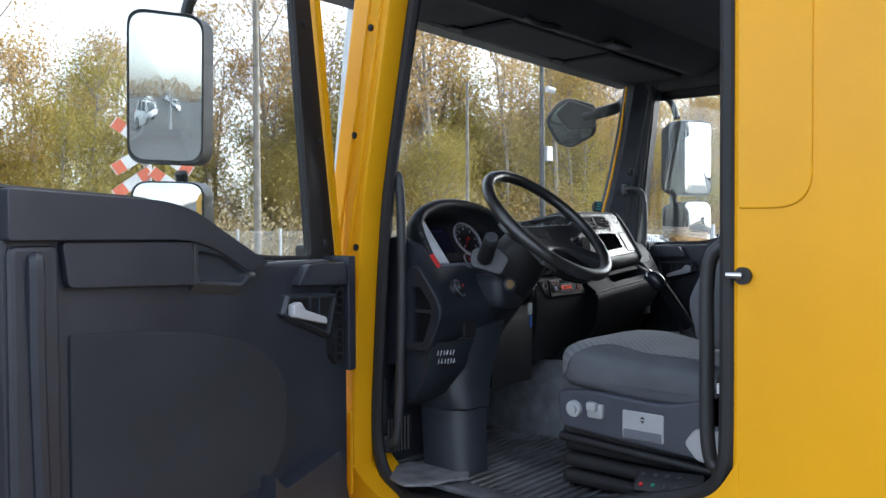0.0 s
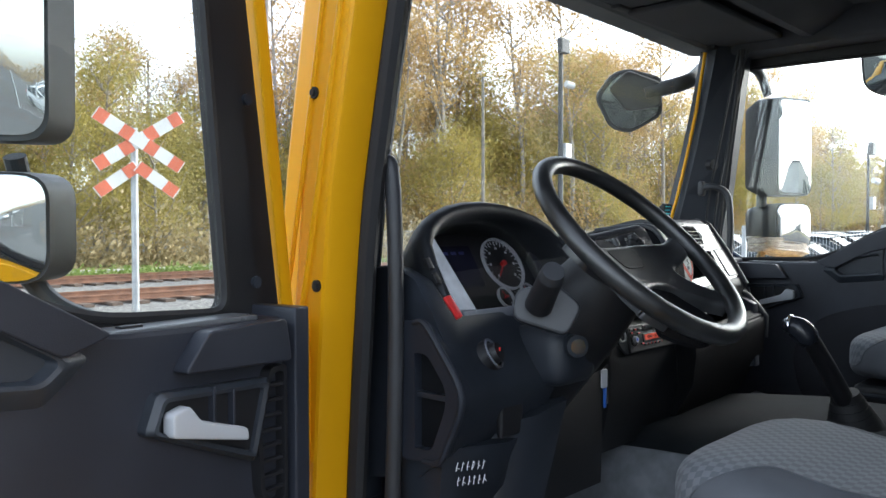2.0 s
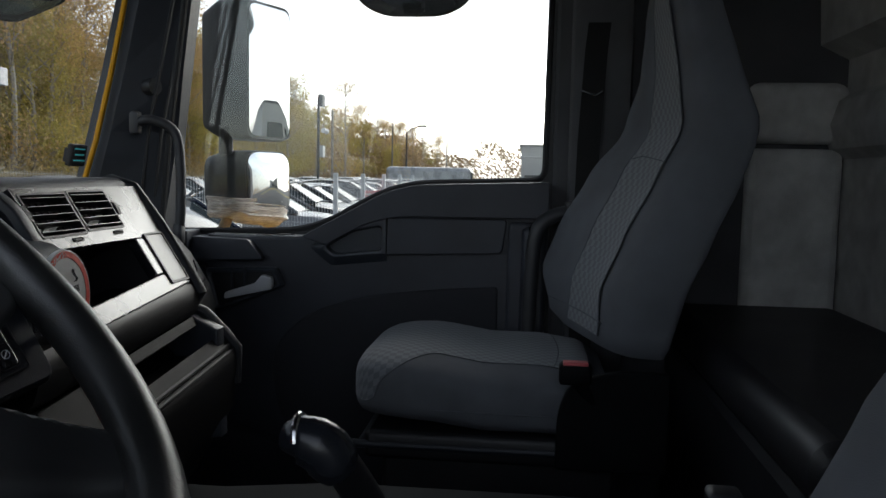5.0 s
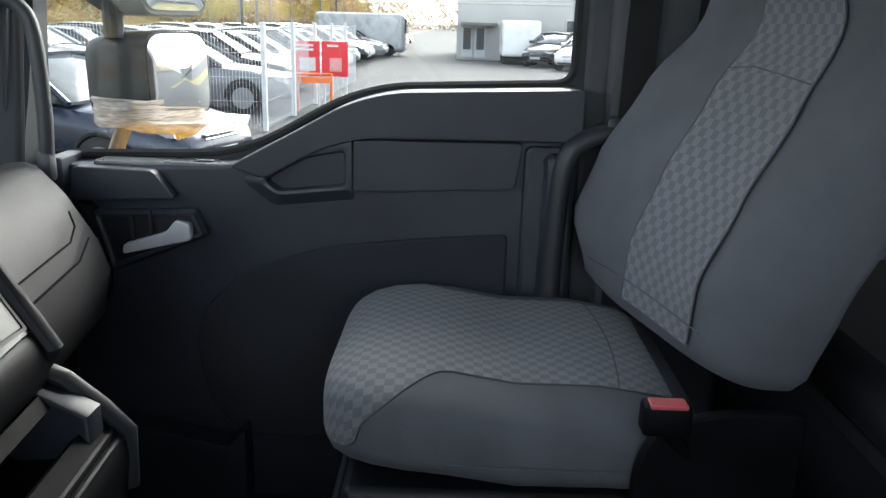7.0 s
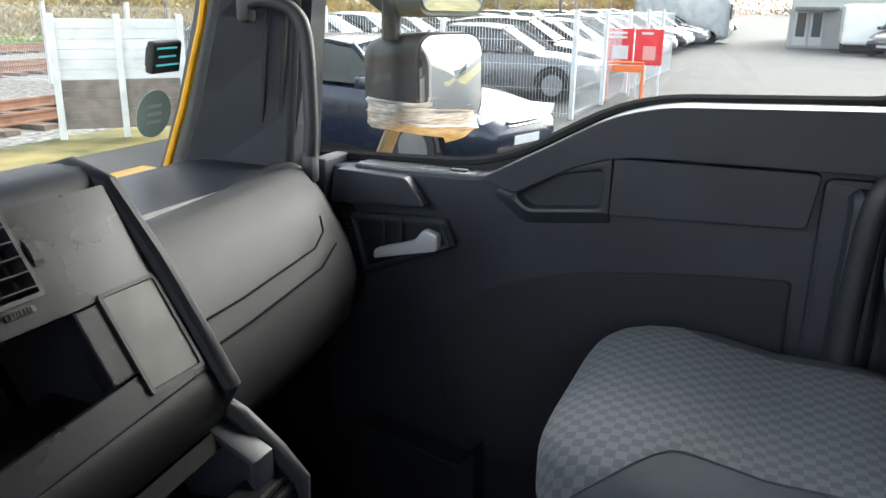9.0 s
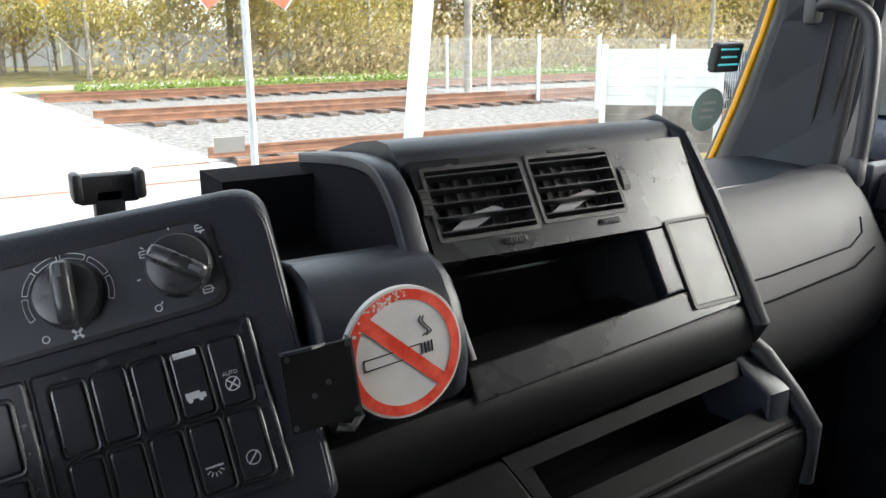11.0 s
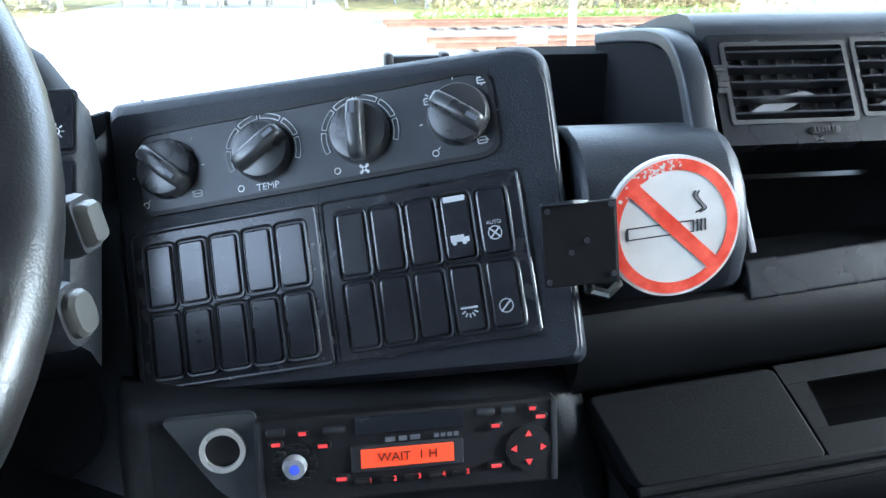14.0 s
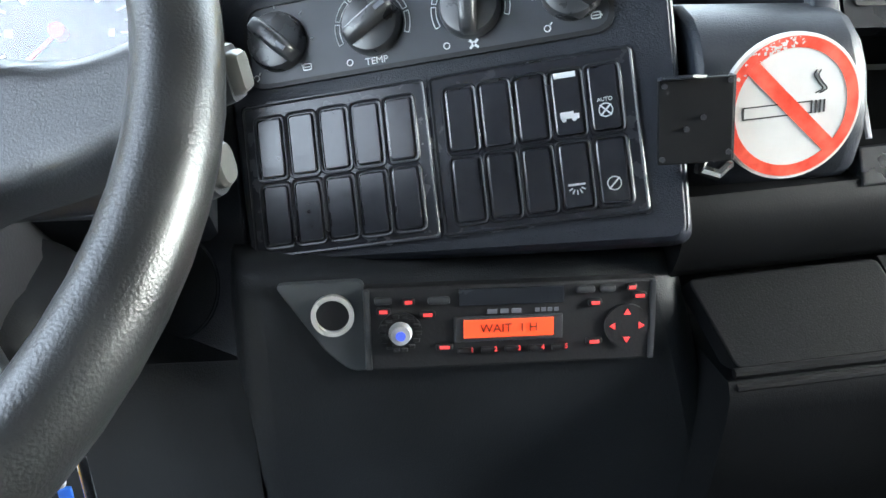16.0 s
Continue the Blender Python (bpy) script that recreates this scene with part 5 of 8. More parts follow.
for row in range(2):
    for k in range(6):
        x, y = -0.024 + k * 0.0085 + row * 0.001, 0.012 - row * 0.022
        tube(bm, [NM @ V(x + rng.uniform(-.001, .001), y - 0.006, 0.002), NM @ V(x + rng.uniform(0, .003), y, 0.002), NM @ V(x + 0.003, y + 0.007, 0.002)], 0.0007, 5)
        tube(bm, [NM @ V(x + 0.001, y + rng.uniform(-.006, .005), 0.002), NM @ V(x + 0.005, y + rng.uniform(-.004, .006), 0.002)], 0.0006, 5)
part("strokes", bm, WHITE, note, "", False)

# ---- seats ----
def cloth_check():
    m = bpy.data.materials.new("checked_seat_cloth")
    m.use_nodes = True
    nt = m.node_tree
    b = nt.nodes["Principled BSDF"]
    uv = nt.nodes.new("ShaderNodeUVMap")
    uv.uv_map = "weave"
    ch = nt.nodes.new("ShaderNodeTexChecker")
    ch.inputs["Scale"].default_value = 1.0
    ch.inputs["Color1"].default_value, ch.inputs["Color2"].default_value = (0.125, 0.134, 0.150, 1), (0.185, 0.196, 0.214, 1)
    nz = nt.nodes.new("ShaderNodeTexNoise")
    nz.inputs["Scale"].default_value, nz.inputs["Detail"].default_value = 6, 5
    fine = nt.nodes.new("ShaderNodeTexNoise")
    fine.inputs["Scale"].default_value = 9.0
    warp = nt.nodes.new("ShaderNodeMixRGB")
    warp.blend_type, warp.inputs[0].default_value = "LINEAR_LIGHT", 0.02
    nt.links.new(uv.outputs[0], warp.inputs[1])
    nt.links.new(fine.outputs["Color"], warp.inputs[2])
    nt.links.new(uv.outputs[0], fine.inputs["Vector"])
    lift = nt.nodes.new("ShaderNodeVectorMath")
    lift.operation = "ADD"
    lift.inputs[1].default_value = (0.0, 0.0, 0.5)
    nt.links.new(warp.outputs[0], lift.inputs[0])
    nt.links.new(lift.outputs[0], ch.inputs["Vector"])
    mixer = nt.nodes.new("ShaderNodeMixRGB")
    mixer.blend_type, mixer.inputs[0].default_value = "MULTIPLY", 0.15
    nt.links.new(ch.outputs[0], mixer.inputs[1])
    nt.links.new(nz.outputs["Fac"], mixer.inputs[2])
    bright = nt.nodes.new("ShaderNodeBrightContrast")
    bright.inputs["Bright"].default_value = 0.008
    nt.links.new(mixer.outputs[0], bright.inputs[0])
    nt.links.new(bright.outputs[0], b.inputs["Base Color"])
    bump = nt.nodes.new("ShaderNodeBump")
    bump.inputs["Strength"].default_value, bump.inputs["Distance"].default_value = 0.4, 0.0015
    nt.links.new(ch.outputs["Fac"], bump.inputs["Height"])
    nt.links.new(bump.outputs[0], b.inputs["Normal"])
    b.inputs["Roughness"].default_value = 0.92
    b.inputs["Sheen Weight"].default_value = 0.15
    return m


CHECK = cloth_check()
BACK = [(1.685, 0.185, 0.80, 0.060, 0.00), (1.70, 0.205, 0.805, 0.075, 0.015), (1.79, 0.228, 0.81, 0.088, 0.055), (1.88, 0.234, 0.79, 0.088, 0.055), (1.98, 0.225, 0.76, 0.083, 0.045), (2.08, 0.195, 0.725, 0.075, 0.035), (2.18, 0.155, 0.715, 0.065, 0.02), (2.27, 0.137, 0.715, 0.058, 0.012), (2.36, 0.134, 0.705, 0.052, 0.008), (2.44, 0.125, 0.695, 0.046, 0.004), (2.475, 0.09, 0.690, 0.03, 0.0)]


def back_at(z):
    for a, b in zip(BACK, BACK[1:]):
        if a[0] <= z <= b[0]:
            t = (z - a[0]) / (b[0] - a[0])
            t = t * t * (3 - 2 * t) * 0.5 + t * 0.5
            return [p + (q - p) * t for p, q in zip(a, b)]
    return list(BACK[-1])


def seat(name, cx, dy, dz, label, lean=0.0, twist=0.0, width=1.0):
    s = thing(name, (cx, 0.95 + dy, ZF), label, "seat", "cab seats")

    def p(nm, bm, m, lab="", parent=None):
        return part(nm, bm, m, parent or s, lab, True, 60)

    def sway(z):
        """How far the back leans rearwards at a height; the top curves forward again."""
        if not twist:
            return lean * (z - 1.7)
        return lean * (min(z, 2.05) - 1.7) * max(0.0, min(1.0, (2.42 - z) / 0.35))

    def turn(z):
        return twist * max(0.25, min(1.0, (2.42 - z) / 0.40))

    def pw(v, e):
        return math.copysign(abs(v) ** e, v)

    top, bot = 1.658 + dz, 1.535 + dz
    # cushion: rings from the rear to the rounded front
    secs = [(0.80, 0.200, 0.86, -0.03), (0.84, 0.215, 0.95, -0.012), (0.92, 0.222, 1.0, -0.004), (1.02, 0.225, 1.0, -0.004), (1.10, 0.225, 1.02, 0.008), (1.145, 0.221, 1.03, 0.010), (1.185, 0.211, 1.01, 0.010), (1.213, 0.196, 0.96, 0.008), (1.234, 0.174, 0.87, 0.005), (1.246, 0.148, 0.74, 0.003), (1.252, 0.115, 0.50, 0.002), (1.254, 0.07, 0.25, 0.002)]
    zc, hz = (top + bot) / 2, (top - bot) / 2

    bm = B()
    rings = []
    fine = []
    for a, b in zip(secs, secs[1:]):
        for q in range(5):
            fine.append([u + (v - u) * q / 5 for u, v in zip(a, b)])
    fine.append(list(secs[-1]))
    for y, w, h, o in fine:
        r = []
        for k in range(64):
            a = math.tau * k / 64
            c, sn = math.cos(a), math.sin(a)
            x = w * pw(c, 0.58)
            r.append(V(cx + x, y + dy, zc + o + hz * h * pw(sn, 0.58) + (0.006 * (x / w) ** 2 if sn > 0 else 0)))
        rings.append(r)
    loft(bm, rings)
    cushion = p("cushion", bm, CLOTH, "grey cloth seat cushion")
    # checked centre panel laid on the cushion, in the cells of its weave
    def section(y):
        for a, b in zip(secs, secs[1:]):
            if y <= b[0]:
                t = (y - a[0]) / (b[0] - a[0])
                return [a[i] + (b[i] - a[i]) * t for i in (1, 2, 3)]
        return secs[-1][1:]

    def on_top(s, y, lift=0.0016):
        """A place on the cushion: s runs from seam to seam, which swing down round the front corners."""
        w, h, o = section(y)
        a0 = math.acos(min(1.0, 0.148 / w) ** (1 / 0.58))
        k = max(0.0, min(1.0, (y - 1.10) / 0.13))
        a0 += (radians(-8) - a0) * k * k * (3 - 2 * k)
        a = math.pi / 2 - s * (math.pi / 2 - a0)
        c, sn = math.cos(a), math.sin(a)
        x = (w + lift * 0.7) * pw(c, 0.58)
        return V(cx + x, y + dy + (lift if y > 1.2 else 0.0), zc + o + hz * h * pw(sn, 0.58) + (0.006 * (x / w) ** 2 if sn > 0 else 0.0) + lift * max(0.0, sn))
    us = [-1 + k / 16 for k in range(33)]
    vs = [0.83 + 0.355 * k / 24 for k in range(25)] + [1.185 + 0.0688 * k / 12 for k in range(1, 13)]
    bm = B()
    lay = bm.loops.layers.uv.new("weave")
    spots_ = [[on_top(u, v) for u in us] for v in vs]
    grid = [[bm.verts.new(q) for q in row] for row in spots_]
    run = [0.0]
    for a, b in zip(spots_, spots_[1:]):
        run.append(run[-1] + (a[16] - b[16]).length)
    side_run = []
    for row in spots_:
        acc = [0.0] * len(row)
        for i in range(17, len(row)):
            acc[i] = acc[i - 1] + (row[i] - row[i - 1]).length
        for i in range(15, -1, -1):
            acc[i] = acc[i + 1] - (row[i] - row[i + 1]).length
        side_run.append(acc)
    for j in range(len(vs) - 1):
        for i in range(len(us) - 1):
            f = bm.faces.new((grid[j][i], grid[j][i + 1], grid[j + 1][i + 1], grid[j + 1][i]))
            for lp, (a, b) in zip(f.loops, ((i, j), (i + 1, j), (i + 1, j + 1), (i, j + 1))):
                lp[lay].uv = (side_run[b][a] / 0.0115, run[b] / 0.0115)
    p("cushion_panel", bm, CHECK, "checked woven grey seat centre", cushion)
    bm = B()
    tube(bm, [on_top(u, 0.885 + abs(u) * 0.012) for u in us], 0.0010, 6)
    for sx in (-1, 1):
        tube(bm, [on_top(sx * 1.003, v, 0.0010) for v in vs], 0.0012, 6)
    p("cushion_seam", bm, CLOTH, "", cushion)
    bm = B()
    hem = []
    for q in range(61):
        a = math.pi * (q / 60)
        hem.append(V(cx - 0.2275 * pw(math.cos(a), 0.55), 0.88 + dy + 0.375 * pw(math.sin(a), 0.42), zc - 0.012))
    tube(bm, hem, 0.0014, 6)
    p("side_seam", bm, CLOTH, "stitched seam round the cushion's edge", cushion)
    # backrest
    bm = B()
    rings = []
    zs = [1.685 + dz + (2.475 - 1.685) * k / 36 for k in range(37)]
    for z in zs:
        _, w, yc, t, bol = back_at(min(2.4749, max(1.6851, z - dz)))
        r = []
        for k in range(40):
            a = math.tau * k / 40
            c, sn = math.cos(a), math.sin(a)
            x = w * pw(c, 0.5)
            y = yc + dy - sway(z) + t * (0.3 if twist and sn < 0 else 1.0) * pw(sn, 0.55)
            if sn > 0:
                y += bol * (abs(x / w) ** 2.2 - 0.35) * sn ** 0.3
            r.append(V(cx + x - (0.03 if twist else 0), y + x * turn(z) - (0.02 if twist else 0), z))
        rings.append(r)
    loft(bm, rings)
    back = p("backrest", bm, CLOTH, "grey cloth backrest with side bolsters and built-in headrest")

    def front(u, z):
        _, w, yc, t, bol = back_at(min(2.4749, max(1.6851, z - dz)))
        x = u * w
        sn = max(0.0, 1 - abs(u) ** 4) ** 0.5
        return V(cx + x - (0.03 if twist else 0), yc + dy - (0.02 if twist else 0) - sway(z) + t * max(0.02, sn) ** 0.55 + bol * (abs(u) ** 2.2 - 0.35) + 0.0040 + x * turn(z), z)
    bm = B()
    lay = bm.loops.layers.uv.new("weave")
    weave = 0.0115 if twist else 0.0078
    us2 = [-0.6 * width + (0.80 if twist else 1.2 * width) * k / 16 for k in range(17)]
    zs2 = [1.71 + dz + 0.70 * k / 44 for k in range(45)]
    grid = [[bm.verts.new(front(u, z)) for u in us2] for z in zs2]
    for j in range(len(zs2) - 1):
        for i in range(len(us2) - 1):
            f = bm.faces.new((grid[j][i], grid[j][i + 1], grid[j + 1][i + 1], grid[j + 1][i]))
            for lp, (a, b) in zip(f.loops, ((i, j), (i + 1, j), (i + 1, j + 1), (i, j + 1))):
                lp[lay].uv = (us2[a] * 0.20 / weave, zs2[b] / weave)
    p("backrest_panel", bm, CHECK, "checked woven grey back centre", back)
    bm = B()
    for sx in (-1, 1):
        tube(bm, [front(-0.605 * width if sx < 0 else us2[-1] + 0.006, z) for z in zs2], 0.0012, 6)
    tube(bm, [front(u, 2.02 + dz - 0.02 * abs(u)) for u in us2], 0.0010, 6)
    tube(bm, [front(u, 1.735 + dz) for u in [-1 + k * 0.1 for k in range(21)]][3:18], 0.0014, 6)
    p("backrest_seam", bm, CLOTH, "", back)
    bm = B()
    tube(bm, smooth_path([V(cx - 0.2, 0.80 + dy, 1.72 + dz), V(cx - 0.19, 0.74 + dy, 1.705 + dz), V(cx, 0.70 + dy, 1.70 + dz), V(cx + 0.19, 0.74 + dy, 1.705 + dz)]), 0.012, 8)
    p("cover_hem", bm, CLOTH, "", back)
    bm = B()
    box(bm, (cx, 1.00 + dy, 1.515 + dz), (0.42, 0.44, 0.05), None, 0.01)
    p("seat_pan", bm, BLACK)
    return s, p


ps, pp = seat("passenger_seat", 3.075, 0.0, 0.0, "grey checked cloth passenger seat on a black base", 0.16, 0.27)
bm = B()
box(bm, (3.075, 0.99, 1.37), (0.40, 0.40, 0.27), None, 0.01)
pp("base_box", bm, BLACK)
bm = B()
tube(bm, [(2.87, 1.24, 1.515), (2.87, 0.86, 1.515)], 0.008, 8)
tube(bm, [(2.87, 1.225, 1.515), (3.28, 1.225, 1.515)], 0.008, 8)
pp("slide_rail", bm, PLASTIC)
bm = B()
prism(bm, rounded([(0.715, 1.50), (0.895, 1.50), (0.893, 1.60), (0.872, 1.648), (0.80, 1.668), (0.715, 1.668)], [.01, .01, .03, .02, .02, .01], 5), basis((2.846, 0, 0), (0, 1, 0), (0, 0, 1)), -0.012, 0.004, 0.003)
pp("recliner_cover", bm, LOWP, "black hinge cover at the rear of the seat")
bm = B()
tube(bm, [(2.850, 0.815, 1.58), (2.842, 0.84, 1.62), (2.832, 0.866, 1.655)], [0.009, 0.010, 0.012], 10)
box(bm, (2.830, 0.867, 1.664), (0.028, 0.052, 0.036), pose(0, 0, 0), 0.006)
bk = pp("buckle", bm, LOWP, "black belt buckle")
bm = B()
box(bm, (2.826, 0.867, 1.6815), (0.020, 0.040, 0.006), pose(0, 0, 0), 0.002)
part("release_button", bm, mat("faded_red", (0.55, 0.10, 0.11), 0.45, vary=0.1), bk, "red release button")

ds, dpp = seat("driver_seat", 1.87, -0.112, -0.045, "grey checked cloth driver seat on an air suspended base", 0.25, 0.0, 0.62)
SIDE = basis((1.640, 0, 0), (0, 1, 0), (0, 0, 1))
bm = B()
prism(bm, rounded([(1.085, 1.425), (1.098, 1.512), (1.0, 1.520), (0.80, 1.512), (0.70, 1.545), (0.60, 1.62), (0.55, 1.60), (0.55, 1.42), (0.75, 1.405)], [.02, .02, .02, .05, .06, .03, .03, .03, .04], 5), SIDE, -0.010, 0.02, 0.006)
side = dpp("side_valance", bm, mat("blue_grey_plastic", (0.062, 0.068, 0.088), 0.45, vary=0.12, grain=0.2), "blue-grey plastic seat valance")
bm = B()
cyl(bm, (1.637, 1.046, 1.473), (1.622, 1.046, 1.473), 0.0215, 0.019, seg=28)
cyl(bm, (1.624, 1.046, 1.473), (1.615, 1.046, 1.473), 0.011, seg=18)
part("round_knob", bm, LIGHTP, side, "light grey round knob")
bm = B()
box(bm, (1.628, 0.985, 1.476), (0.02, 0.042, 0.034), pose(0, 0, 0), 0.005)
box(bm, (1.615, 0.988, 1.488), (0.02, 0.026, 0.022), None, 0.005)
part("tilt_switch", bm, LIGHTP, side, "light grey rocker switch")
bm = B()
prism(bm, rounded(rect(0.815, 1.425, 0.918, 1.490), .006), SIDE, -0.012, 0.0, 0.003)
lev = part("lift_lever", bm, LIGHTP, side, "light grey lift handle")
bm = B()
prism(bm, rounded(rect(0.820, 1.428, 0.913, 1.448), .004), SIDE, -0.016, -0.012, 0.002)
part("finger_grip", bm, GREYP, lev)
bm = B()
for q in (-1, 1):
    prism(bm, [(0.866 - 0.006, 1.4725 + q * 0.002), (0.866 + 0.006, 1.4725 + q * 0.002), (0.866, 1.4725 + q * 0.008)], SIDE, -0.0128, -0.0118)
part("arrow_print", bm, BLACK, lev, "", False)
bm = B()
prism(bm, rounded([(0.735, 1.405), (0.56, 1.405), (0.56, 1.475), (0.74, 1.475), (0.765, 1.44)], .012), SIDE, -0.022, -0.002, 0.006)
part("belt_lever", bm, LIGHTP, side, "light grey recline handle")
bm = B()
prism(bm, rounded([(0.72, 1.48), (0.56, 1.48), (0.56, 1.63), (0.69, 1.61)], .02), SIDE, -0.010, 0.0, 0.004)
part("hinge_cover", bm, BLACK, side)
bm = B()
for k, w in enumerate((0.012, 0.009, 0.012)):
    prism(bm, rect(0.695 - k * 0.017 - w, 1.555, 0.695 - k * 0.017, 1.577), SIDE, -0.0115, -0.0095)
part("badge_bars", bm, WHITE, side, "three plain white badge bars", False)
for k in range(3):
    bm = B()
    box(bm, (1.87, 0.88, 1.29 + k * 0.04), (0.40 - k * 0.01, 0.46, 0.034), None, 0.012)
    dpp("bellows", bm, RUBBER, "black ribbed suspension bellows")
bm = B()
tube(bm, [(1.655, 1.10, 1.395), (1.655, 0.62, 1.375)], 0.012, 8)
box(bm, (1.87, 0.88, 1.405), (0.42, 0.44, 0.03), None, 0.006)
dpp("slide_rail", bm, BLACK)
bm = B()
tube(bm, smooth_path([(2.13, 0.72, 1.55), (2.20, 0.75, 1.63), (2.235, 0.765, 1.665)]), [0.012] * 16 + [0.014], 10)
box(bm, (2.25, 0.772, 1.683), (0.026, 0.03, 0.05), pose(0, 0, 0), 0.005)
dpp("buckle", bm, BLACK, "black belt buckle with metal tongue")

# ---- tunnel, floor covering ----
bm = B()
loft(bm, [[V(x, y, z) for x, z in ((2.05 + q * 0.03, ZF), (2.055 + q * 0.03, 1.42), (2.085 + q * 0.03, 1.50 - q * 0.02), (2.15, 1.545 - q * 0.03), (2.60, 1.545 - q * 0.03), (2.68, 1.49), (2.70, 1.40), (2.70, ZF))] for y, q in ((0.30, 0), (0.9, 0), (1.20, 0), (1.36, 0.5), (1.50, 1.2), (1.75, 2.2))])
tagged(part("engine_tunnel", bm, CARPET, edge=60), "felt engine tunnel between the seats, paled for the door light", "engine cover", kind="structure")
# Dark cover added so the top stays darker than the door-lit felt.
bm = B()
loft(bm, [[V(x, y, z) for x, z in ((2.082 + q * 0.03, 1.508 - q * 0.02), (2.15, 1.551 - q * 0.03), (2.60, 1.551 - q * 0.03), (2.672, 1.505), (2.60, 1.547 - q * 0.03), (2.15, 1.547 - q * 0.03))] for y, q in ((0.64, 0), (0.9, 0), (1.20, 0), (1.36, 0.5), (1.50, 1.2))])
tagged(part("tunnel_dark_top", bm, mat("shaded_tunnel_top", (0.016, 0.019, 0.022), 0.8, vary=0.2, scale=8, grain=0.25, grain_scale=400, spec=0.12), edge=60), "added dark cover that keeps the tunnel top in shade tone", "mat")
bm = B()
box(bm, (1.775, 1.18, ZF + 0.010), (0.57, 0.86, 0.016), None, 0.006)
mat_thing = tagged(part("floor_mat", bm, MATRUB), "worn black rubber floor mat with raised ribs", "floor mat")
for k in range(30):
    bm = B()
    box(bm, (1.79, 0.80 + k * 0.0275, ZF + 0.021), (0.50, 0.012, 0.008), pose(0, 0, 0), 0.003, 1)
    part("rib", bm, MATRUB, mat_thing)
rugs = mat("dusty_grey_mat", (0.17, 0.175, 0.185), 0.95, vary=0.35, scale=22, grain=0.7, grain_scale=350)
for c, r in (((1.52, 1.42), 0.12), ((1.62, 0.86), 0.13)):
    bm = B()
    rg = random.Random(int(c[1] * 100))
    outline = [(c[0] + (r + rg.uniform(-0.02, 0.02)) * math.cos(math.tau * k / 18), c[1] + (r + rg.uniform(-0.02, 0.03)) * math.sin(math.tau * k / 18) * 0.8) for k in range(18)]
    prism(bm, outline, Matrix.Translation((0, 0, ZF + 0.026)), 0.0, 0.008, 0.003)
    tagged(part("dusty_rug", bm, rugs), "dusty grey carpet scrap on the rubber mat", "rug")
rem = thing("remote_control", (1.58, 0.775, ZF + 0.03), "black hand remote with coloured buttons lying by the seat", "remote control")
RMx = basis((1.585, 0.78, 1.352), (0.15, -0.98, 0.05), (0.75, 0.1, 0.62))
bm = B()
box(bm, (0, 0, 0), (0.15, 0.06, 0.03), RMx, 0.008)
part("case", bm, BLACK, rem)
for k in range(8):
    bm = B()
    cyl(bm, RMx @ V(-0.055 + (k % 4) * 0.026, 0.012 - (k // 4) * 0.026, 0.014), RMx @ V(-0.055 + (k % 4) * 0.026, 0.012 - (k // 4) * 0.026, 0.0175), 0.0045, seg=12)
    part("button", bm, RED if k == 4 else (mat("green_button", (0.03, 0.3, 0.2), 0.4) if k == 5 else STALKG), rem)
bm = B()
box(bm, (1.585, 0.78, 1.295), (0.05, 0.12, 0.09), None, 0.01)
part("cradle", bm, BLACK, rem)

# ---- gear lever ----
gl = thing("gear_lever", (2.35, 1.07, 1.535), "black gear lever with a glossy knob and rubber gaiter", "gear lever")
bm = B()
tube(bm, smooth_path([(2.325, 1.075, 1.59), (2.245, 1.095, 1.685), (2.178, 1.106, 1.748)]), [0.019 - 0.003 * k / 16 for k in range(17)], 14)
part("lever", bm, BLACK, gl)
bm = B()
tube(bm, smooth_path([(2.178, 1.098, 1.73), (2.172, 1.112, 1.752), (2.167, 1.132, 1.760), (2.162, 1.146, 1.756)]), [0.016, 0.018, 0.020, 0.021, 0.022, 0.022, 0.022, 0.022, 0.022, 0.022, 0.022, 0.022, 0.021, 0.021, 0.020, 0.020, 0.019, 0.018, 0.016, 0.015, 0.013, 0.011, 0.009, 0.006, 0.003], 16)
part("knob", bm, GLOSSY, gl)
bm = B()
tube(bm, [(2.170 + 0.019 * math.cos(a), 1.130 + 0.002 * math.sin(a), 1.762 + 0.017 * math.sin(a)) for a in (math.pi * q / 12 for q in range(13))], 0.0030, 8)
part("knob_trim", bm, CHROME, gl, "bright crescent trim on the knob")
for k in range(6):
    bm = B()
    r = 0.060 - k * 0.006
    cyl(bm, (2.350 - k * 0.005, 1.068 + k * 0.002, 1.535 + k * 0.014), (2.346 - k * 0.005, 1.070 + k * 0.002, 1.548 + k * 0.014), r, r * 0.88, seg=24)
    part("gaiter_fold", bm, RUBBER, gl)

# ---- grab handles ----
def bar(name, pts, r, label, mtl=BLACK, ends=True):
    t = thing(name, pts[0], label, "grab handle", "grab handles")
    bm = B()
    tube(bm, smooth_path(pts), r, 12)
    part("bar", bm, mtl, t)
    if ends:
        for q in (0, -1):
            bm = B()
            box(bm, pts[q], (0.024, 0.024, 0.05), None, 0.008)
            part("foot", bm, mtl, t)
    return t


BARM = mat("grey_black_bar", (0.035, 0.036, 0.04), 0.45, vary=0.2, grain=0.15)
bar("grab_handle", [(1.465, 1.53, 2.035), (1.468, 1.497, 2.042), (1.47, 1.475, 2.02), (1.47, 1.468, 1.80), (1.47, 1.478, 1.50), (1.47, 1.488, 1.37), (1.47, 1.50, 1.345), (1.47, 1.535, 1.335)], 0.0125, "dark upright grab bar on the front door post", BARM)
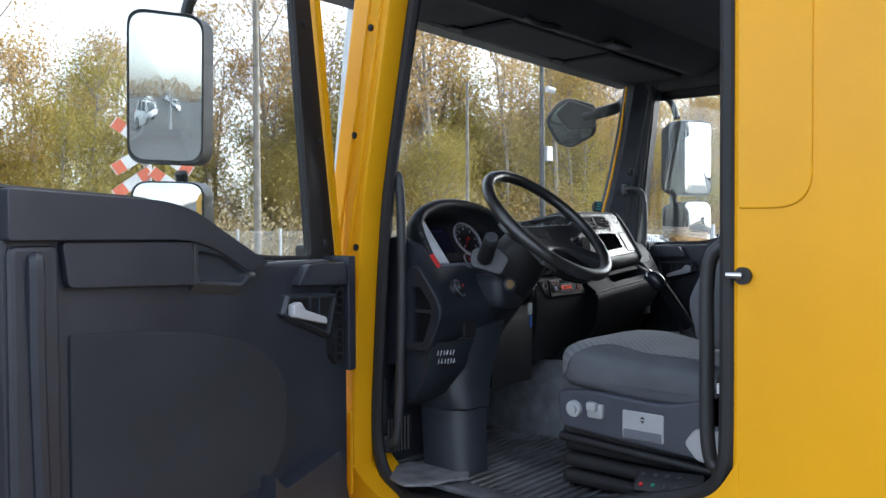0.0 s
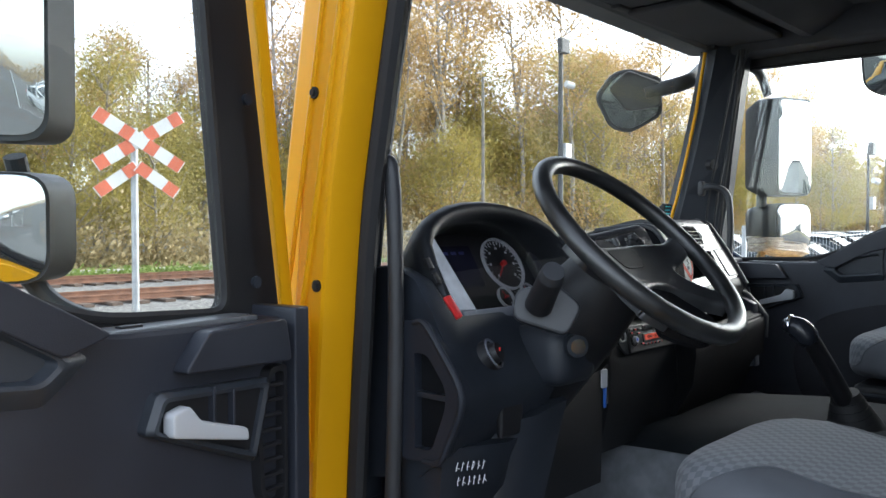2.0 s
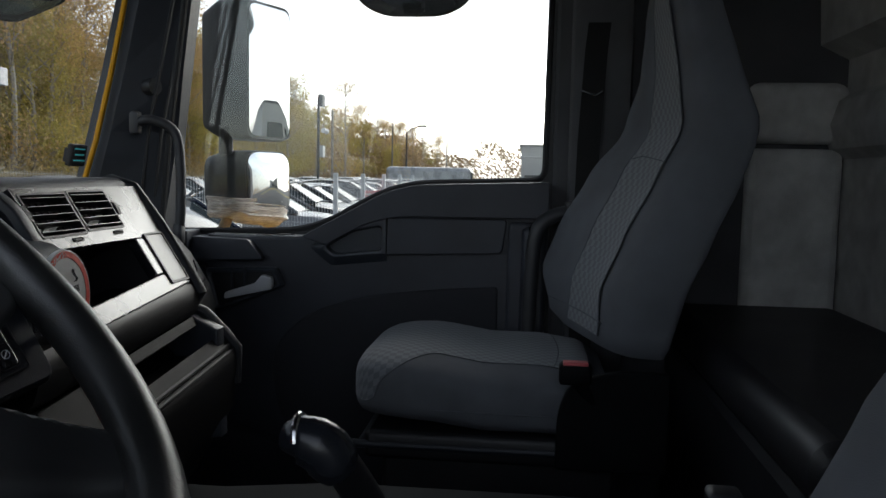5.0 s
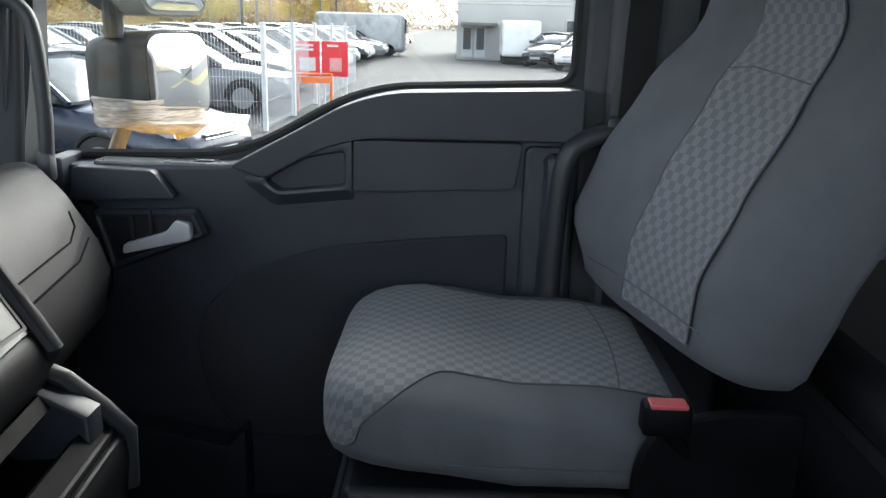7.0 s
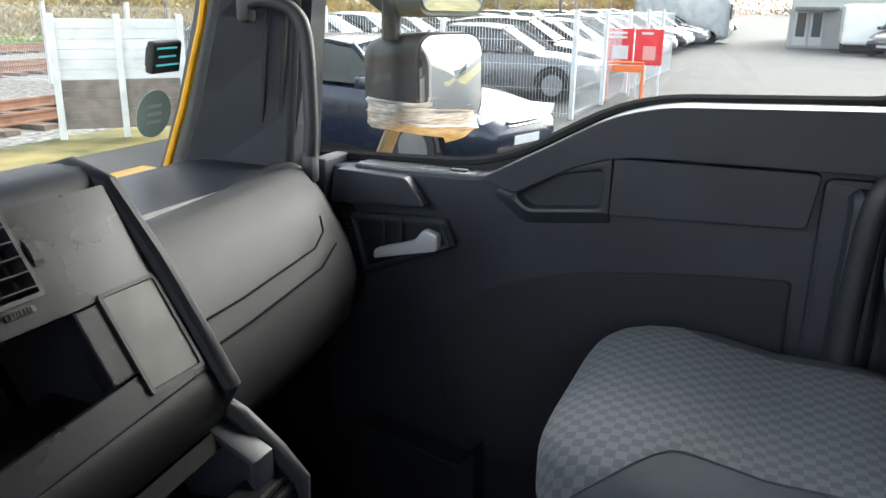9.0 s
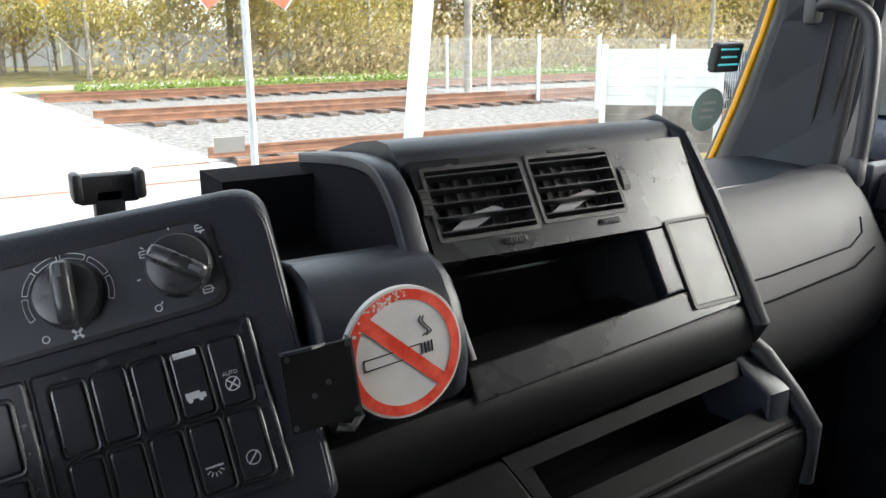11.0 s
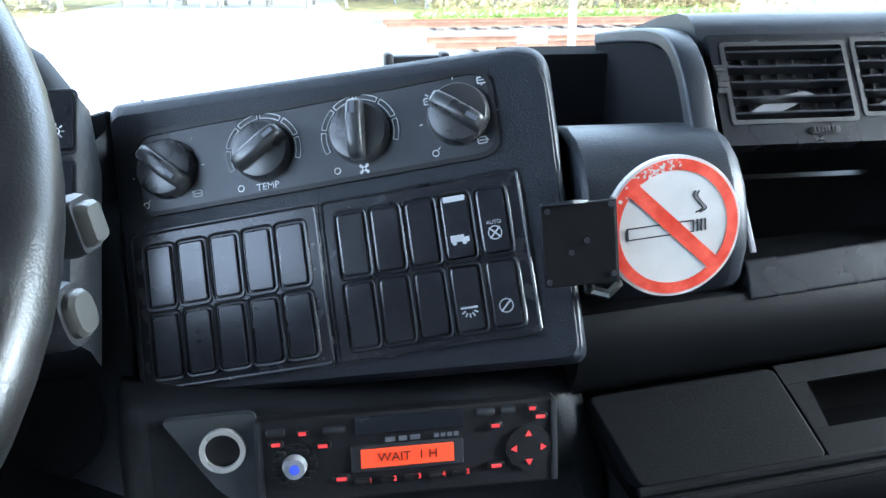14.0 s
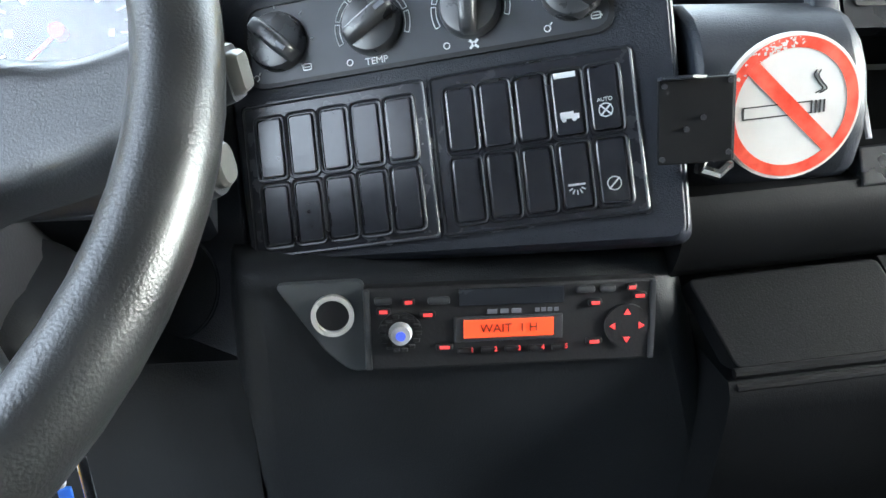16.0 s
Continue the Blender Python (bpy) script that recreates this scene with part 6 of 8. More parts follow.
bar("grab_handle", [(1.50, 0.575, 1.885), (1.50, 0.63, 1.868), (1.50, 0.658, 1.82), (1.50, 0.66, 1.65), (1.50, 0.657, 1.48), (1.50, 0.635, 1.435), (1.50, 0.575, 1.42)], 0.0145, "black grab bar beside the driver seat", BARM)
bar("grab_handle", [(3.205, 1.795, 2.078), (3.21, 1.765, 2.085), (3.222, 1.725, 2.07), (3.226, 1.708, 2.03), (3.228, 1.705, 1.92), (3.232, 1.712, 1.84)], 0.011, "black grab bar on the passenger side post", BARM)
bar("grab_handle", [(3.29, 0.86, 1.905), (3.285, 0.90, 1.893), (3.28, 0.93, 1.86), (3.28, 0.940, 1.76), (3.28, 0.942, 1.60), (3.28, 0.93, 1.46)], 0.016, "black grab bar beside the passenger door", BARM)

# ---- seat belt ----
bt = thing("seat_belt", (3.33, 0.80, 2.41), "black seat belt hanging from its pillar anchor", "seat belt")
bm = B()
loft(bm, [[V(x - 0.004, y - 0.024, z), V(x + 0.0, y - 0.024, z + 0.001), V(x + 0.0, y + 0.024, z + 0.001), V(x - 0.004, y + 0.024, z)] for x, y, z in ((3.325, 0.80, 2.40), (3.315, 0.815, 2.25), (3.305, 0.825, 2.05), (3.30, 0.83, 1.80), (3.30, 0.83, 1.50))])
part("webbing", bm, mat("belt_webbing", (0.012, 0.012, 0.013), 0.85, grain=0.5, grain_scale=1500), bt)
bm = B()
box(bm, (3.328, 0.80, 2.41), (0.02, 0.06, 0.04), None, 0.008)
part("anchor_cover", bm, BLACK, bt)
bm = B()
cyl(bm, (3.32, 0.80, 2.414), (3.312, 0.80, 2.414), 0.008, seg=14)
part("bolt", bm, CHROME, bt)
bm = B()
tube(bm, [(3.30, 0.80, 2.165), (3.30, 0.815, 2.155), (3.30, 0.845, 2.165)], 0.003, 6)
part("clip", bm, CHROME, bt)

# ---- radio ----
radio = thing("car_radio", RM @ V(0, 0, 0), "black car radio with an orange lit display and red lit keys", "radio")
LCD = glow("orange_lcd", (0.85, 0.07, 0.02), 0.044)
REDLIT = glow("red_backlight", (0.85, 0.05, 0.05), 0.036)


def rp(name, bm, m, label="", parent=None, smooth=True):
    return part(name, bm, m, parent or radio, label, smooth)


bm = B()
box(bm, (0, 0, 0.0), (0.182, 0.054, 0.014), RM, 0.002)
rp("face", bm, BLACK)
bm = B()
box(bm, (-0.089, 0, 0.007), (0.004, 0.052, 0.003), RM, 0.001)
rp("side_strip", bm, STALKG)
bm = B()
box(bm, (0.089, 0, 0.007), (0.004, 0.052, 0.003), RM, 0.001)
rp("side_strip", bm, STALKG)
bm = B()
box(bm, (0.0, 0.019, 0.0075), (0.065, 0.011, 0.002), RM, 0.0006)
rp("cassette_flap", bm, GLOSSY)
bm = B()
for k, w in enumerate((0.006, 0.005, 0.006)):
    box(bm, (-0.012 + k * 0.0075, 0.0095, 0.008), (w, 0.0028, 0.0006), RM)
for k in range(4):
    box(bm, (0.016 + k * 0.004, 0.0095, 0.008), (0.0028, 0.0024, 0.0006), RM)
rp("printed_bars", bm, GREYP, "plain grey printed bars", None, False)
bm = B()
box(bm, (-0.002, -0.0015, 0.0078), (0.068, 0.0165, 0.0025), RM, 0.001)
rp("display_bezel", bm, STALKG)
bm = B()
box(bm, (-0.002, -0.001, 0.0092), (0.056, 0.0115, 0.0012), RM)
lcd = rp("display", bm, LCD, "orange lit display", None, False)
LCDINK = mat("lcd_ink", (0.10, 0.01, 0.005), 0.5)
letters("display_text", "WAIT  1 H", 0.0078, RM @ pose(-0.002, -0.001, 0.0101), LCDINK, lcd, "dark segment text on the display")
bm = B()
cyl(bm, RM @ V(-0.069, -0.002, 0.006), RM @ V(-0.069, -0.002, 0.0085), 0.0135, seg=32)
for k in range(14):
    a = math.tau * k / 14
    box(bm, (-0.069 + 0.011 * math.cos(a), -0.002 + 0.011 * math.sin(a), 0.009), (0.004, 0.0025, 0.002), RM @ pose(0, 0, 0), 0.0005, 1)
vk = rp("volume_knob", bm, BLACK)
bm = B()
cyl(bm, RM @ V(-0.069, -0.002, 0.008), RM @ V(-0.069, -0.002, 0.014), 0.0075, 0.006, seg=24)
rp("knob_cap", bm, LIGHTP, "", vk)
bm = B()
cyl(bm, RM @ V(-0.069, -0.002, 0.0135), RM @ V(-0.069, -0.002, 0.0148), 0.003, seg=16)
rp("knob_lamp", bm, glow("blue_lamp", (0.05, 0.08, 0.5), 0.05), "", vk)
for (x, y, w, lit) in ((-0.079, 0.019, 0.011, 0), (-0.0635, 0.018, 0.008, 1), (-0.045, 0.018, 0.014, 0), (-0.079, 0.0125, 0.009, 1), (-0.052, 0.0095, 0.010, 1), (-0.042, -0.012, 0.011, 1), (0.052, 0.013, 0.009, 1), (0.052, -0.0125, 0.011, 1), (0.075, 0.022, 0.007, 1), (0.080, 0.0165, 0.010, 1), (0.046, 0.0215, 0.012, 0), (0.060, 0.0215, 0.010, 0)):
    bm = B()
    box(bm, (x, y, 0.008), (w, 0.0048, 0.004), RM, 0.0018)
    k = rp("key", bm, STALKG if not lit else BLACK)
    if lit:
        bm = B()
        box(bm, (x, y, 0.0102), (w * 0.55, 0.0020, 0.0005), RM)
        rp("lit_label", bm, REDLIT, "", k, False)
for n in range(5):
    x = -0.029 + n * 0.0148
    bm = B()
    box(bm, (x, -0.0155, 0.008), (0.010, 0.004, 0.0035), RM, 0.0012)
    k = rp("preset_key", bm, BLACK)
    letters("preset_number", str(n + 1), 0.0045, RM @ pose(x + 0.004, -0.0145, 0.0102), REDLIT, k, "red lit preset number")
bm = B()
cyl(bm, RM @ V(0.0725, -0.003, 0.006), RM @ V(0.0725, -0.003, 0.0095), 0.014, seg=32)
dpad = rp("rocker_pad", bm, BLACK)
for k in range(4):
    a = math.tau * k / 4
    bm = B()
    prism(bm, [(0.0112, 0.0), (0.0075, 0.0022), (0.0075, -0.0022)], RM @ pose(0.0725, -0.003, 0) @ pose(0, 0, 0, 0, 0, 90 * k), 0.0094, 0.0101)
    rp("lit_arrow", bm, REDLIT, "", dpad, False)

# ---- no smoking disc, phone holder ----
SM = basis((2.2920, 1.4040, 1.8550), (0.998, 0.03, -0.01), (0.0, 0.10, 0.995))
ns = thing("no_smoking_sign", SM @ V(0, 0, 0), "round white no smoking sign with a red ring and bar", "sign")
R0 = 0.0415


def circ(r, n=56):
    return [(r * math.cos(math.tau * k / n), r * math.sin(math.tau * k / n)) for k in range(n)]


SIGNW = mat("sign_white", (0.60, 0.595, 0.575), 0.35, vary=0.08, scale=30)
SIGNR = mat("sign_red", (0.66, 0.045, 0.02), 0.35, vary=0.12, scale=90, second=(0.74, 0.11, 0.07))
bm = B()
prism(bm, circ(R0), SM, -0.004, 0.0008, 0.0003)
part("disc", bm, SIGNW, ns)
bm = B()
ring(bm, circ(R0 * 0.955), circ(R0 * 0.80), SM, 0.0008, 0.0013)
part("red_ring", bm, SIGNR, ns, "scuffed red ring", False)
bm = B()
prism(bm, rect(-R0 * 0.83, -0.0042, R0 * 0.83, 0.0042), SM @ pose(0, 0, 0, 0, 0, -41), 0.0010, 0.0015)
part("red_bar", bm, SIGNR, ns, "", False)
rg = random.Random(9)
bm = B()
for k in range(46):
    a, rr = radians(rg.gauss(112, 17)), R0 * rg.uniform(0.81, 0.95)
    w = rg.uniform(0.0006, 0.0022)
    box(bm, (0, 0, 0.0014), (w, w * rg.uniform(0.4, 0.9), 0.0003), SM @ pose(rr * math.cos(a), rr * math.sin(a), 0, 0, 0, rg.uniform(0, 180)))
tagged(part("scuff_mark", bm, SIGNW, ns, "white scuffs worn into the red ring", False), kind="stuff")
INK = mat("black_ink", (0.02, 0.02, 0.02), 0.5)
bm = B()
cm_ = SM @ pose(-0.002, -0.001, 0, 0, 0, 5)
for a, b in (((-0.026, 0.0033), (0.014, 0.0033)), ((-0.026, -0.0033), (0.014, -0.0033)), ((-0.026, -0.0033), (-0.026, 0.0033)), ((0.014, -0.0033), (0.014, 0.0033))):
    x0, x1, y0, y1 = min(a[0], b[0]), max(a[0], b[0]), min(a[1], b[1]), max(a[1], b[1])
    box(bm, ((x0 + x1) / 2, (y0 + y1) / 2, 0.0011), (x1 - x0 + 0.0007, y1 - y0 + 0.0007, 0.0004), cm_)
for k in range(3):
    box(bm, (0.0165 + k * 0.0025, 0, 0.0011), (0.0010, 0.0072, 0.0004), cm_)
part("cigarette_print", bm, INK, ns, "black cigarette outline", False)
bm = B()
for dx in (0, 0.0025):
    pts = smooth_path([(0.013 + dx, 0.008), (0.017 + dx, 0.0105), (0.014 + dx, 0.014), (0.011 + dx, 0.018), (0.012 + dx, 0.021)])
    tube(bm, [SM @ V(p[0], p[1], 0.0011) for p in [(q.x, q.y) for q in [Vector((a.x, a.y)) for a in pts]]], 0.0004, 5)
part("smoke_print", bm, INK, ns, "", False)
HM = basis((2.2315, 1.389, 1.853), (0.99, -0.10, 0.08), (-0.08, 0.12, 0.98))
hold = thing("phone_holder", (2.23, 1.40, 1.84), "black metal phone bracket plate beside the control panel", "phone holder")
bm = B()
box(bm, (0, 0, 0), (0.041, 0.047, 0.003), HM, 0.001)
part("plate", bm, mat("matt_black_steel", (0.008, 0.008, 0.009), 0.6, vary=0.3, scale=40, spec=0.25), hold)
bm = B()
box(bm, (0.0205, 0, -0.004), (0.0015, 0.047, 0.010), HM, 0.0005)
prism(bm, [(-0.0205, 0.0235), (0.006, 0.0235), (-0.004, 0.0335), (-0.0205, 0.0335)], HM @ pose(0, 0.0235, 0, 78, 0, 0) @ pose(0, -0.0235, 0), -0.0008, 0.0008)
part("flange", bm, PLASTIC, hold)
bm = B()
tube(bm, [HM @ V(0.005, -0.022, -0.003), HM @ V(0.006, -0.03, -0.012), HM @ V(0.016, -0.034, -0.012), HM @ V(0.025, -0.03, -0.02)], 0.0035, 8)
part("hook", bm, CHROME, hold, "shiny bent wire hook")
bm = B()
tube(bm, [HM @ V(0, 0, -0.002), HM @ V(0.004, 0.005, -0.035), HM @ V(0.006, 0.01, -0.08)], 0.006, 8)
part("arm", bm, BLACK, hold)
for x, y in ((-0.017, 0.02), (0.018, 0.021), (-0.018, -0.02), (0.004, 0.002), (-0.005, -0.004), (0.018, -0.018)):
    bm = B()
    cyl(bm, HM @ V(x, y, 0.001), HM @ V(x, y, 0.0025), 0.0016, seg=10)
    part("screw", bm, STALKG, hold)

# small things at the windscreen
pod = thing("toll_device", (3.125, 1.89, 2.004), "small black toll device with teal display on the windscreen", "toll device")
TD = basis((3.125, 1.884, 2.005), (0.99, 0.10, 0), (0.0, -0.2, 1))
bm = B()
box(bm, (0, 0, 0), (0.066, 0.046, 0.014), TD, 0.004)
part("case", bm, BLACK, pod)
bm = B()
for k, w in enumerate((0.046, 0.040, 0.052)):
    box(bm, (-0.004 + k * 0.002, 0.014 - k * 0.012, 0.0072), (w, 0.0028, 0.001), TD)
part("display_lines", bm, glow("teal_lcd", (0.1, 0.6, 0.65), 0.06), pod, "faint teal display lines", False)
bm = B()
box(bm, (0, -0.002, -0.012), (0.04, 0.03, 0.012), TD, 0.003)
part("mount", bm, BLACK, pod)
brk = thing("device_bracket", (2.175, 1.86, 1.895), "small black bracket on the dash top", "bracket")
bm = B()
box(bm, (2.197, 1.868, 1.893), (0.06, 0.02, 0.030), None, 0.004)
box(bm, (2.197, 1.868, 1.865), (0.03, 0.02, 0.06), None, 0.004)
for q in (-1, 1):
    box(bm, (2.197 + q * 0.03, 1.862, 1.897), (0.010, 0.03, 0.030), None, 0.004)
part("clamp", bm, BLACK, brk)
GS = basis((3.128, 1.9175, 1.921), (1, 0, 0), (0, -0.196, 0.98))
bm = B()
prism(bm, circ(0.036, 36), GS, 0.002, 0.003)
stk = tagged(part("windscreen_sticker", bm, mat("green_sticker", (0.36, 0.46, 0.40), 0.5, vary=0.1)), "round green emissions sticker on the windscreen", "sticker")
for k in range(3):
    bm = B()
    box(bm, (0, -0.012 + k * 0.012, 0.0035), (0.03, 0.005, 0.0006), GS)
    part("print_bar", bm, SIGNW, stk, "pale print bar", False)

# sun visors under the header, and the lamp on the roof shelf
for x0, x1, z in ((1.49, 2.055, 2.588), (2.075, 2.660, 2.574), (2.680, 3.265, 2.562)):
    vz = thing("sun_visor", ((x0 + x1) / 2, 1.67, z), "dark grey folded sun visor under the header", "sun visor", "sun visors")
    bm = B()
    box(bm, ((x0 + x1) / 2, 1.665, z), (x1 - x0, 0.225, 0.018), None, 0.007, 3)
    part("blade", bm, HEADLINER, vz)
    bm = B()
    box(bm, (x1 - 0.03, 1.765, z - 0.010), (0.07, 0.03, 0.014), None, 0.005)
    part("hinge", bm, BLACK, vz)
lampo = thing("reading_lamp", (2.50, 1.43, 2.545), "small dark reading lamp set into the roof shelf", "lamp")
bm = B()
box(bm, (2.50, 1.432, 2.543), (0.13, 0.055, 0.012), None, 0.004)
part("housing", bm, BLACK, lampo)
bm = B()
box(bm, (2.485, 1.430, 2.5365), (0.07, 0.036, 0.006), None, 0.002)
part("lens", bm, GREYP, lampo, "unlit grey lens")
gh = thing("roof_handle", (2.07, 1.40, 2.54), "black moulded handle under the roof shelf", "grab handle")
bm = B()
tube(bm, smooth_path([(2.0, 1.455, 2.552), (2.01, 1.42, 2.528), (2.07, 1.39, 2.522), (2.13, 1.42, 2.528), (2.14, 1.455, 2.552)]), 0.010, 10)
part("bar", bm, BLACK, gh)

# ---- mirrors outside the cab ----
def mirror_head(parent, c, along, up, w, h, depth, nm="mirror", housing=BLACK, r=0.03, side=0.0, bulge=0.0):
    """A housing with a glass; the glass looks along the normal of along and up."""
    m = basis(c, along, up)
    bm = B()
    o = rounded(rect(-w / 2, -h / 2, w / 2, h / 2), r, 5)
    sh = lambda k: [(x * k, y * k) for x, y in o]
    loft(bm, [[m @ V(x - side * q, y, z) for x, y in sh(k)] for k, z, q in ((0.93, 0.0, 0), (1.0, 0.002, 0), (1.02, -0.012, 0.1), (1.02, -depth * 0.6, 0.8), (0.88, -depth, 1))])
    hs = part(nm + "_housing", bm, housing, parent)
    bm = B()
    edge = [(x * 0.94, y * 0.955) for x, y in o]
    steps = (0.001, 0.15, 0.3, 0.45, 0.6, 0.75, 0.9, 1.0)
    loft(bm, [[m @ V(x, y, 0.0015) for x, y in edge]] + [[m @ V(x * k, y * k, 0.0045 + bulge * (1 - k * k)) for x, y in edge] for k in steps[::-1]])
    part("glass", bm, MIRROR, hs, "clear mirror glass")
    return m


HOUS = mat("mirror_housing", (0.035, 0.04, 0.042), 0.45, vary=0.2, grain=0.2)
TAPE = mat("brown_tape", (0.36, 0.345, 0.32), 0.38, vary=0.2, scale=45, axis=(1, 1, 9), second=(0.62, 0.61, 0.59))
UP = (0, 0, 1)
rm = thing("wing_mirror", (3.50, 1.74, 1.80), "black wing mirrors on an arm outside the passenger door", "wing mirror", "wing mirrors")
mirror_head(rm, (3.590, 1.628, 2.235), (0.92, -0.39, 0), (0.0, 0.0, 1), 0.165, 0.345, 0.13, housing=HOUS, side=0.03, bulge=0.004)
ml = mirror_head(rm, (3.590, 1.630, 1.950), (0.92, -0.39, 0), (0.01, 0.03, 1), 0.170, 0.165, 0.12, "wide_mirror", HOUS, r=0.045, side=0.03, bulge=0.012)
bm = B()
tube(bm, smooth_path([(3.44, 1.79, 2.50), (3.50, 1.765, 2.525), (3.53, 1.73, 2.50), (3.53, 1.70, 2.42)]), 0.016, 10)
tube(bm, [(3.53, 1.72, 2.09), (3.53, 1.72, 2.02)], 0.018, 10)
part("arm", bm, HOUS, rm)
bm = B()
tube(bm, [(3.53, 1.70, 1.90), (3.50, 1.73, 1.80), (3.45, 1.78, 1.70)], 0.014, 10)
part("lower_arm", bm, mat("taped_arm", (0.28, 0.22, 0.13), 0.4, vary=0.2), rm, "brown taped lower arm")
bm = B()
rg = random.Random(2)
rows = []
for k in range(19):
    u = k / 18
    s = max(0.0, (u - 0.50) / 0.50)
    fit_ = (1.03 + 0.016 * math.sin(k * 2.1) + rg.uniform(-0.006, 0.006)) * (1 - 0.96 * s ** 1.7)
    drop = -0.040 - 0.046 * min(1.0, u / 0.55) - 0.030 * s
    row = []
    for j in range(48):
        a = math.tau * j / 48
        cx, sx = math.copysign(abs(math.cos(a)) ** 0.45, math.cos(a)), math.copysign(abs(math.sin(a)) ** 0.45, math.sin(a))
        q = 1 + 0.010 * math.sin(5 * a + k * 1.7) + 0.007 * math.sin(11 * a - k * 0.9)
        row.append(ml @ V(-0.016 + 0.036 * s + 0.101 * cx * fit_ * q, drop + 0.004 * math.sin(2 * a + k) - 0.006 * cx, -0.056 + 0.020 * s + 0.064 * sx * fit_ * q))
    rows.append(row)
loft(bm, rows)
part("tape_wrap", bm, TAPE, rm, "brown parcel tape wrapped round the lower mirror")

km = thing("kerb_mirror", (3.47, 1.25, 2.60), "black convex kerb mirror over the passenger window", "mirror")
KM = basis((3.56, 1.25, 2.455), (0, -1, 0), (-0.30, 0, 0.95))
bm = B()
ko = rounded([(-0.15, 0.085), (0.15, 0.085), (0.15, -0.045), (0.08, -0.085), (-0.08, -0.085), (-0.15, -0.045)], [.02, .02, .04, .06, .06, .04], 5)
loft(bm, [[KM @ V(x * k, y * k, z) for x, y in ko] for k, z in ((0.95, 0.0), (1.0, -0.004), (1.0, -0.03), (0.7, -0.07))])
kh = part("kerb_mirror_housing", bm, HOUS, km)
bm = B()
cc = bm.verts.new(KM @ V(0, 0, 0.010))
rings_ = [[bm.verts.new(KM @ V(x * k, y * k, 0.010 - 0.0085 * k * k)) for x, y in ko] for k in (0.3, 0.6, 0.94)]
n_ = len(ko)
for j in range(n_):
    bm.faces.new((cc, rings_[0][j], rings_[0][(j + 1) % n_]))
    for a, b in zip(rings_, rings_[1:]):
        bm.faces.new((a[j], b[j], b[(j + 1) % n_], a[(j + 1) % n_]))
part("glass", bm, MIRROR, kh, "convex mirror glass")
bm = B()
tube(bm, [(3.62, 1.25, 2.47), (3.58, 1.25, 2.56), (3.45, 1.25, 2.60)], 0.018, 8)
part("bracket", bm, HOUS, km)

fm = thing("front_mirror", (3.40, 1.93, 2.56), "greenish grey front blind spot mirror before the windscreen", "mirror")
FM = basis((3.19, 2.05, 2.39), (0.567, -0.824, 0), (-0.182, -0.125, 0.975))
bm = B()
fo = rounded([(-0.135, 0.022), (-0.072, 0.092), (-0.015, 0.104), (0.102, 0.075), (0.106, -0.038), (-0.008, -0.092), (-0.078, -0.074)], 0.028, 6)
loft(bm, [[FM @ V(x * k, y * k * 1.18, z) for x, y in fo] for k, z in ((0.95, 0.0), (1.0, -0.004), (1.0, -0.02), (0.75, -0.05))])
fh = part("front_mirror_housing", bm, HOUS, fm)
bm = B()
cc = bm.verts.new(FM @ V(0, 0, 0.012))
rings_ = [[bm.verts.new(FM @ V(x * k, y * k * 1.18, 0.012 - 0.0105 * k * k)) for x, y in fo] for k in (0.3, 0.6, 0.86)]
n_ = len(fo)
for j in range(n_):
    bm.faces.new((cc, rings_[0][j], rings_[0][(j + 1) % n_]))
    for a, b in zip(rings_, rings_[1:]):
        bm.faces.new((a[j], b[j], b[(j + 1) % n_], a[(j + 1) % n_]))
part("glass", bm, mat("green_mirror_glass", (0.36, 0.42, 0.38), 0.05, metal=1.0, vary=0.05), fh, "greenish convex mirror glass")
bm = B()
tube(bm, smooth_path([FM @ V(0.04, 0.035, 0.0), FM @ V(0.13, 0.055, -0.005), FM @ V(0.20, 0.075, -0.02), (3.42, 1.90, 2.52)]), 0.027, 12)
prism(bm, rounded([(-0.088, 0.055), (-0.020, -0.028), (0.10, -0.012), (0.10, 0.07), (-0.02, 0.118)], 0.02, 5), FM, 0.0, 0.016, 0.006)
part("arm", bm, HOUS, fm)

lm = thing("wing_mirror", (1.20, 1.80, 1.85), "black wing mirrors on an arm by the driver door", "wing mirror", "wing mirrors")
mirror_head(lm, (0.998, 1.798, 2.248), (0.945, -0.325, 0), (-0.026, -0.078, 1), 0.178, 0.362, 0.10, housing=HOUS, r=0.042, side=-0.045, bulge=0.002)
mirror_head(lm, (1.0, 1.798, 1.945), (0.945, -0.325, 0.0), (-0.012, -0.03, 1), 0.172, 0.155, 0.10, "wide_mirror", HOUS, r=0.04, side=-0.045, bulge=0.008)
bm = B()
tube(bm, smooth_path([(1.06, 1.84, 2.05), (1.07, 1.85, 2.02)]), 0.016, 10)
tube(bm, smooth_path([(1.07, 1.83, 2.42), (1.075, 1.81, 2.48), (1.12, 1.78, 2.53), (1.22, 1.70, 2.54)]), 0.015, 10)
tube(bm, smooth_path([(1.07, 1.84, 1.88), (1.12, 1.80, 1.82), (1.22, 1.66, 1.78), (1.25, 1.585, 1.78)]), 0.015, 10)
part("arm", bm, HOUS, lm)

# ---- outside: yard, railway, road ----
GZ = 0.2
ASPH = mat("asphalt", (0.052, 0.051, 0.050), 0.9, vary=0.22, scale=0.6, grain=0.5, grain_scale=40)
ROADM = mat("pale_concrete_road", (0.40, 0.39, 0.37), 0.9, vary=0.15, scale=0.8, grain=0.4, grain_scale=40)
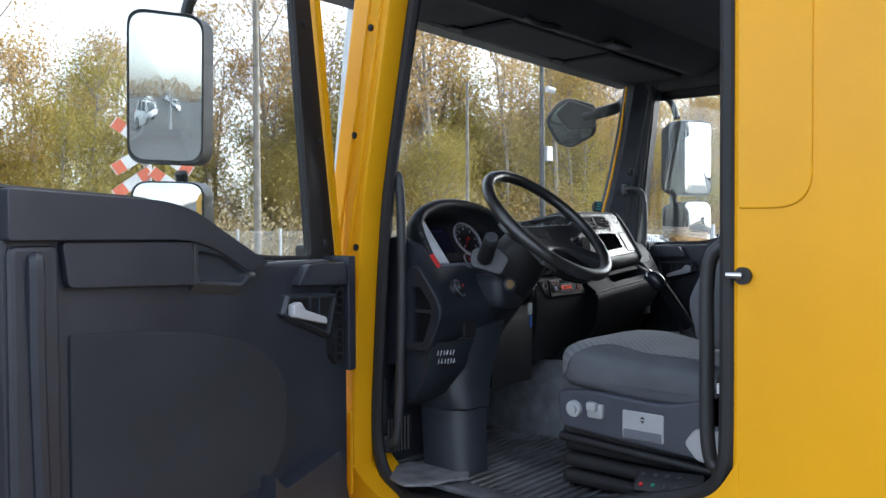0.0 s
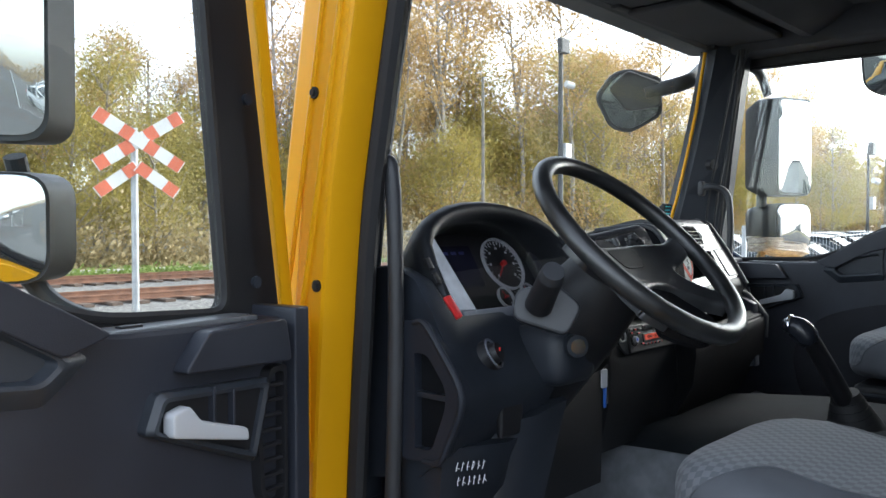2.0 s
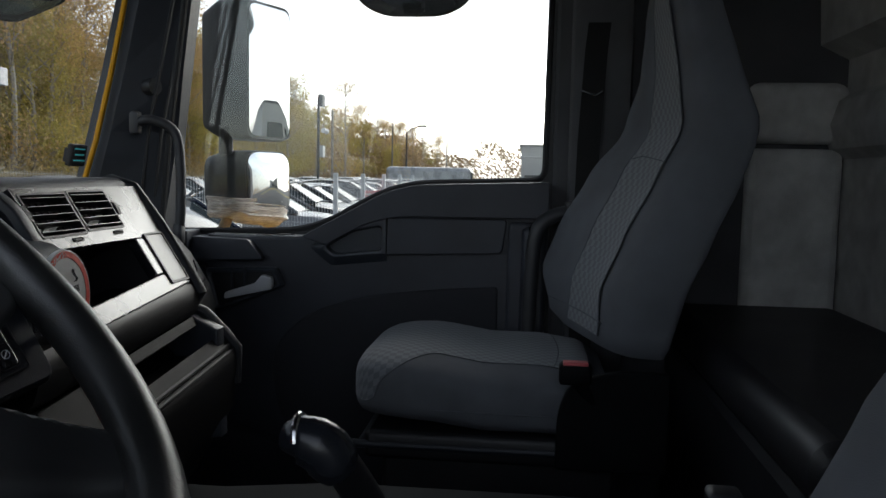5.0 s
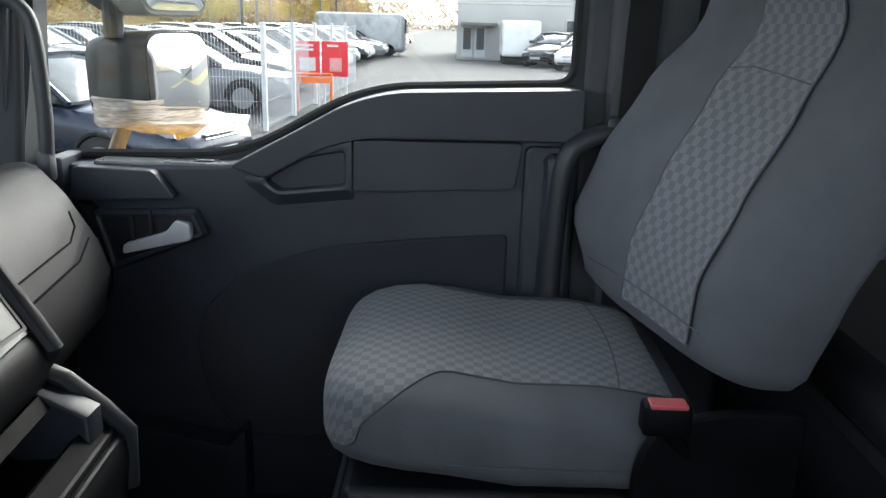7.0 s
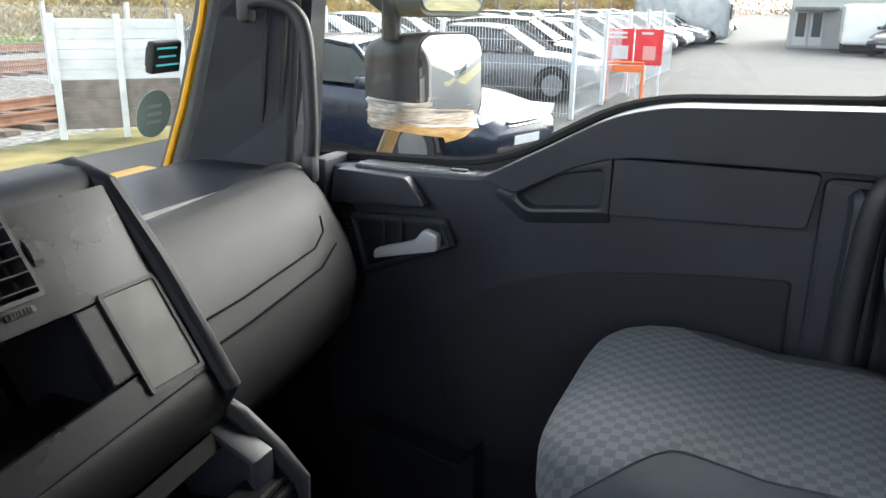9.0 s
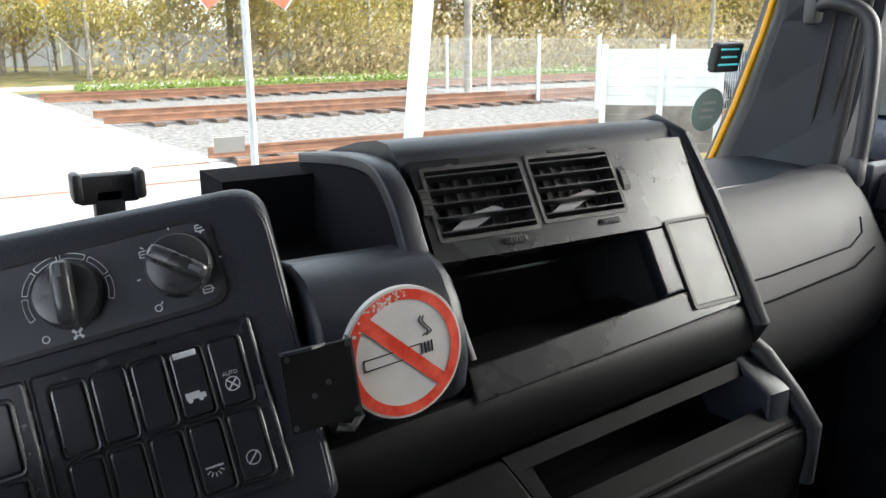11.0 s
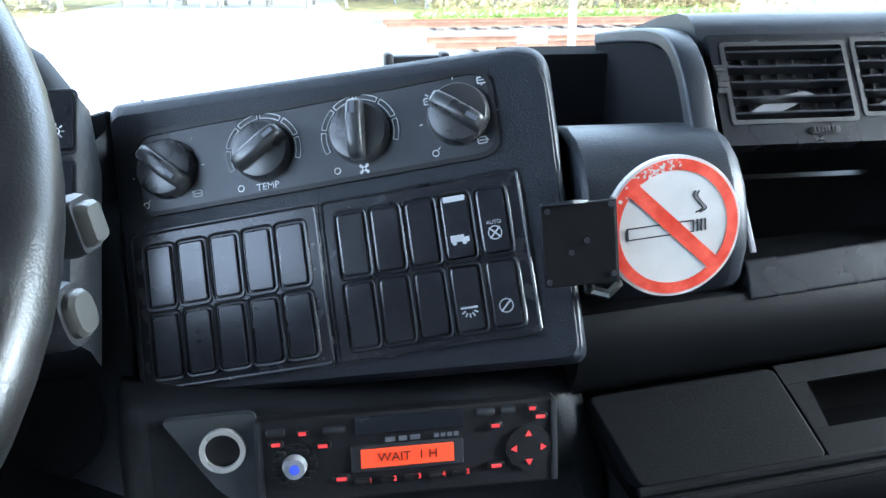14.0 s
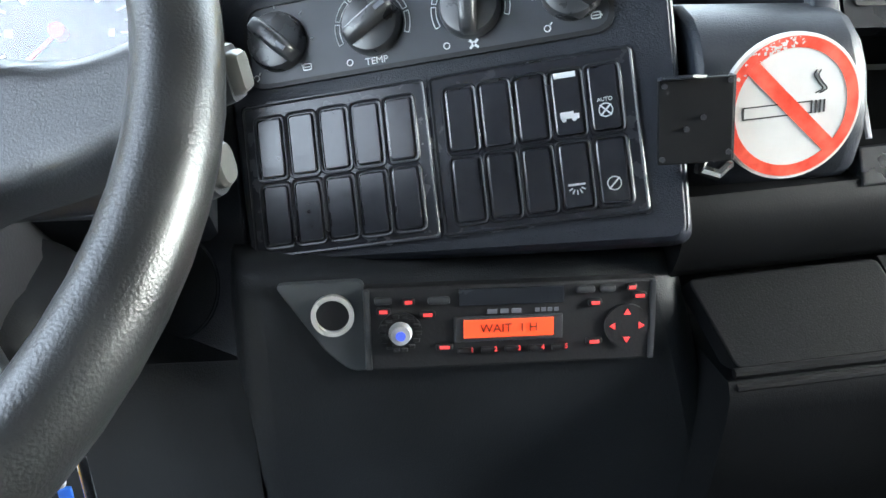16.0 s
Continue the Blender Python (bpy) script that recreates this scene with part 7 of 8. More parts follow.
BALLAST = mat("ballast", (0.10, 0.092, 0.084), 0.95, vary=0.45, scale=9, grain=1.0, grain_scale=25, second=(0.21, 0.20, 0.185))
RUST = mat("rusty_rail", (0.20, 0.095, 0.055), 0.7, vary=0.3, scale=4)
SLEEPER = mat("old_sleeper", (0.12, 0.085, 0.065), 0.9, vary=0.3, scale=3)
GRASS = mat("autumn_grass", (0.10, 0.12, 0.03), 0.95, vary=0.4, scale=1.2, second=(0.22, 0.17, 0.06), grain=0.8, grain_scale=30)


def sheet(name, poly, z, m, label, cat):
    bm = B()
    prism(bm, poly, Matrix.Translation((0, 0, GZ + z)), -0.03, 0.0)
    return structure(name, bm, m, label, cat, False)


bm = B()
prism(bm, [(900 * math.cos(math.tau * k / 48), 900 * math.sin(math.tau * k / 48)) for k in range(48)], Matrix.Translation((0, 0, GZ)), -0.4, 0.0)
structure("ground", bm, ASPH, "grey asphalt yard reaching to the horizon", "ground", False)
sheet("verge", rect(5.0, 9.0, 400, 400), 0.006, GRASS, "dry autumn grass verge beside the tracks", "verge")
sheet("verge_far", rect(-400, 31, 5.0, 400), 0.006, GRASS, "dry autumn grass beyond the crossing", "verge")
sheet("ballast_bed", rect(-200, 10.3, 400, 29.0), 0.012, BALLAST, "stone ballast under the railway tracks", "ballast")
sheet("road", [(-9, 2), (5.9, 8), (5.0, 16), (4.4, 24), (3.2, 36), (2.6, 80), (-8, 80), (-9, 32)], 0.020, ROADM, "pale concrete road over the level crossing", "road")
sheet("path", rect(2.0, 32.5, 300, 35.0), 0.016, ROADM, "pale footpath behind the railway", "path")
bm = B()
for y in (13.0, 17.5, 22.5):
    box(bm, (-2.2, y, GZ + 0.026), (13, 0.3, 0.008))
structure("road_markings", bm, mat("road_white", (0.6, 0.6, 0.58), 0.8, vary=0.15), "worn white stop lines on the road", "road marking")
rails = []
for y in (12.2, 19.6, 26.4):
    RE = 5.45 - (y - 8) * 0.075
    tr = thing("railway_track", (20, y, GZ), "rusty railway track on sleepers and ballast", "railway track", "railway tracks")
    for q in (-0.72, 0.72):
        bm = B()
        along = [(-0.06, 0.0), (0.06, 0.0), (0.06, 0.02), (0.015, 0.035), (0.015, 0.12), (0.035, 0.13), (0.035, 0.165), (-0.035, 0.165), (-0.035, 0.13), (-0.015, 0.12), (-0.015, 0.035), (-0.06, 0.02)]
        loft(bm, [[V(x, y + q + a, GZ + 0.08 + b) for a, b in along] for x in (RE, 320)])
        part("rail", bm, RUST, tr, "", False)
        bm = B()
        loft(bm, [[V(x, y + q + a, GZ + 0.08 + b) for a, b in along] for x in (-120, -9.2)])
        part("rail", bm, RUST, tr, "", False)
        bm = B()
        box(bm, ((RE - 9.2) / 2, y + q, GZ + 0.018), (RE + 9.2, 0.075, 0.012))
        box(bm, ((RE - 9.2) / 2, y + q + (0.075 if q < 0 else -0.075), GZ + 0.0175), (RE + 9.2, 0.06, 0.007))
        part("sunk_rail", bm, RUST, tr, "rail sunk flush into the crossing", False)
    bm = B()
    for k in range(90):
        box(bm, (5.6 + k * 0.65, y, GZ + 0.055), (0.25, 2.5, 0.07))
    tagged(part("sleepers", bm, SLEEPER, tr, "", False), kind="stuff")

# ---- trees ----
BARK = mat("grey_bark", (0.30, 0.27, 0.23), 0.95, vary=0.35, scale=5, grain=0.8, grain_scale=30)


def leaf_mat(name, a, b):
    m = bpy.data.materials.new(name)
    m.use_nodes = True
    nt = m.node_tree
    p = nt.nodes["Principled BSDF"]
    geo = nt.nodes.new("ShaderNodeNewGeometry")
    info = nt.nodes.new("ShaderNodeObjectInfo")
    add = nt.nodes.new("ShaderNodeMath")
    add.operation = "MULTIPLY_ADD"
    add.inputs[1].default_value = 0.6
    nt.links.new(geo.outputs["Random Per Island"], add.inputs[0])
    sc = nt.nodes.new("ShaderNodeMath")
    sc.operation = "MULTIPLY"
    sc.inputs[1].default_value = 0.4
    nt.links.new(info.outputs["Random"], sc.inputs[0])
    nt.links.new(sc.outputs[0], add.inputs[2])
    r = nt.nodes.new("ShaderNodeValToRGB")
    r.color_ramp.elements[0].color, r.color_ramp.elements[1].color = (*a, 1), (*b, 1)
    nt.links.new(add.outputs[0], r.inputs[0])
    nt.links.new(r.outputs[0], p.inputs["Base Color"])
    p.inputs["Roughness"].default_value = 0.8
    tr = nt.nodes.new("ShaderNodeBsdfTranslucent")
    nt.links.new(r.outputs[0], tr.inputs[0])
    mx = nt.nodes.new("ShaderNodeMixShader")
    mx.inputs[0].default_value = 0.4
    nt.links.new(p.outputs[0], mx.inputs[1])
    nt.links.new(tr.outputs[0], mx.inputs[2])
    nt.links.new(mx.outputs[0], nt.nodes["Material Output"].inputs[0])
    return m


LEAVES = [leaf_mat("yellow_green_leaves", (0.22, 0.215, 0.06), (0.56, 0.43, 0.13)), leaf_mat("ochre_leaves", (0.34, 0.23, 0.10), (0.62, 0.43, 0.18)), leaf_mat("brown_leaves", (0.28, 0.21, 0.14), (0.46, 0.35, 0.22))]


def cards(points, size, rng):
    """Small bent leaf clumps at the points, as one mesh."""
    vs, fs = [], []
    for p in points:
        d = Vector((rng.gauss(0, 1), rng.gauss(0, 1), rng.gauss(0, 1))).normalized()
        e = d.orthogonal().normalized()
        f = d.cross(e)
        s = size * rng.uniform(0.6, 1.3)
        k = len(vs)
        vs += [p - e * s, p + f * s * 0.45 + d * s * 0.15, p + e * s, p - f * s * 0.45 + d * s * 0.15]
        fs.append((k, k + 1, k + 2, k + 3))
    return vs, fs


def tree(seed, height, spread, leaves, leaf, clump, label):
    rng = random.Random(seed)
    t = thing("tree", (0, 0, 0), label, "tree", "trees behind the railway")
    bm = B()
    top = V(rng.uniform(-.5, .5), rng.uniform(-.5, .5), height)
    trunk = smooth_path([V(0, 0, -0.1), V(rng.uniform(-.15, .15), rng.uniform(-.15, .15), height * 0.35), V(top.x * 0.5, top.y * 0.5, height * 0.7), top], 5)
    tube(bm, trunk, [0.02 + (0.011 * height) * (1 - k / len(trunk)) for k in range(len(trunk))], 7)
    tips = []
    for k in range(16):
        h = rng.uniform(0.10, 0.95)
        o = trunk[int(h * (len(trunk) - 1))]
        a = rng.uniform(0, math.tau)
        L = spread * (1.1 - h * 0.7) * rng.uniform(0.6, 1.1)
        e = o + V(math.cos(a) * L, math.sin(a) * L, L * rng.uniform(0.7, 1.5))
        mid = o.lerp(e, 0.5) + V(0, 0, -0.1 * L)
        limb = smooth_path([o, mid, e], 3)
        tube(bm, limb, [0.045 * (1 - q / len(limb)) + 0.008 for q in range(len(limb))], 5, cap=False)
        tips.append((mid, e, L))
        for j in range(3):
            b = mid.lerp(e, rng.uniform(0.2, 1.0))
            e2 = b + V(rng.gauss(0, 0.35) * L, rng.gauss(0, 0.35) * L, rng.uniform(0.1, 0.7) * L)
            tube(bm, [b, e2], [0.014, 0.005], 4, cap=False)
            tips.append((b, e2, L))
    part("trunk", bm, BARK, t)
    pts = []
    for k in range(leaves):
        a, e, L = rng.choice(tips)
        c = a.lerp(e, rng.uniform(0.25, 1.15))
        pts.append(c + V(rng.gauss(0, 1), rng.gauss(0, 1), rng.gauss(0, 0.9)) * clump)
    vs, fs = cards(pts, 0.085, rng)
    me = bpy.data.meshes.new("crown")
    me.from_pydata(vs, [], fs)
    me.materials.append(leaf)
    ob = new("crown", me)
    hang(ob, t)
    return t


kinds = [tree(1, 10.5, 2.3, 6200, LEAVES[0], 0.52, "slender tree with thinning yellow-green autumn leaves"),
         tree(2, 12.5, 2.5, 5400, LEAVES[1], 0.52, "tall tree with sparse ochre autumn leaves"),
         tree(3, 8.5, 2.4, 8000, LEAVES[0], 0.56, "bushy tree with dense yellow-green leaves"),
         tree(4, 12.0, 2.2, 2200, LEAVES[2], 0.42, "almost bare tree with a few brown leaves"),
         tree(5, 6.0, 2.2, 7400, LEAVES[0], 0.60, "low bushy yellow-green autumn tree")]
rng = random.Random(11)
spots = []
for k in range(215):
    x = -40 + k * 0.80 + rng.uniform(-1.2, 1.2)
    spots.append((x, 37.5 + rng.uniform(0, 13), 1.0))
for k in range(70):
    x = 100 + k * 3.2 + rng.uniform(-2, 2)
    spots.append((x, 38 + rng.uniform(-4, 12), 0.85))
used = set()
for x, y, s in spots:
    if -9 < x < 3.5 and s == 1.0 and rng.random() < 0.3:
        continue
    i = rng.choices(range(5), (4, 4.5, 2.5, 2.6, 3))[0]
    s *= 1.0 + 0.45 * min(1.0, max(0.0, (x - 24) / 14))
    m = pose(x, y, GZ, 0, 0, rng.uniform(0, 360)) @ Matrix.Scale(s * rng.uniform(0.82, 1.18), 4)
    if i not in used:
        used.add(i)
        kinds[i].matrix_basis = m
    else:
        c = copy_thing(kinds[i], m)
        c.matrix_basis = m
# undergrowth: one mesh of leaf clumps and dry stalks
rng = random.Random(21)
pts = []
for k in range(42000):
    x = rng.uniform(4, 110) if k % 3 else rng.uniform(-40, 110)
    if -8 < x < 7.0 or (x < 16 and k % 4):
        continue
    y = 36.3 + abs(rng.gauss(0, 2.2))
    pts.append(V(x, y, GZ + abs(rng.gauss(0, 1.3))))
vs, fs = cards(pts, 0.16, rng)
me = bpy.data.meshes.new("undergrowth")
me.from_pydata(vs, [], fs)
me.materials.append(leaf_mat("dry_undergrowth", (0.34, 0.27, 0.14), (0.52, 0.43, 0.25)))
tagged(new("undergrowth", me), "dry brown and green undergrowth below the trees", "undergrowth", kind="stuff")
pts = []
for k in range(9000):
    x, y = rng.uniform(5.5, 60), 31.0 + rng.gauss(0, 0.5)
    pts.append(V(x, y, GZ + abs(rng.gauss(0, 0.14))))
vs, fs = cards(pts, 0.10, rng)
me = bpy.data.meshes.new("grass")
me.from_pydata(vs, [], fs)
me.materials.append(leaf_mat("green_grass", (0.12, 0.20, 0.04), (0.26, 0.32, 0.09)))
tagged(new("grass", me), "strip of green grass beside the tracks", "grass", kind="stuff")
# far woods: a continuous ragged belt of foliage beyond the yard
rng = random.Random(31)
pts = []
for k in range(34000):
    if k > 26000:
        x, y = rng.uniform(-150, 90), rng.uniform(-300, -250)
        top = 6.5 + 2.0 * math.sin(x * 0.11) + 1.2 * math.sin(x * 0.47)
    elif k % 2:
        x, y = rng.uniform(95, 330), rng.uniform(37, 52)
        top = 11.0 + 3.0 * math.sin(x * 0.21) + 2.0 * math.sin(x * 0.63)
    else:
        x, y = rng.uniform(215, 260), rng.uniform(-150, 40)
        top = 8.5 + 2.5 * math.sin(y * 0.17) + 1.6 * math.sin(y * 0.55 + 1)
    pts.append(V(x, y, GZ + top * rng.random() ** 0.8))
vs, fs = cards(pts, 0.62, rng)
me = bpy.data.meshes.new("far_woods")
me.from_pydata(vs, [], fs)
me.materials.append(leaf_mat("far_brown_leaves", (0.20, 0.14, 0.09), (0.40, 0.29, 0.16)))
tagged(new("far_woods", me), "brown and ochre autumn treeline far beyond the yard", "woods", kind="stuff")
# pale long wall behind the trunks
bm = B()
for k in range(22):
    box(bm, (-46 + k * 4.0, 58, GZ + 1.1), (3.9, 0.2, 2.2), None, 0.02, 1)
structure("wall_far", bm, mat("pale_far_wall", (0.42, 0.44, 0.48), 0.9, vary=0.1), "pale grey panel wall behind the trees", "wall", False)

# ---- posts and signs ----
GALV = mat("galvanised", (0.40, 0.41, 0.42), 0.5, metal=0.4, vary=0.15, scale=8)
POLEW = mat("white_mast", (0.62, 0.63, 0.63), 0.6, vary=0.12, scale=3)
WOODP = mat("weathered_pole", (0.23, 0.205, 0.17), 0.9, vary=0.3, scale=4)
DARKP = mat("dark_pole", (0.06, 0.06, 0.06), 0.6, vary=0.2)


def cross_sign():
    s = thing("crossing_sign", (4.36, 8.25, GZ), "red and white railway crossing cross on a grey post", "road sign")
    f = basis((4.36, 8.22, 2.82), (0.93, -0.37, 0), UP)
    bm = B()
    cyl(bm, (4.36, 8.25, GZ), (4.36, 8.25, 2.95), 0.035, seg=14)
    part("post", bm, GALV, s)
    reds = mat("sign_signal_red", (0.68, 0.17, 0.09), 0.5, vary=0.12)
    whites = mat("sign_signal_white", (0.72, 0.71, 0.68), 0.5, vary=0.06)

    def arm(cx, cy, ang, L, w, n, z):
        a = f @ pose(cx, cy, z, 0, 0, ang)
        bm = B()
        box(bm, (0, 0, 0), (L, w, 0.012), a, 0.004)
        b = part("arm", bm, whites, s)
        for k in range(n):
            if k != (n - 1) / 2 and (n == 3 or k % 2 == 0):
                bm = B()
                box(bm, (-L / 2 + (k + 0.5) * L / n, 0, 0.008), (L / n * 0.84, w * 0.98, 0.004), a)
                part("red_stripe", bm, reds, b, "", False)
    arm(0.03, 0.0, 33, 0.95, 0.13, 7, 0.03)
    arm(0.03, 0.0, -33, 0.95, 0.13, 7, 0.05)
    arm(-0.175, -0.385, 36, 0.46, 0.12, 3, 0.03)
    arm(0.195, -0.385, -36, 0.46, 0.12, 3, 0.05)


cross_sign()


def pole(name, x, y, h, r, m, label, cat="pole", head=None):
    t = thing(name, (x, y, GZ), label, cat, "poles")
    bm = B()
    cyl(bm, (x, y, GZ), (x, y, GZ + h), r, r * 0.75, seg=14)
    part("shaft", bm, m, t)
    if head == "lamp":
        bm = B()
        tube(bm, [(x, y, GZ + h - 0.05), (x + 0.15, y - 0.3, GZ + h + 0.25), (x + 0.35, y - 0.7, GZ + h + 0.4)], 0.04, 8)
        box(bm, (x + 0.5, y - 0.95, GZ + h + 0.45), (0.3, 0.6, 0.12), None, 0.03)
        part("lamp_head", bm, DARKP, t)
    if head == "camera":
        bm = B()
        box(bm, (x - 0.05, y - 0.15, GZ + h - 0.1), (0.45, 0.2, 0.5), pose(0, 0, 0), 0.03)
        part("floodlight", bm, DARKP, t)
        bm = B()
        cyl(bm, (x, y - 0.2, GZ + h - 1.35), (x + 0.3, y - 0.3, GZ + h - 1.4), 0.11, seg=12)
        part("camera_body", bm, POLEW, t)
        bm = B()
        box(bm, (x + 0.2, y - 0.1, GZ + h * 0.55), (0.35, 0.2, 0.5), None, 0.02)
        part("junction_box", bm, GALV, t)
    return t


sm_ = thing("white_post", (4.4, 5.2, GZ), "leaning white painted steel post at the yard edge", "pole", "poles")
bm = B()
cyl(bm, (4.28, 5.27, GZ), (4.62, 5.09, GZ + 4.2), 0.057, seg=18)
part("shaft", bm, POLEW, sm_)
pole("wooden_pole", 16.3, 23.3, 10.5, 0.13, WOODP, "tall weathered wire pole beside the railway")
pole("camera_pole", 22.9, 16.0, 7.9, 0.10, DARKP, "dark pole with floodlight and camera", head="camera")
pole("lamp_post", 35.5, 10.0, 5.0, 0.065, DARKP, "dark lamp post with junction box by the yard", "lamp post", "camera")
pole("lamp_post", 54.0, 9.0, 4.6, 0.07, DARKP, "dark lamp post with a curved head by the yard", "lamp post", "lamp")
for x, y, h in ((44, 11.5, 5.2), (66, 12, 6), (80, 9, 6), (74, 16, 5), (26, 22, 8)):
    pole("wire_pole", x, y, h, 0.08, WOODP, "thin grey wire pole beyond the yard")
# yellow diamond sign
s = thing("priority_sign", (6.0, 44.0, GZ), "yellow diamond road sign on a post", "road sign")
bm = B()
cyl(bm, (6.0, 44.0, GZ), (6.0, 44.0, GZ + 4.2), 0.06, seg=10)
part("post", bm, GALV, s)
bm = B()
box(bm, (0, 0, 0), (1.0, 0.03, 1.0), pose(6.0, 43.9, GZ + 3.6) @ pose(0, 0, 0, 0, 45, 0), 0.01)
pl_ = part("plate", bm, mat("sign_white_rim", (0.7, 0.7, 0.66), 0.5), s)
bm = B()
box(bm, (0, -0.02, 0), (0.8, 0.03, 0.8), pose(6.0, 43.9, GZ + 3.6) @ pose(0, 0, 0, 0, 45, 0), 0.01)
part("yellow_field", bm, mat("sign_yellow", (0.75, 0.42, 0.02), 0.5), pl_)
# white slatted screen
sc = thing("slatted_screen", (10.9, 9.6, GZ), "white painted slatted timber screen beside the tracks", "fence")
WHT = mat("white_boards", (0.66, 0.66, 0.63), 0.7, vary=0.12, scale=5)
OLD = mat("grey_boards", (0.22, 0.19, 0.16), 0.85, vary=0.25, scale=6)
FMx = basis((10.9, 9.6, GZ), (0.70, -0.71, 0), UP)
for k in range(11):
    bm = B()
    box(bm, (0, 0.20 + k * 0.135, 0), (1.70, 0.129, 0.025), FMx, 0.003, 1)
    part("slat", bm, WHT if k > 4 else OLD, sc)
for q in (-0.82, 0.0, 0.82):
    bm = B()
    box(bm, (q, 0.84, 0.03), (0.09, 1.68, 0.07), FMx, 0.006, 1)
    part("post", bm, WHT, sc)
bm = B()
box(bm, (0, 0, 0.003), (0.036, 0.018, 0.001), basis((2.339, 1.918, 1.922), (1, 0, 0), (0, -0.2, 1)))
tagged(part("paper_tag", bm, WHT), "small white paper tag low on the windscreen", "paper tag")

# ---- cars and the yard on the passenger side ----
TYRE = mat("tyre", (0.02, 0.02, 0.02), 0.85, vary=0.2)
ALLOY = mat("alloy", (0.26, 0.26, 0.27), 0.35, metal=0.7, vary=0.1)
CARGLASS = mat("car_glass", (0.03, 0.04, 0.045), 0.08, vary=0.1, spec=0.45)
LAMPG = mat("headlamp", (0.65, 0.67, 0.7), 0.12, vary=0.1)
TAIL = mat("tail_lamp", (0.35, 0.02, 0.02), 0.2, vary=0.1)


def paint(name, c, metal=0.3):
    return mat(name, c, 0.28, metal=metal * 0.5, vary=0.06, scale=2, coat=0.2)


def car(name, body, label, estate=False, tall=0.0):
    """A car along x, nose to +x, standing on z = 0."""
    t = thing(name, (0, 0, 0), label, "car", "parked cars")
    L, W = 4.65, 0.9
    st = [(-2.30, 0.42, 0.72, 0.70), (-2.22, 0.36, 0.90, 0.82), (-1.75, 0.22, 0.98 + tall, 0.89), (-0.9, 0.20, 0.96 + tall, 0.905), (0.0, 0.20, 0.94 + tall, 0.905), (0.85, 0.20, 0.93 + tall, 0.90), (1.45, 0.22, 0.86 + tall * 0.7, 0.88), (1.95, 0.26, 0.76 + tall * 0.5, 0.83), (2.25, 0.30, 0.64, 0.72), (2.34, 0.40, 0.54, 0.58)]

    def ringf(x, z0, z1, w):
        h = z1 - z0
        return [V(x, -w * 0.86, z0), V(x, -w, z0 + h * 0.35), V(x, -w * 0.985, z0 + h * 0.75), V(x, -w * 0.90, z0 + h * 0.95), V(x, -w * 0.55, z1 + 0.015), V(x, 0, z1 + 0.03), V(x, w * 0.55, z1 + 0.015), V(x, w * 0.90, z0 + h * 0.95), V(x, w * 0.985, z0 + h * 0.75), V(x, w, z0 + h * 0.35), V(x, w * 0.86, z0)]
    bm = B()
    loft(bm, [ringf(*s) for s in st])
    part("body", bm, body, t, "", True, 50)
    hr = 1.46 + tall
    xr = -2.05 if estate else -1.75
    cab = [(xr, 0.95 + tall, 0.97 + tall, 0.80), (xr + 0.28, 0.95 + tall, hr - 0.12, 0.70), (-0.9, 0.95 + tall, hr - 0.01, 0.66), (-0.2, 0.95 + tall, hr, 0.66), (0.25, 0.95 + tall, hr - 0.05, 0.66), (0.98, 0.92 + tall, 0.96 + tall, 0.78)]
    if not estate:
        cab[1] = (xr + 0.55, 0.95 + tall, hr - 0.10, 0.68)

    def ringc(x, z0, z1, w):
        return [V(x, -w - 0.10 * (z1 - z0 > 0.1), z0), V(x, -w, z1 - 0.07 * min(1, (z1 - z0) * 3)), V(x, -w * 0.82, z1 - 0.01), V(x, 0, z1 + 0.02), V(x, w * 0.82, z1 - 0.01), V(x, w, z1 - 0.07 * min(1, (z1 - z0) * 3)), V(x, w + 0.10 * (z1 - z0 > 0.1), z0)]
    bm = B()
    loft(bm, [ringc(*s) for s in cab])
    part("greenhouse", bm, CARGLASS, t, "dark tinted windows", True, 40)
    bm = B()
    loft(bm, [[V(x, y * w, z + 0.012 - abs(y) ** 3 * 0.06) for y in (-0.95, -0.6, 0, 0.6, 0.95)] + [V(x, y * w, z - 0.02 - abs(y) ** 3 * 0.06) for y in (0.95, 0.6, 0, -0.6, -0.95)] for x, z, w in ((xr + (0.25 if estate else 0.6), hr - 0.10, 0.68), (-0.9, hr + 0.015, 0.68), (-0.2, hr + 0.02, 0.68), (0.28, hr - 0.03, 0.67))])
    part("roof", bm, body, t)
    for sy in (-1, 1):
        for a, b in (((0.27, 0.66, hr - 0.07), (1.02, 0.82, 0.94 + tall)), ((-0.55, 0.69, hr - 0.06), (-0.55, 0.80, 0.95 + tall)), ((xr + 0.45, 0.67, hr - 0.12), (xr + 0.05, 0.80, 0.96 + tall))):
            bm = B()
            tube(bm, [(a[0], sy * a[1] * 1.02, a[2]), (b[0], sy * b[1] * 1.03, b[2])], 0.035, 6)
            part("pillar", bm, body, t)
        bm = B()
        box(bm, (0.72, sy * 0.98, 1.0 + tall), (0.12, 0.2, 0.13), None, 0.03)
        part("door_mirror", bm, body, t)
        bm = B()
        loft(bm, [[V(2.08 + dx, sy * y, z) for y, z in ((0.40, 0.60), (0.72, 0.64), (0.78, 0.74), (0.45, 0.70))] for dx in (-0.2, 0.13)])
        part("headlamp", bm, LAMPG, t, "clear headlamp")
        bm = B()
        box(bm, (-2.22, sy * 0.68, 0.80 + tall), (0.12, 0.26, 0.16), None, 0.03)
        part("tail_lamp", bm, TAIL, t)
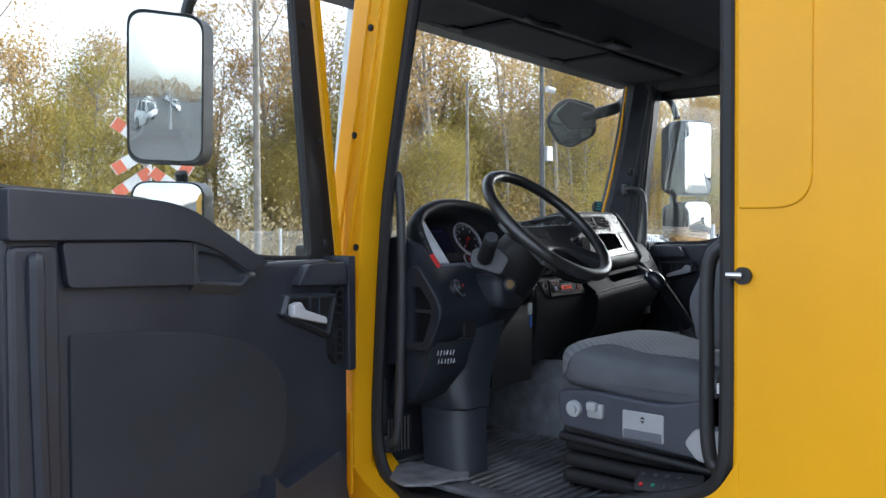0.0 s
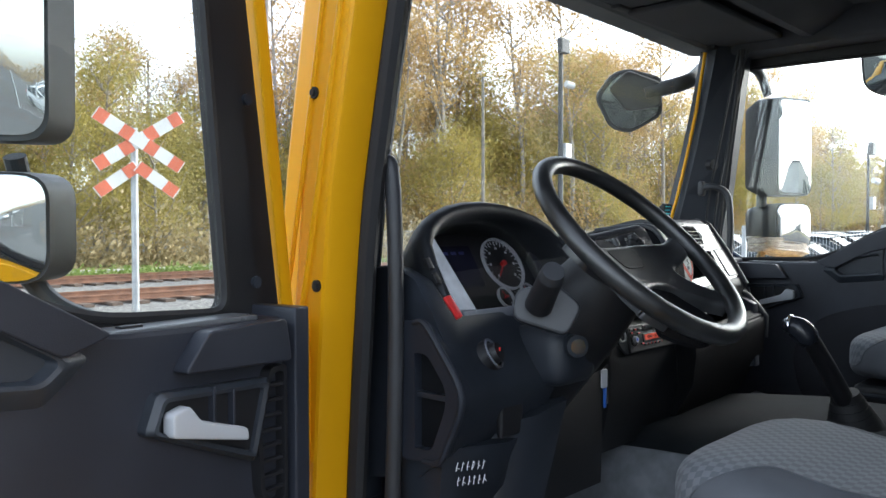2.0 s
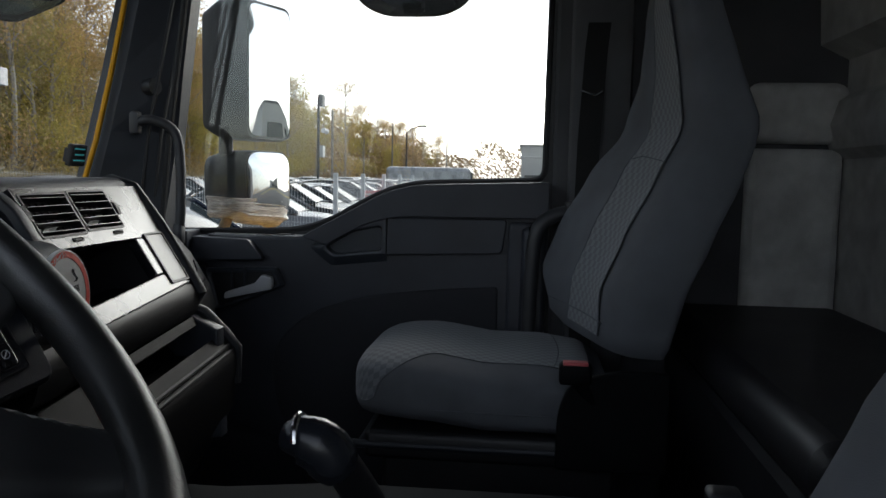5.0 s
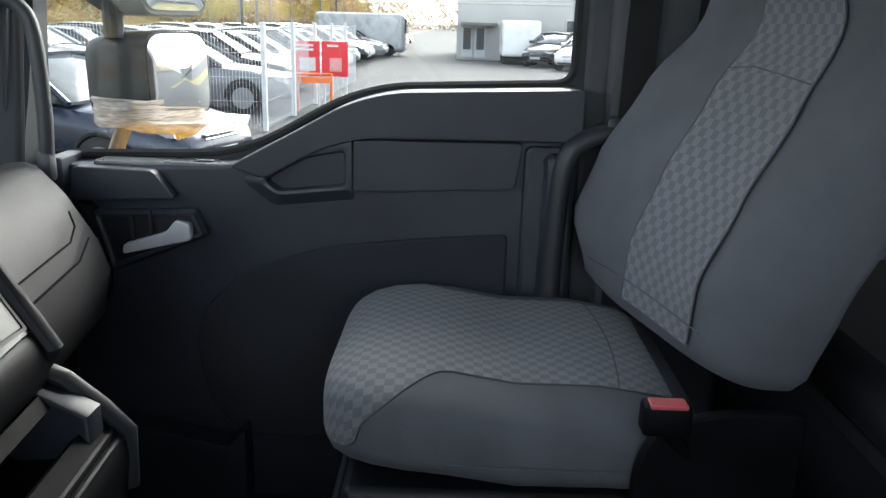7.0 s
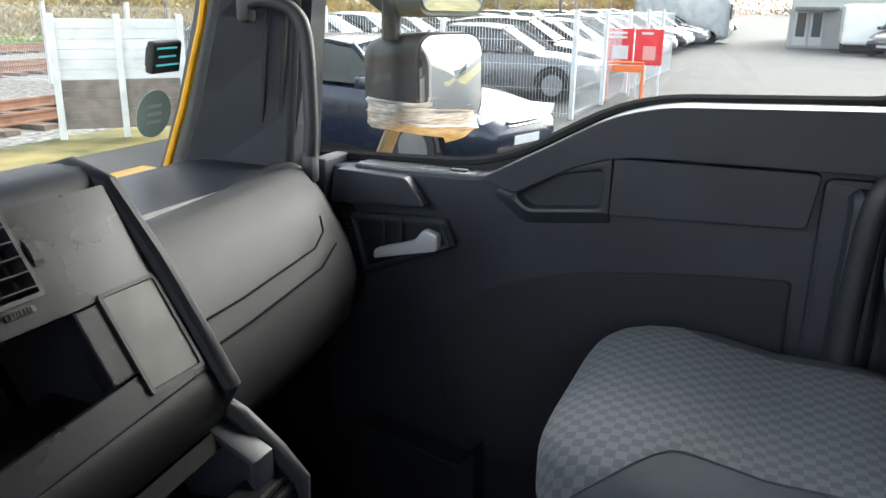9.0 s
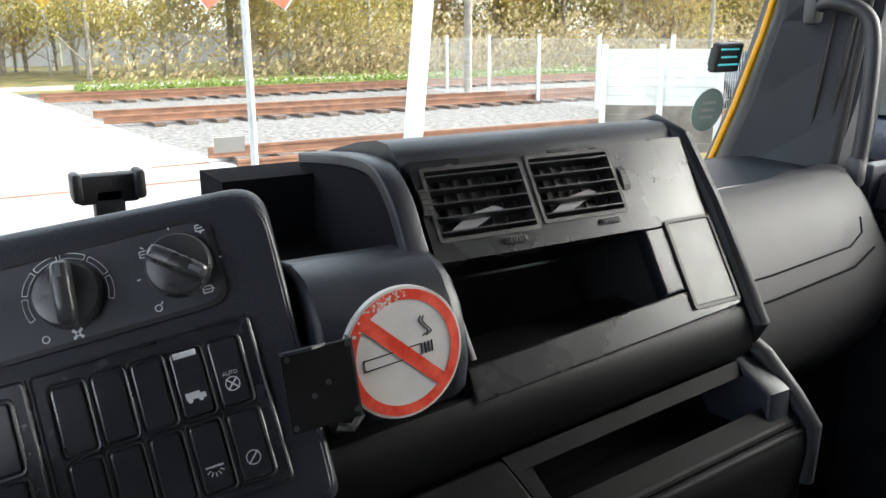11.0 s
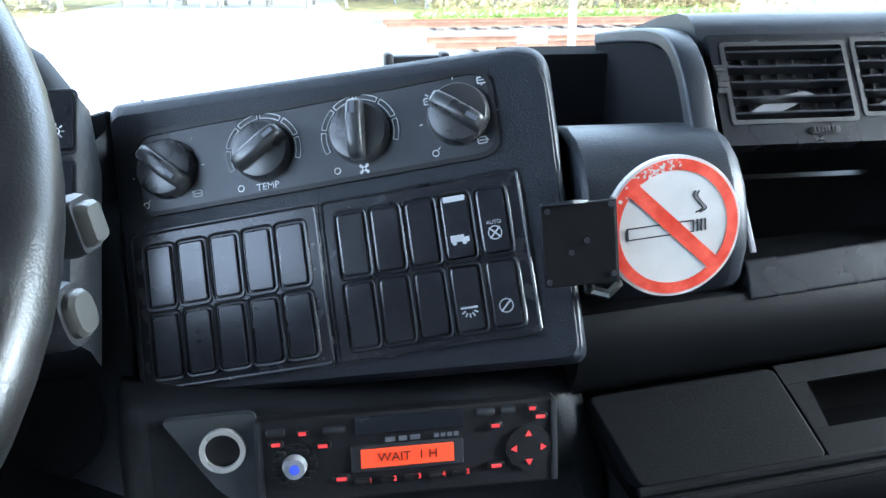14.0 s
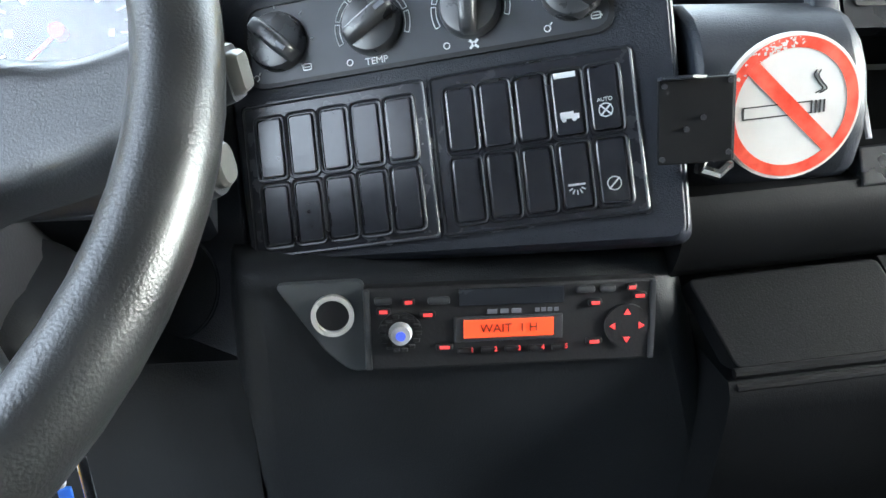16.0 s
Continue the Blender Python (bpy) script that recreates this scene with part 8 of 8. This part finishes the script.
        for x in (-1.38, 1.42):
            bm = B()
            cyl(bm, (x, sy * 0.72, 0.315), (x, sy * 0.915, 0.315), 0.315, seg=24)
            w = part("wheel", bm, TYRE, t)
            bm = B()
            cyl(bm, (x, sy * 0.90, 0.315), (x, sy * 0.925, 0.315), 0.215, seg=20)
            part("rim", bm, ALLOY, w)
            bm = B()
            tube(bm, [(x + 0.36 * math.cos(a), sy * 0.905, 0.315 + 0.36 * math.sin(a)) for a in (math.pi * q / 10 for q in range(11))], 0.03, 6)
            part("wheel_arch", bm, BLACK, t)
    bm = B()
    for k in range(4):
        box(bm, (2.285, 0, 0.50 + k * 0.045), (0.10, 0.74 - k * 0.02, 0.022), None, 0.005, 1)
    part("grille", bm, CHROME, t, "chrome barred grille")
    bm = B()
    box(bm, (2.27, 0, 0.36), (0.1, 1.1, 0.10), None, 0.02)
    part("lower_intake", bm, BLACK, t)
    bm = B()
    box(bm, (2.335, 0, 0.43), (0.02, 0.50, 0.10), None, 0.005)
    part("number_plate", bm, LIGHTP, t, "plain pale number plate")
    return t


c_blue = car("parked_car", paint("dark_blue_paint", (0.010, 0.016, 0.034)), "dark blue estate car with a chrome grille", True)
c_grey = car("parked_car", paint("grey_paint", (0.14, 0.145, 0.155)), "mid grey metallic saloon car parked in the row")
c_silv = car("parked_car", paint("silver_car_paint", (0.42, 0.43, 0.45)), "silver metallic estate car parked in the row", True)
c_white = car("parked_car", paint("white_car_paint", (0.72, 0.72, 0.71), 0.0), "white hatchback car parked in the row", False, 0.1)
c_black = car("parked_car", paint("black_car_paint", (0.012, 0.012, 0.013)), "tall black estate car parked in the row", True, 0.12)
kinds_c = [c_grey, c_silv, c_white, c_black]
c_blue.matrix_basis = pose(11.55, 5.95, GZ, 0, 0, -106)
rng = random.Random(5)
slots = [(19.0, 6.9), (21.7, 7.2), (24.3, 7.3)] + [(27 + k * 2.75, 7.4 + rng.uniform(-.2, .2)) for k in range(16) if k != 8] + [(19 + k * 2.8, 13.2 + rng.uniform(-.3, .3)) for k in range(18)] + [(41.6, -3.4), (39.0, -4.6)]
placed = set()
order = [0, 3, 0] + [(0, 3, 1, 0, 3, 2)[k % 6] for k in range(len(slots) - 5)] + [3, 2]
for n, (x, y) in enumerate(slots):
    i = order[n]
    m = pose(x, y, GZ, 0, 0, -90 + rng.uniform(-3, 3) if y > 0 else 150)
    if i not in placed:
        placed.add(i)
        kinds_c[i].matrix_basis = m
    else:
        copy_thing(kinds_c[i], m)
# rows of cars behind the truck, seen in the wing mirrors
for n in range(11):
    copy_thing(kinds_c[(2, 1, 0, 3, 2, 0, 1)[n % 7]], pose(-8.4 - n * 1.1, -72 - n * 6.0, GZ, 0, 0, 100 + rng.uniform(-6, 6)))
for n in range(7):
    copy_thing(kinds_c[(2, 3, 0, 1, 2, 3, 2)[n]], pose(-8.0 - n * 1.7, -38 - n * 8.0, GZ, 0, 0, 35 + rng.uniform(-4, 4)))

# wire mesh fence
FENCEW = mat("pale_galvanised_wire", (0.55, 0.56, 0.57), 0.6, vary=0.12)
def fence_panel(x0, y0, x1, y1, posted=True):
    f = thing("mesh_fence", (x0, y0, GZ), "grey welded mesh fence panel between posts", "fence", "mesh fence panels")
    d = V(x1 - x0, y1 - y0, 0)
    n = int(d.length / 0.055)
    bm = B()
    for k in range(n):
        p = V(x0, y0, 0) + d * (k + 0.5) / n
        box(bm, (p.x, p.y, GZ + 0.88), (0.0045, 0.0045, 1.68))
    mm = basis(((x0 + x1) / 2, (y0 + y1) / 2, GZ), d, UP)
    for z in (0.1, 0.5, 0.9, 1.3, 1.68):
        box(bm, (0, z, 0), (d.length, 0.006, 0.006), mm)
    part("mesh", bm, FENCEW, f, "", False)
    if posted:
        bm = B()
        box(bm, (x0, y0, GZ + 0.9), (0.08, 0.08, 1.8), None, 0.008, 1)
        part("post", bm, FENCEW, f)


for k in range(5):
    fence_panel(15.7 + k * 2.4, 4.4, 15.7 + (k + 1) * 2.4, 4.4)
for k in range(3):
    fence_panel(-8.2 + k * 2.4, -27, -5.8 + k * 2.4, -27)
for k in range(9):
    fence_panel(15.7, 4.4 + k * 2.4, 15.7, 4.4 + (k + 1) * 2.4, k > 0)
REDB = mat("red_board", (0.62, 0.02, 0.03), 0.45, vary=0.08)
for y, bars in ((4.45, 2), (3.84, 1)):
    b = thing("red_notice_board", (19.8, y, GZ + 0.3), "red notice board with a white sheet on the fence", "notice board", "red notice boards")
    bm = B()
    box(bm, (19.8, y, GZ + 1.05), (0.04, 0.58, 0.74), None, 0.01)
    part("board", bm, REDB, b)
    bm = B()
    box(bm, (19.77, y - 0.02, GZ + 0.93), (0.02, 0.34 if bars == 2 else 0.26, 0.28), None, 0.005)
    part("white_sheet", bm, SIGNW if bars == 2 else mat("pink_sheet", (0.62, 0.30, 0.28), 0.6), b)
    for k in range(bars):
        bm = B()
        box(bm, (19.77, y + 0.04, GZ + 1.33 - k * 0.09), (0.02, 0.38 if bars == 2 else 0.24, 0.045))
        part("print_bar", bm, SIGNW, b, "", False)
    for q in (-0.24, 0.24):
        bm = B()
        box(bm, (19.84, y + q, GZ + 0.7), (0.04, 0.04, 1.4))
        part("leg", bm, FENCEW, b)
ob_ = thing("orange_barrier", (18.9, 4.1, GZ), "orange painted steel barrier frame", "barrier")
ORNG = mat("orange_paint", (0.75, 0.16, 0.03), 0.4, vary=0.1)
bm = B()
tube(bm, [(18.9, 4.48, GZ), (18.9, 4.48, GZ + 0.78), (18.9, 3.78, GZ + 0.78), (18.9, 3.78, GZ)], 0.035, 8)
part("frame", bm, ORNG, ob_)
bm = B()
box(bm, (18.87, 4.13, GZ + 0.66), (0.03, 0.68, 0.13), None, 0.01)
part("rail", bm, ORNG, ob_)
# building, camper and van
bd = thing("office_building", (46, -6, GZ), "low flat roofed grey building with a small glazed entrance", "building")
BW = mat("grey_render", (0.36, 0.36, 0.35), 0.9, vary=0.1, scale=0.7)
bm = B()
box(bm, (52, -7.6, GZ + 1.75), (12, 18, 3.5), None, 0.03)
part("wall", bm, BW, bd)
for z, d in ((3.55, 0.25), (2.92, 0.08)):
    bm = B()
    box(bm, (52, -7.6, GZ + z), (12.0 + d, 18.0 + d, 0.12), None, 0.02)
    part("roof_edge" if z > 3 else "wall_band", bm, BW if z < 3 else mat("roof_edge_grey", (0.20, 0.20, 0.20), 0.7, vary=0.1), bd)
bm = B()
box(bm, (45.4, 0.25, GZ + 1.86), (1.4, 1.9, 0.16), None, 0.03)
part("canopy", bm, DARKP, bd)
for k in range(2):
    bm = B()
    box(bm, (45.95, 0.85 - k * 0.70, GZ + 0.95), (0.12, 0.60, 1.66), None, 0.02)
    w_ = part("window", bm, LIGHTP, bd)
    bm = B()
    box(bm, (45.87, 0.85 - k * 0.70, GZ + 1.10), (0.06, 0.40, 1.10), None, 0.005)
    part("pane", bm, CARGLASS, w_)
for k in range(3):
    bm = B()
    box(bm, (45.95, -5.0 - k * 2.6, GZ + 1.7), (0.15, 1.4, 1.0), None, 0.02)
    w_ = part("window", bm, LIGHTP, bd)
    bm = B()
    box(bm, (45.86, -5.0 - k * 2.6, GZ + 1.7), (0.06, 1.25, 0.85), None, 0.005)
    part("pane", bm, CARGLASS, w_)
cv = thing("camper_van", (43.5, -1.75, GZ), "white camper van parked before the office", "camper van")
WHITEP = paint("camper_white", (0.75, 0.75, 0.74), 0.0)
bm = B()
box(bm, (43.5, -1.75, GZ + 1.22), (3.0, 1.85, 1.70), None, 0.12, 3)
part("body", bm, WHITEP, cv)
bm = B()
box(bm, (42.6, -2.85, GZ + 0.88), (1.6, 0.9, 1.15), None, 0.12, 3)
part("cab", bm, WHITEP, cv)
for x in (42.6, 44.4):
    bm = B()
    cyl(bm, (x, -2.6, GZ + 0.33), (x, -0.9, GZ + 0.33), 0.33, seg=20)
    part("wheel", bm, TYRE, cv)
bm = B()
box(bm, (41.79, -2.88, GZ + 1.15), (0.06, 0.55, 0.4), None, 0.02)
part("window", bm, CARGLASS, cv)
vn = thing("delivery_van", (49, 6.6, GZ), "grey delivery van at the end of the row", "van")
bm = B()
box(bm, (49, 6.8, GZ + 1.25), (2.1, 5.0, 2.1), None, 0.25, 3)
part("body", bm, paint("van_grey", (0.35, 0.36, 0.37)), vn)
bm = B()
box(bm, (49, 4.27, GZ + 1.65), (1.7, 0.12, 0.8), None, 0.04)
part("windscreen", bm, CARGLASS, vn)
for y in (5.2, 8.4):
    bm = B()
    cyl(bm, (47.95, y, GZ + 0.33), (50.05, y, GZ + 0.33), 0.33, seg=18)
    part("wheel", bm, TYRE, vn)
dp_ = thing("depot_shed", (26, -40, GZ), "grey flat roofed depot shed behind a grass bank", "building")
bm = B()
box(bm, (27, -43, GZ + 2.2), (9, 8, 4.4), None, 0.03)
part("wall", bm, BW, dp_)
bm = B()
box(bm, (27, -43, GZ + 4.5), (9.5, 8.5, 0.25), None, 0.03)
part("roof", bm, DARKP, dp_)
for k in range(3):
    bm = B()
    box(bm, (23.8 + k * 2.8, -38.95, GZ + 1.7), (1.8, 0.14, 1.6), None, 0.02)
    part("window", bm, CARGLASS, dp_)
sheet("verge_side", rect(9, -36, 70, -22), 0.006, GRASS, "green grass bank behind the yard", "verge")
# cab underside, so that the truck stands on the ground
ch = thing("truck_chassis", (2.4, 0.5, GZ), "black truck chassis and wheels under the cab", "chassis")
bm = B()
box(bm, (2.42, 0.2, 0.95), (0.9, 5.0, 0.42), None, 0.03)
part("frame_rail", bm, BLACK, ch)
for x in (1.55, 3.28):
    bm = B()
    cyl(bm, (x - 0.14, 0.75, GZ + 0.44), (x + 0.14, 0.75, GZ + 0.44), 0.44, seg=28)
    part("wheel", bm, TYRE, ch)
for x in (1.43, 3.40):
    bm = B()
    box(bm, (x, 1.02, 0.98), (0.10, 1.5, 0.34), None, 0.04)
    part("step_panel", bm, YELLOW, ch)
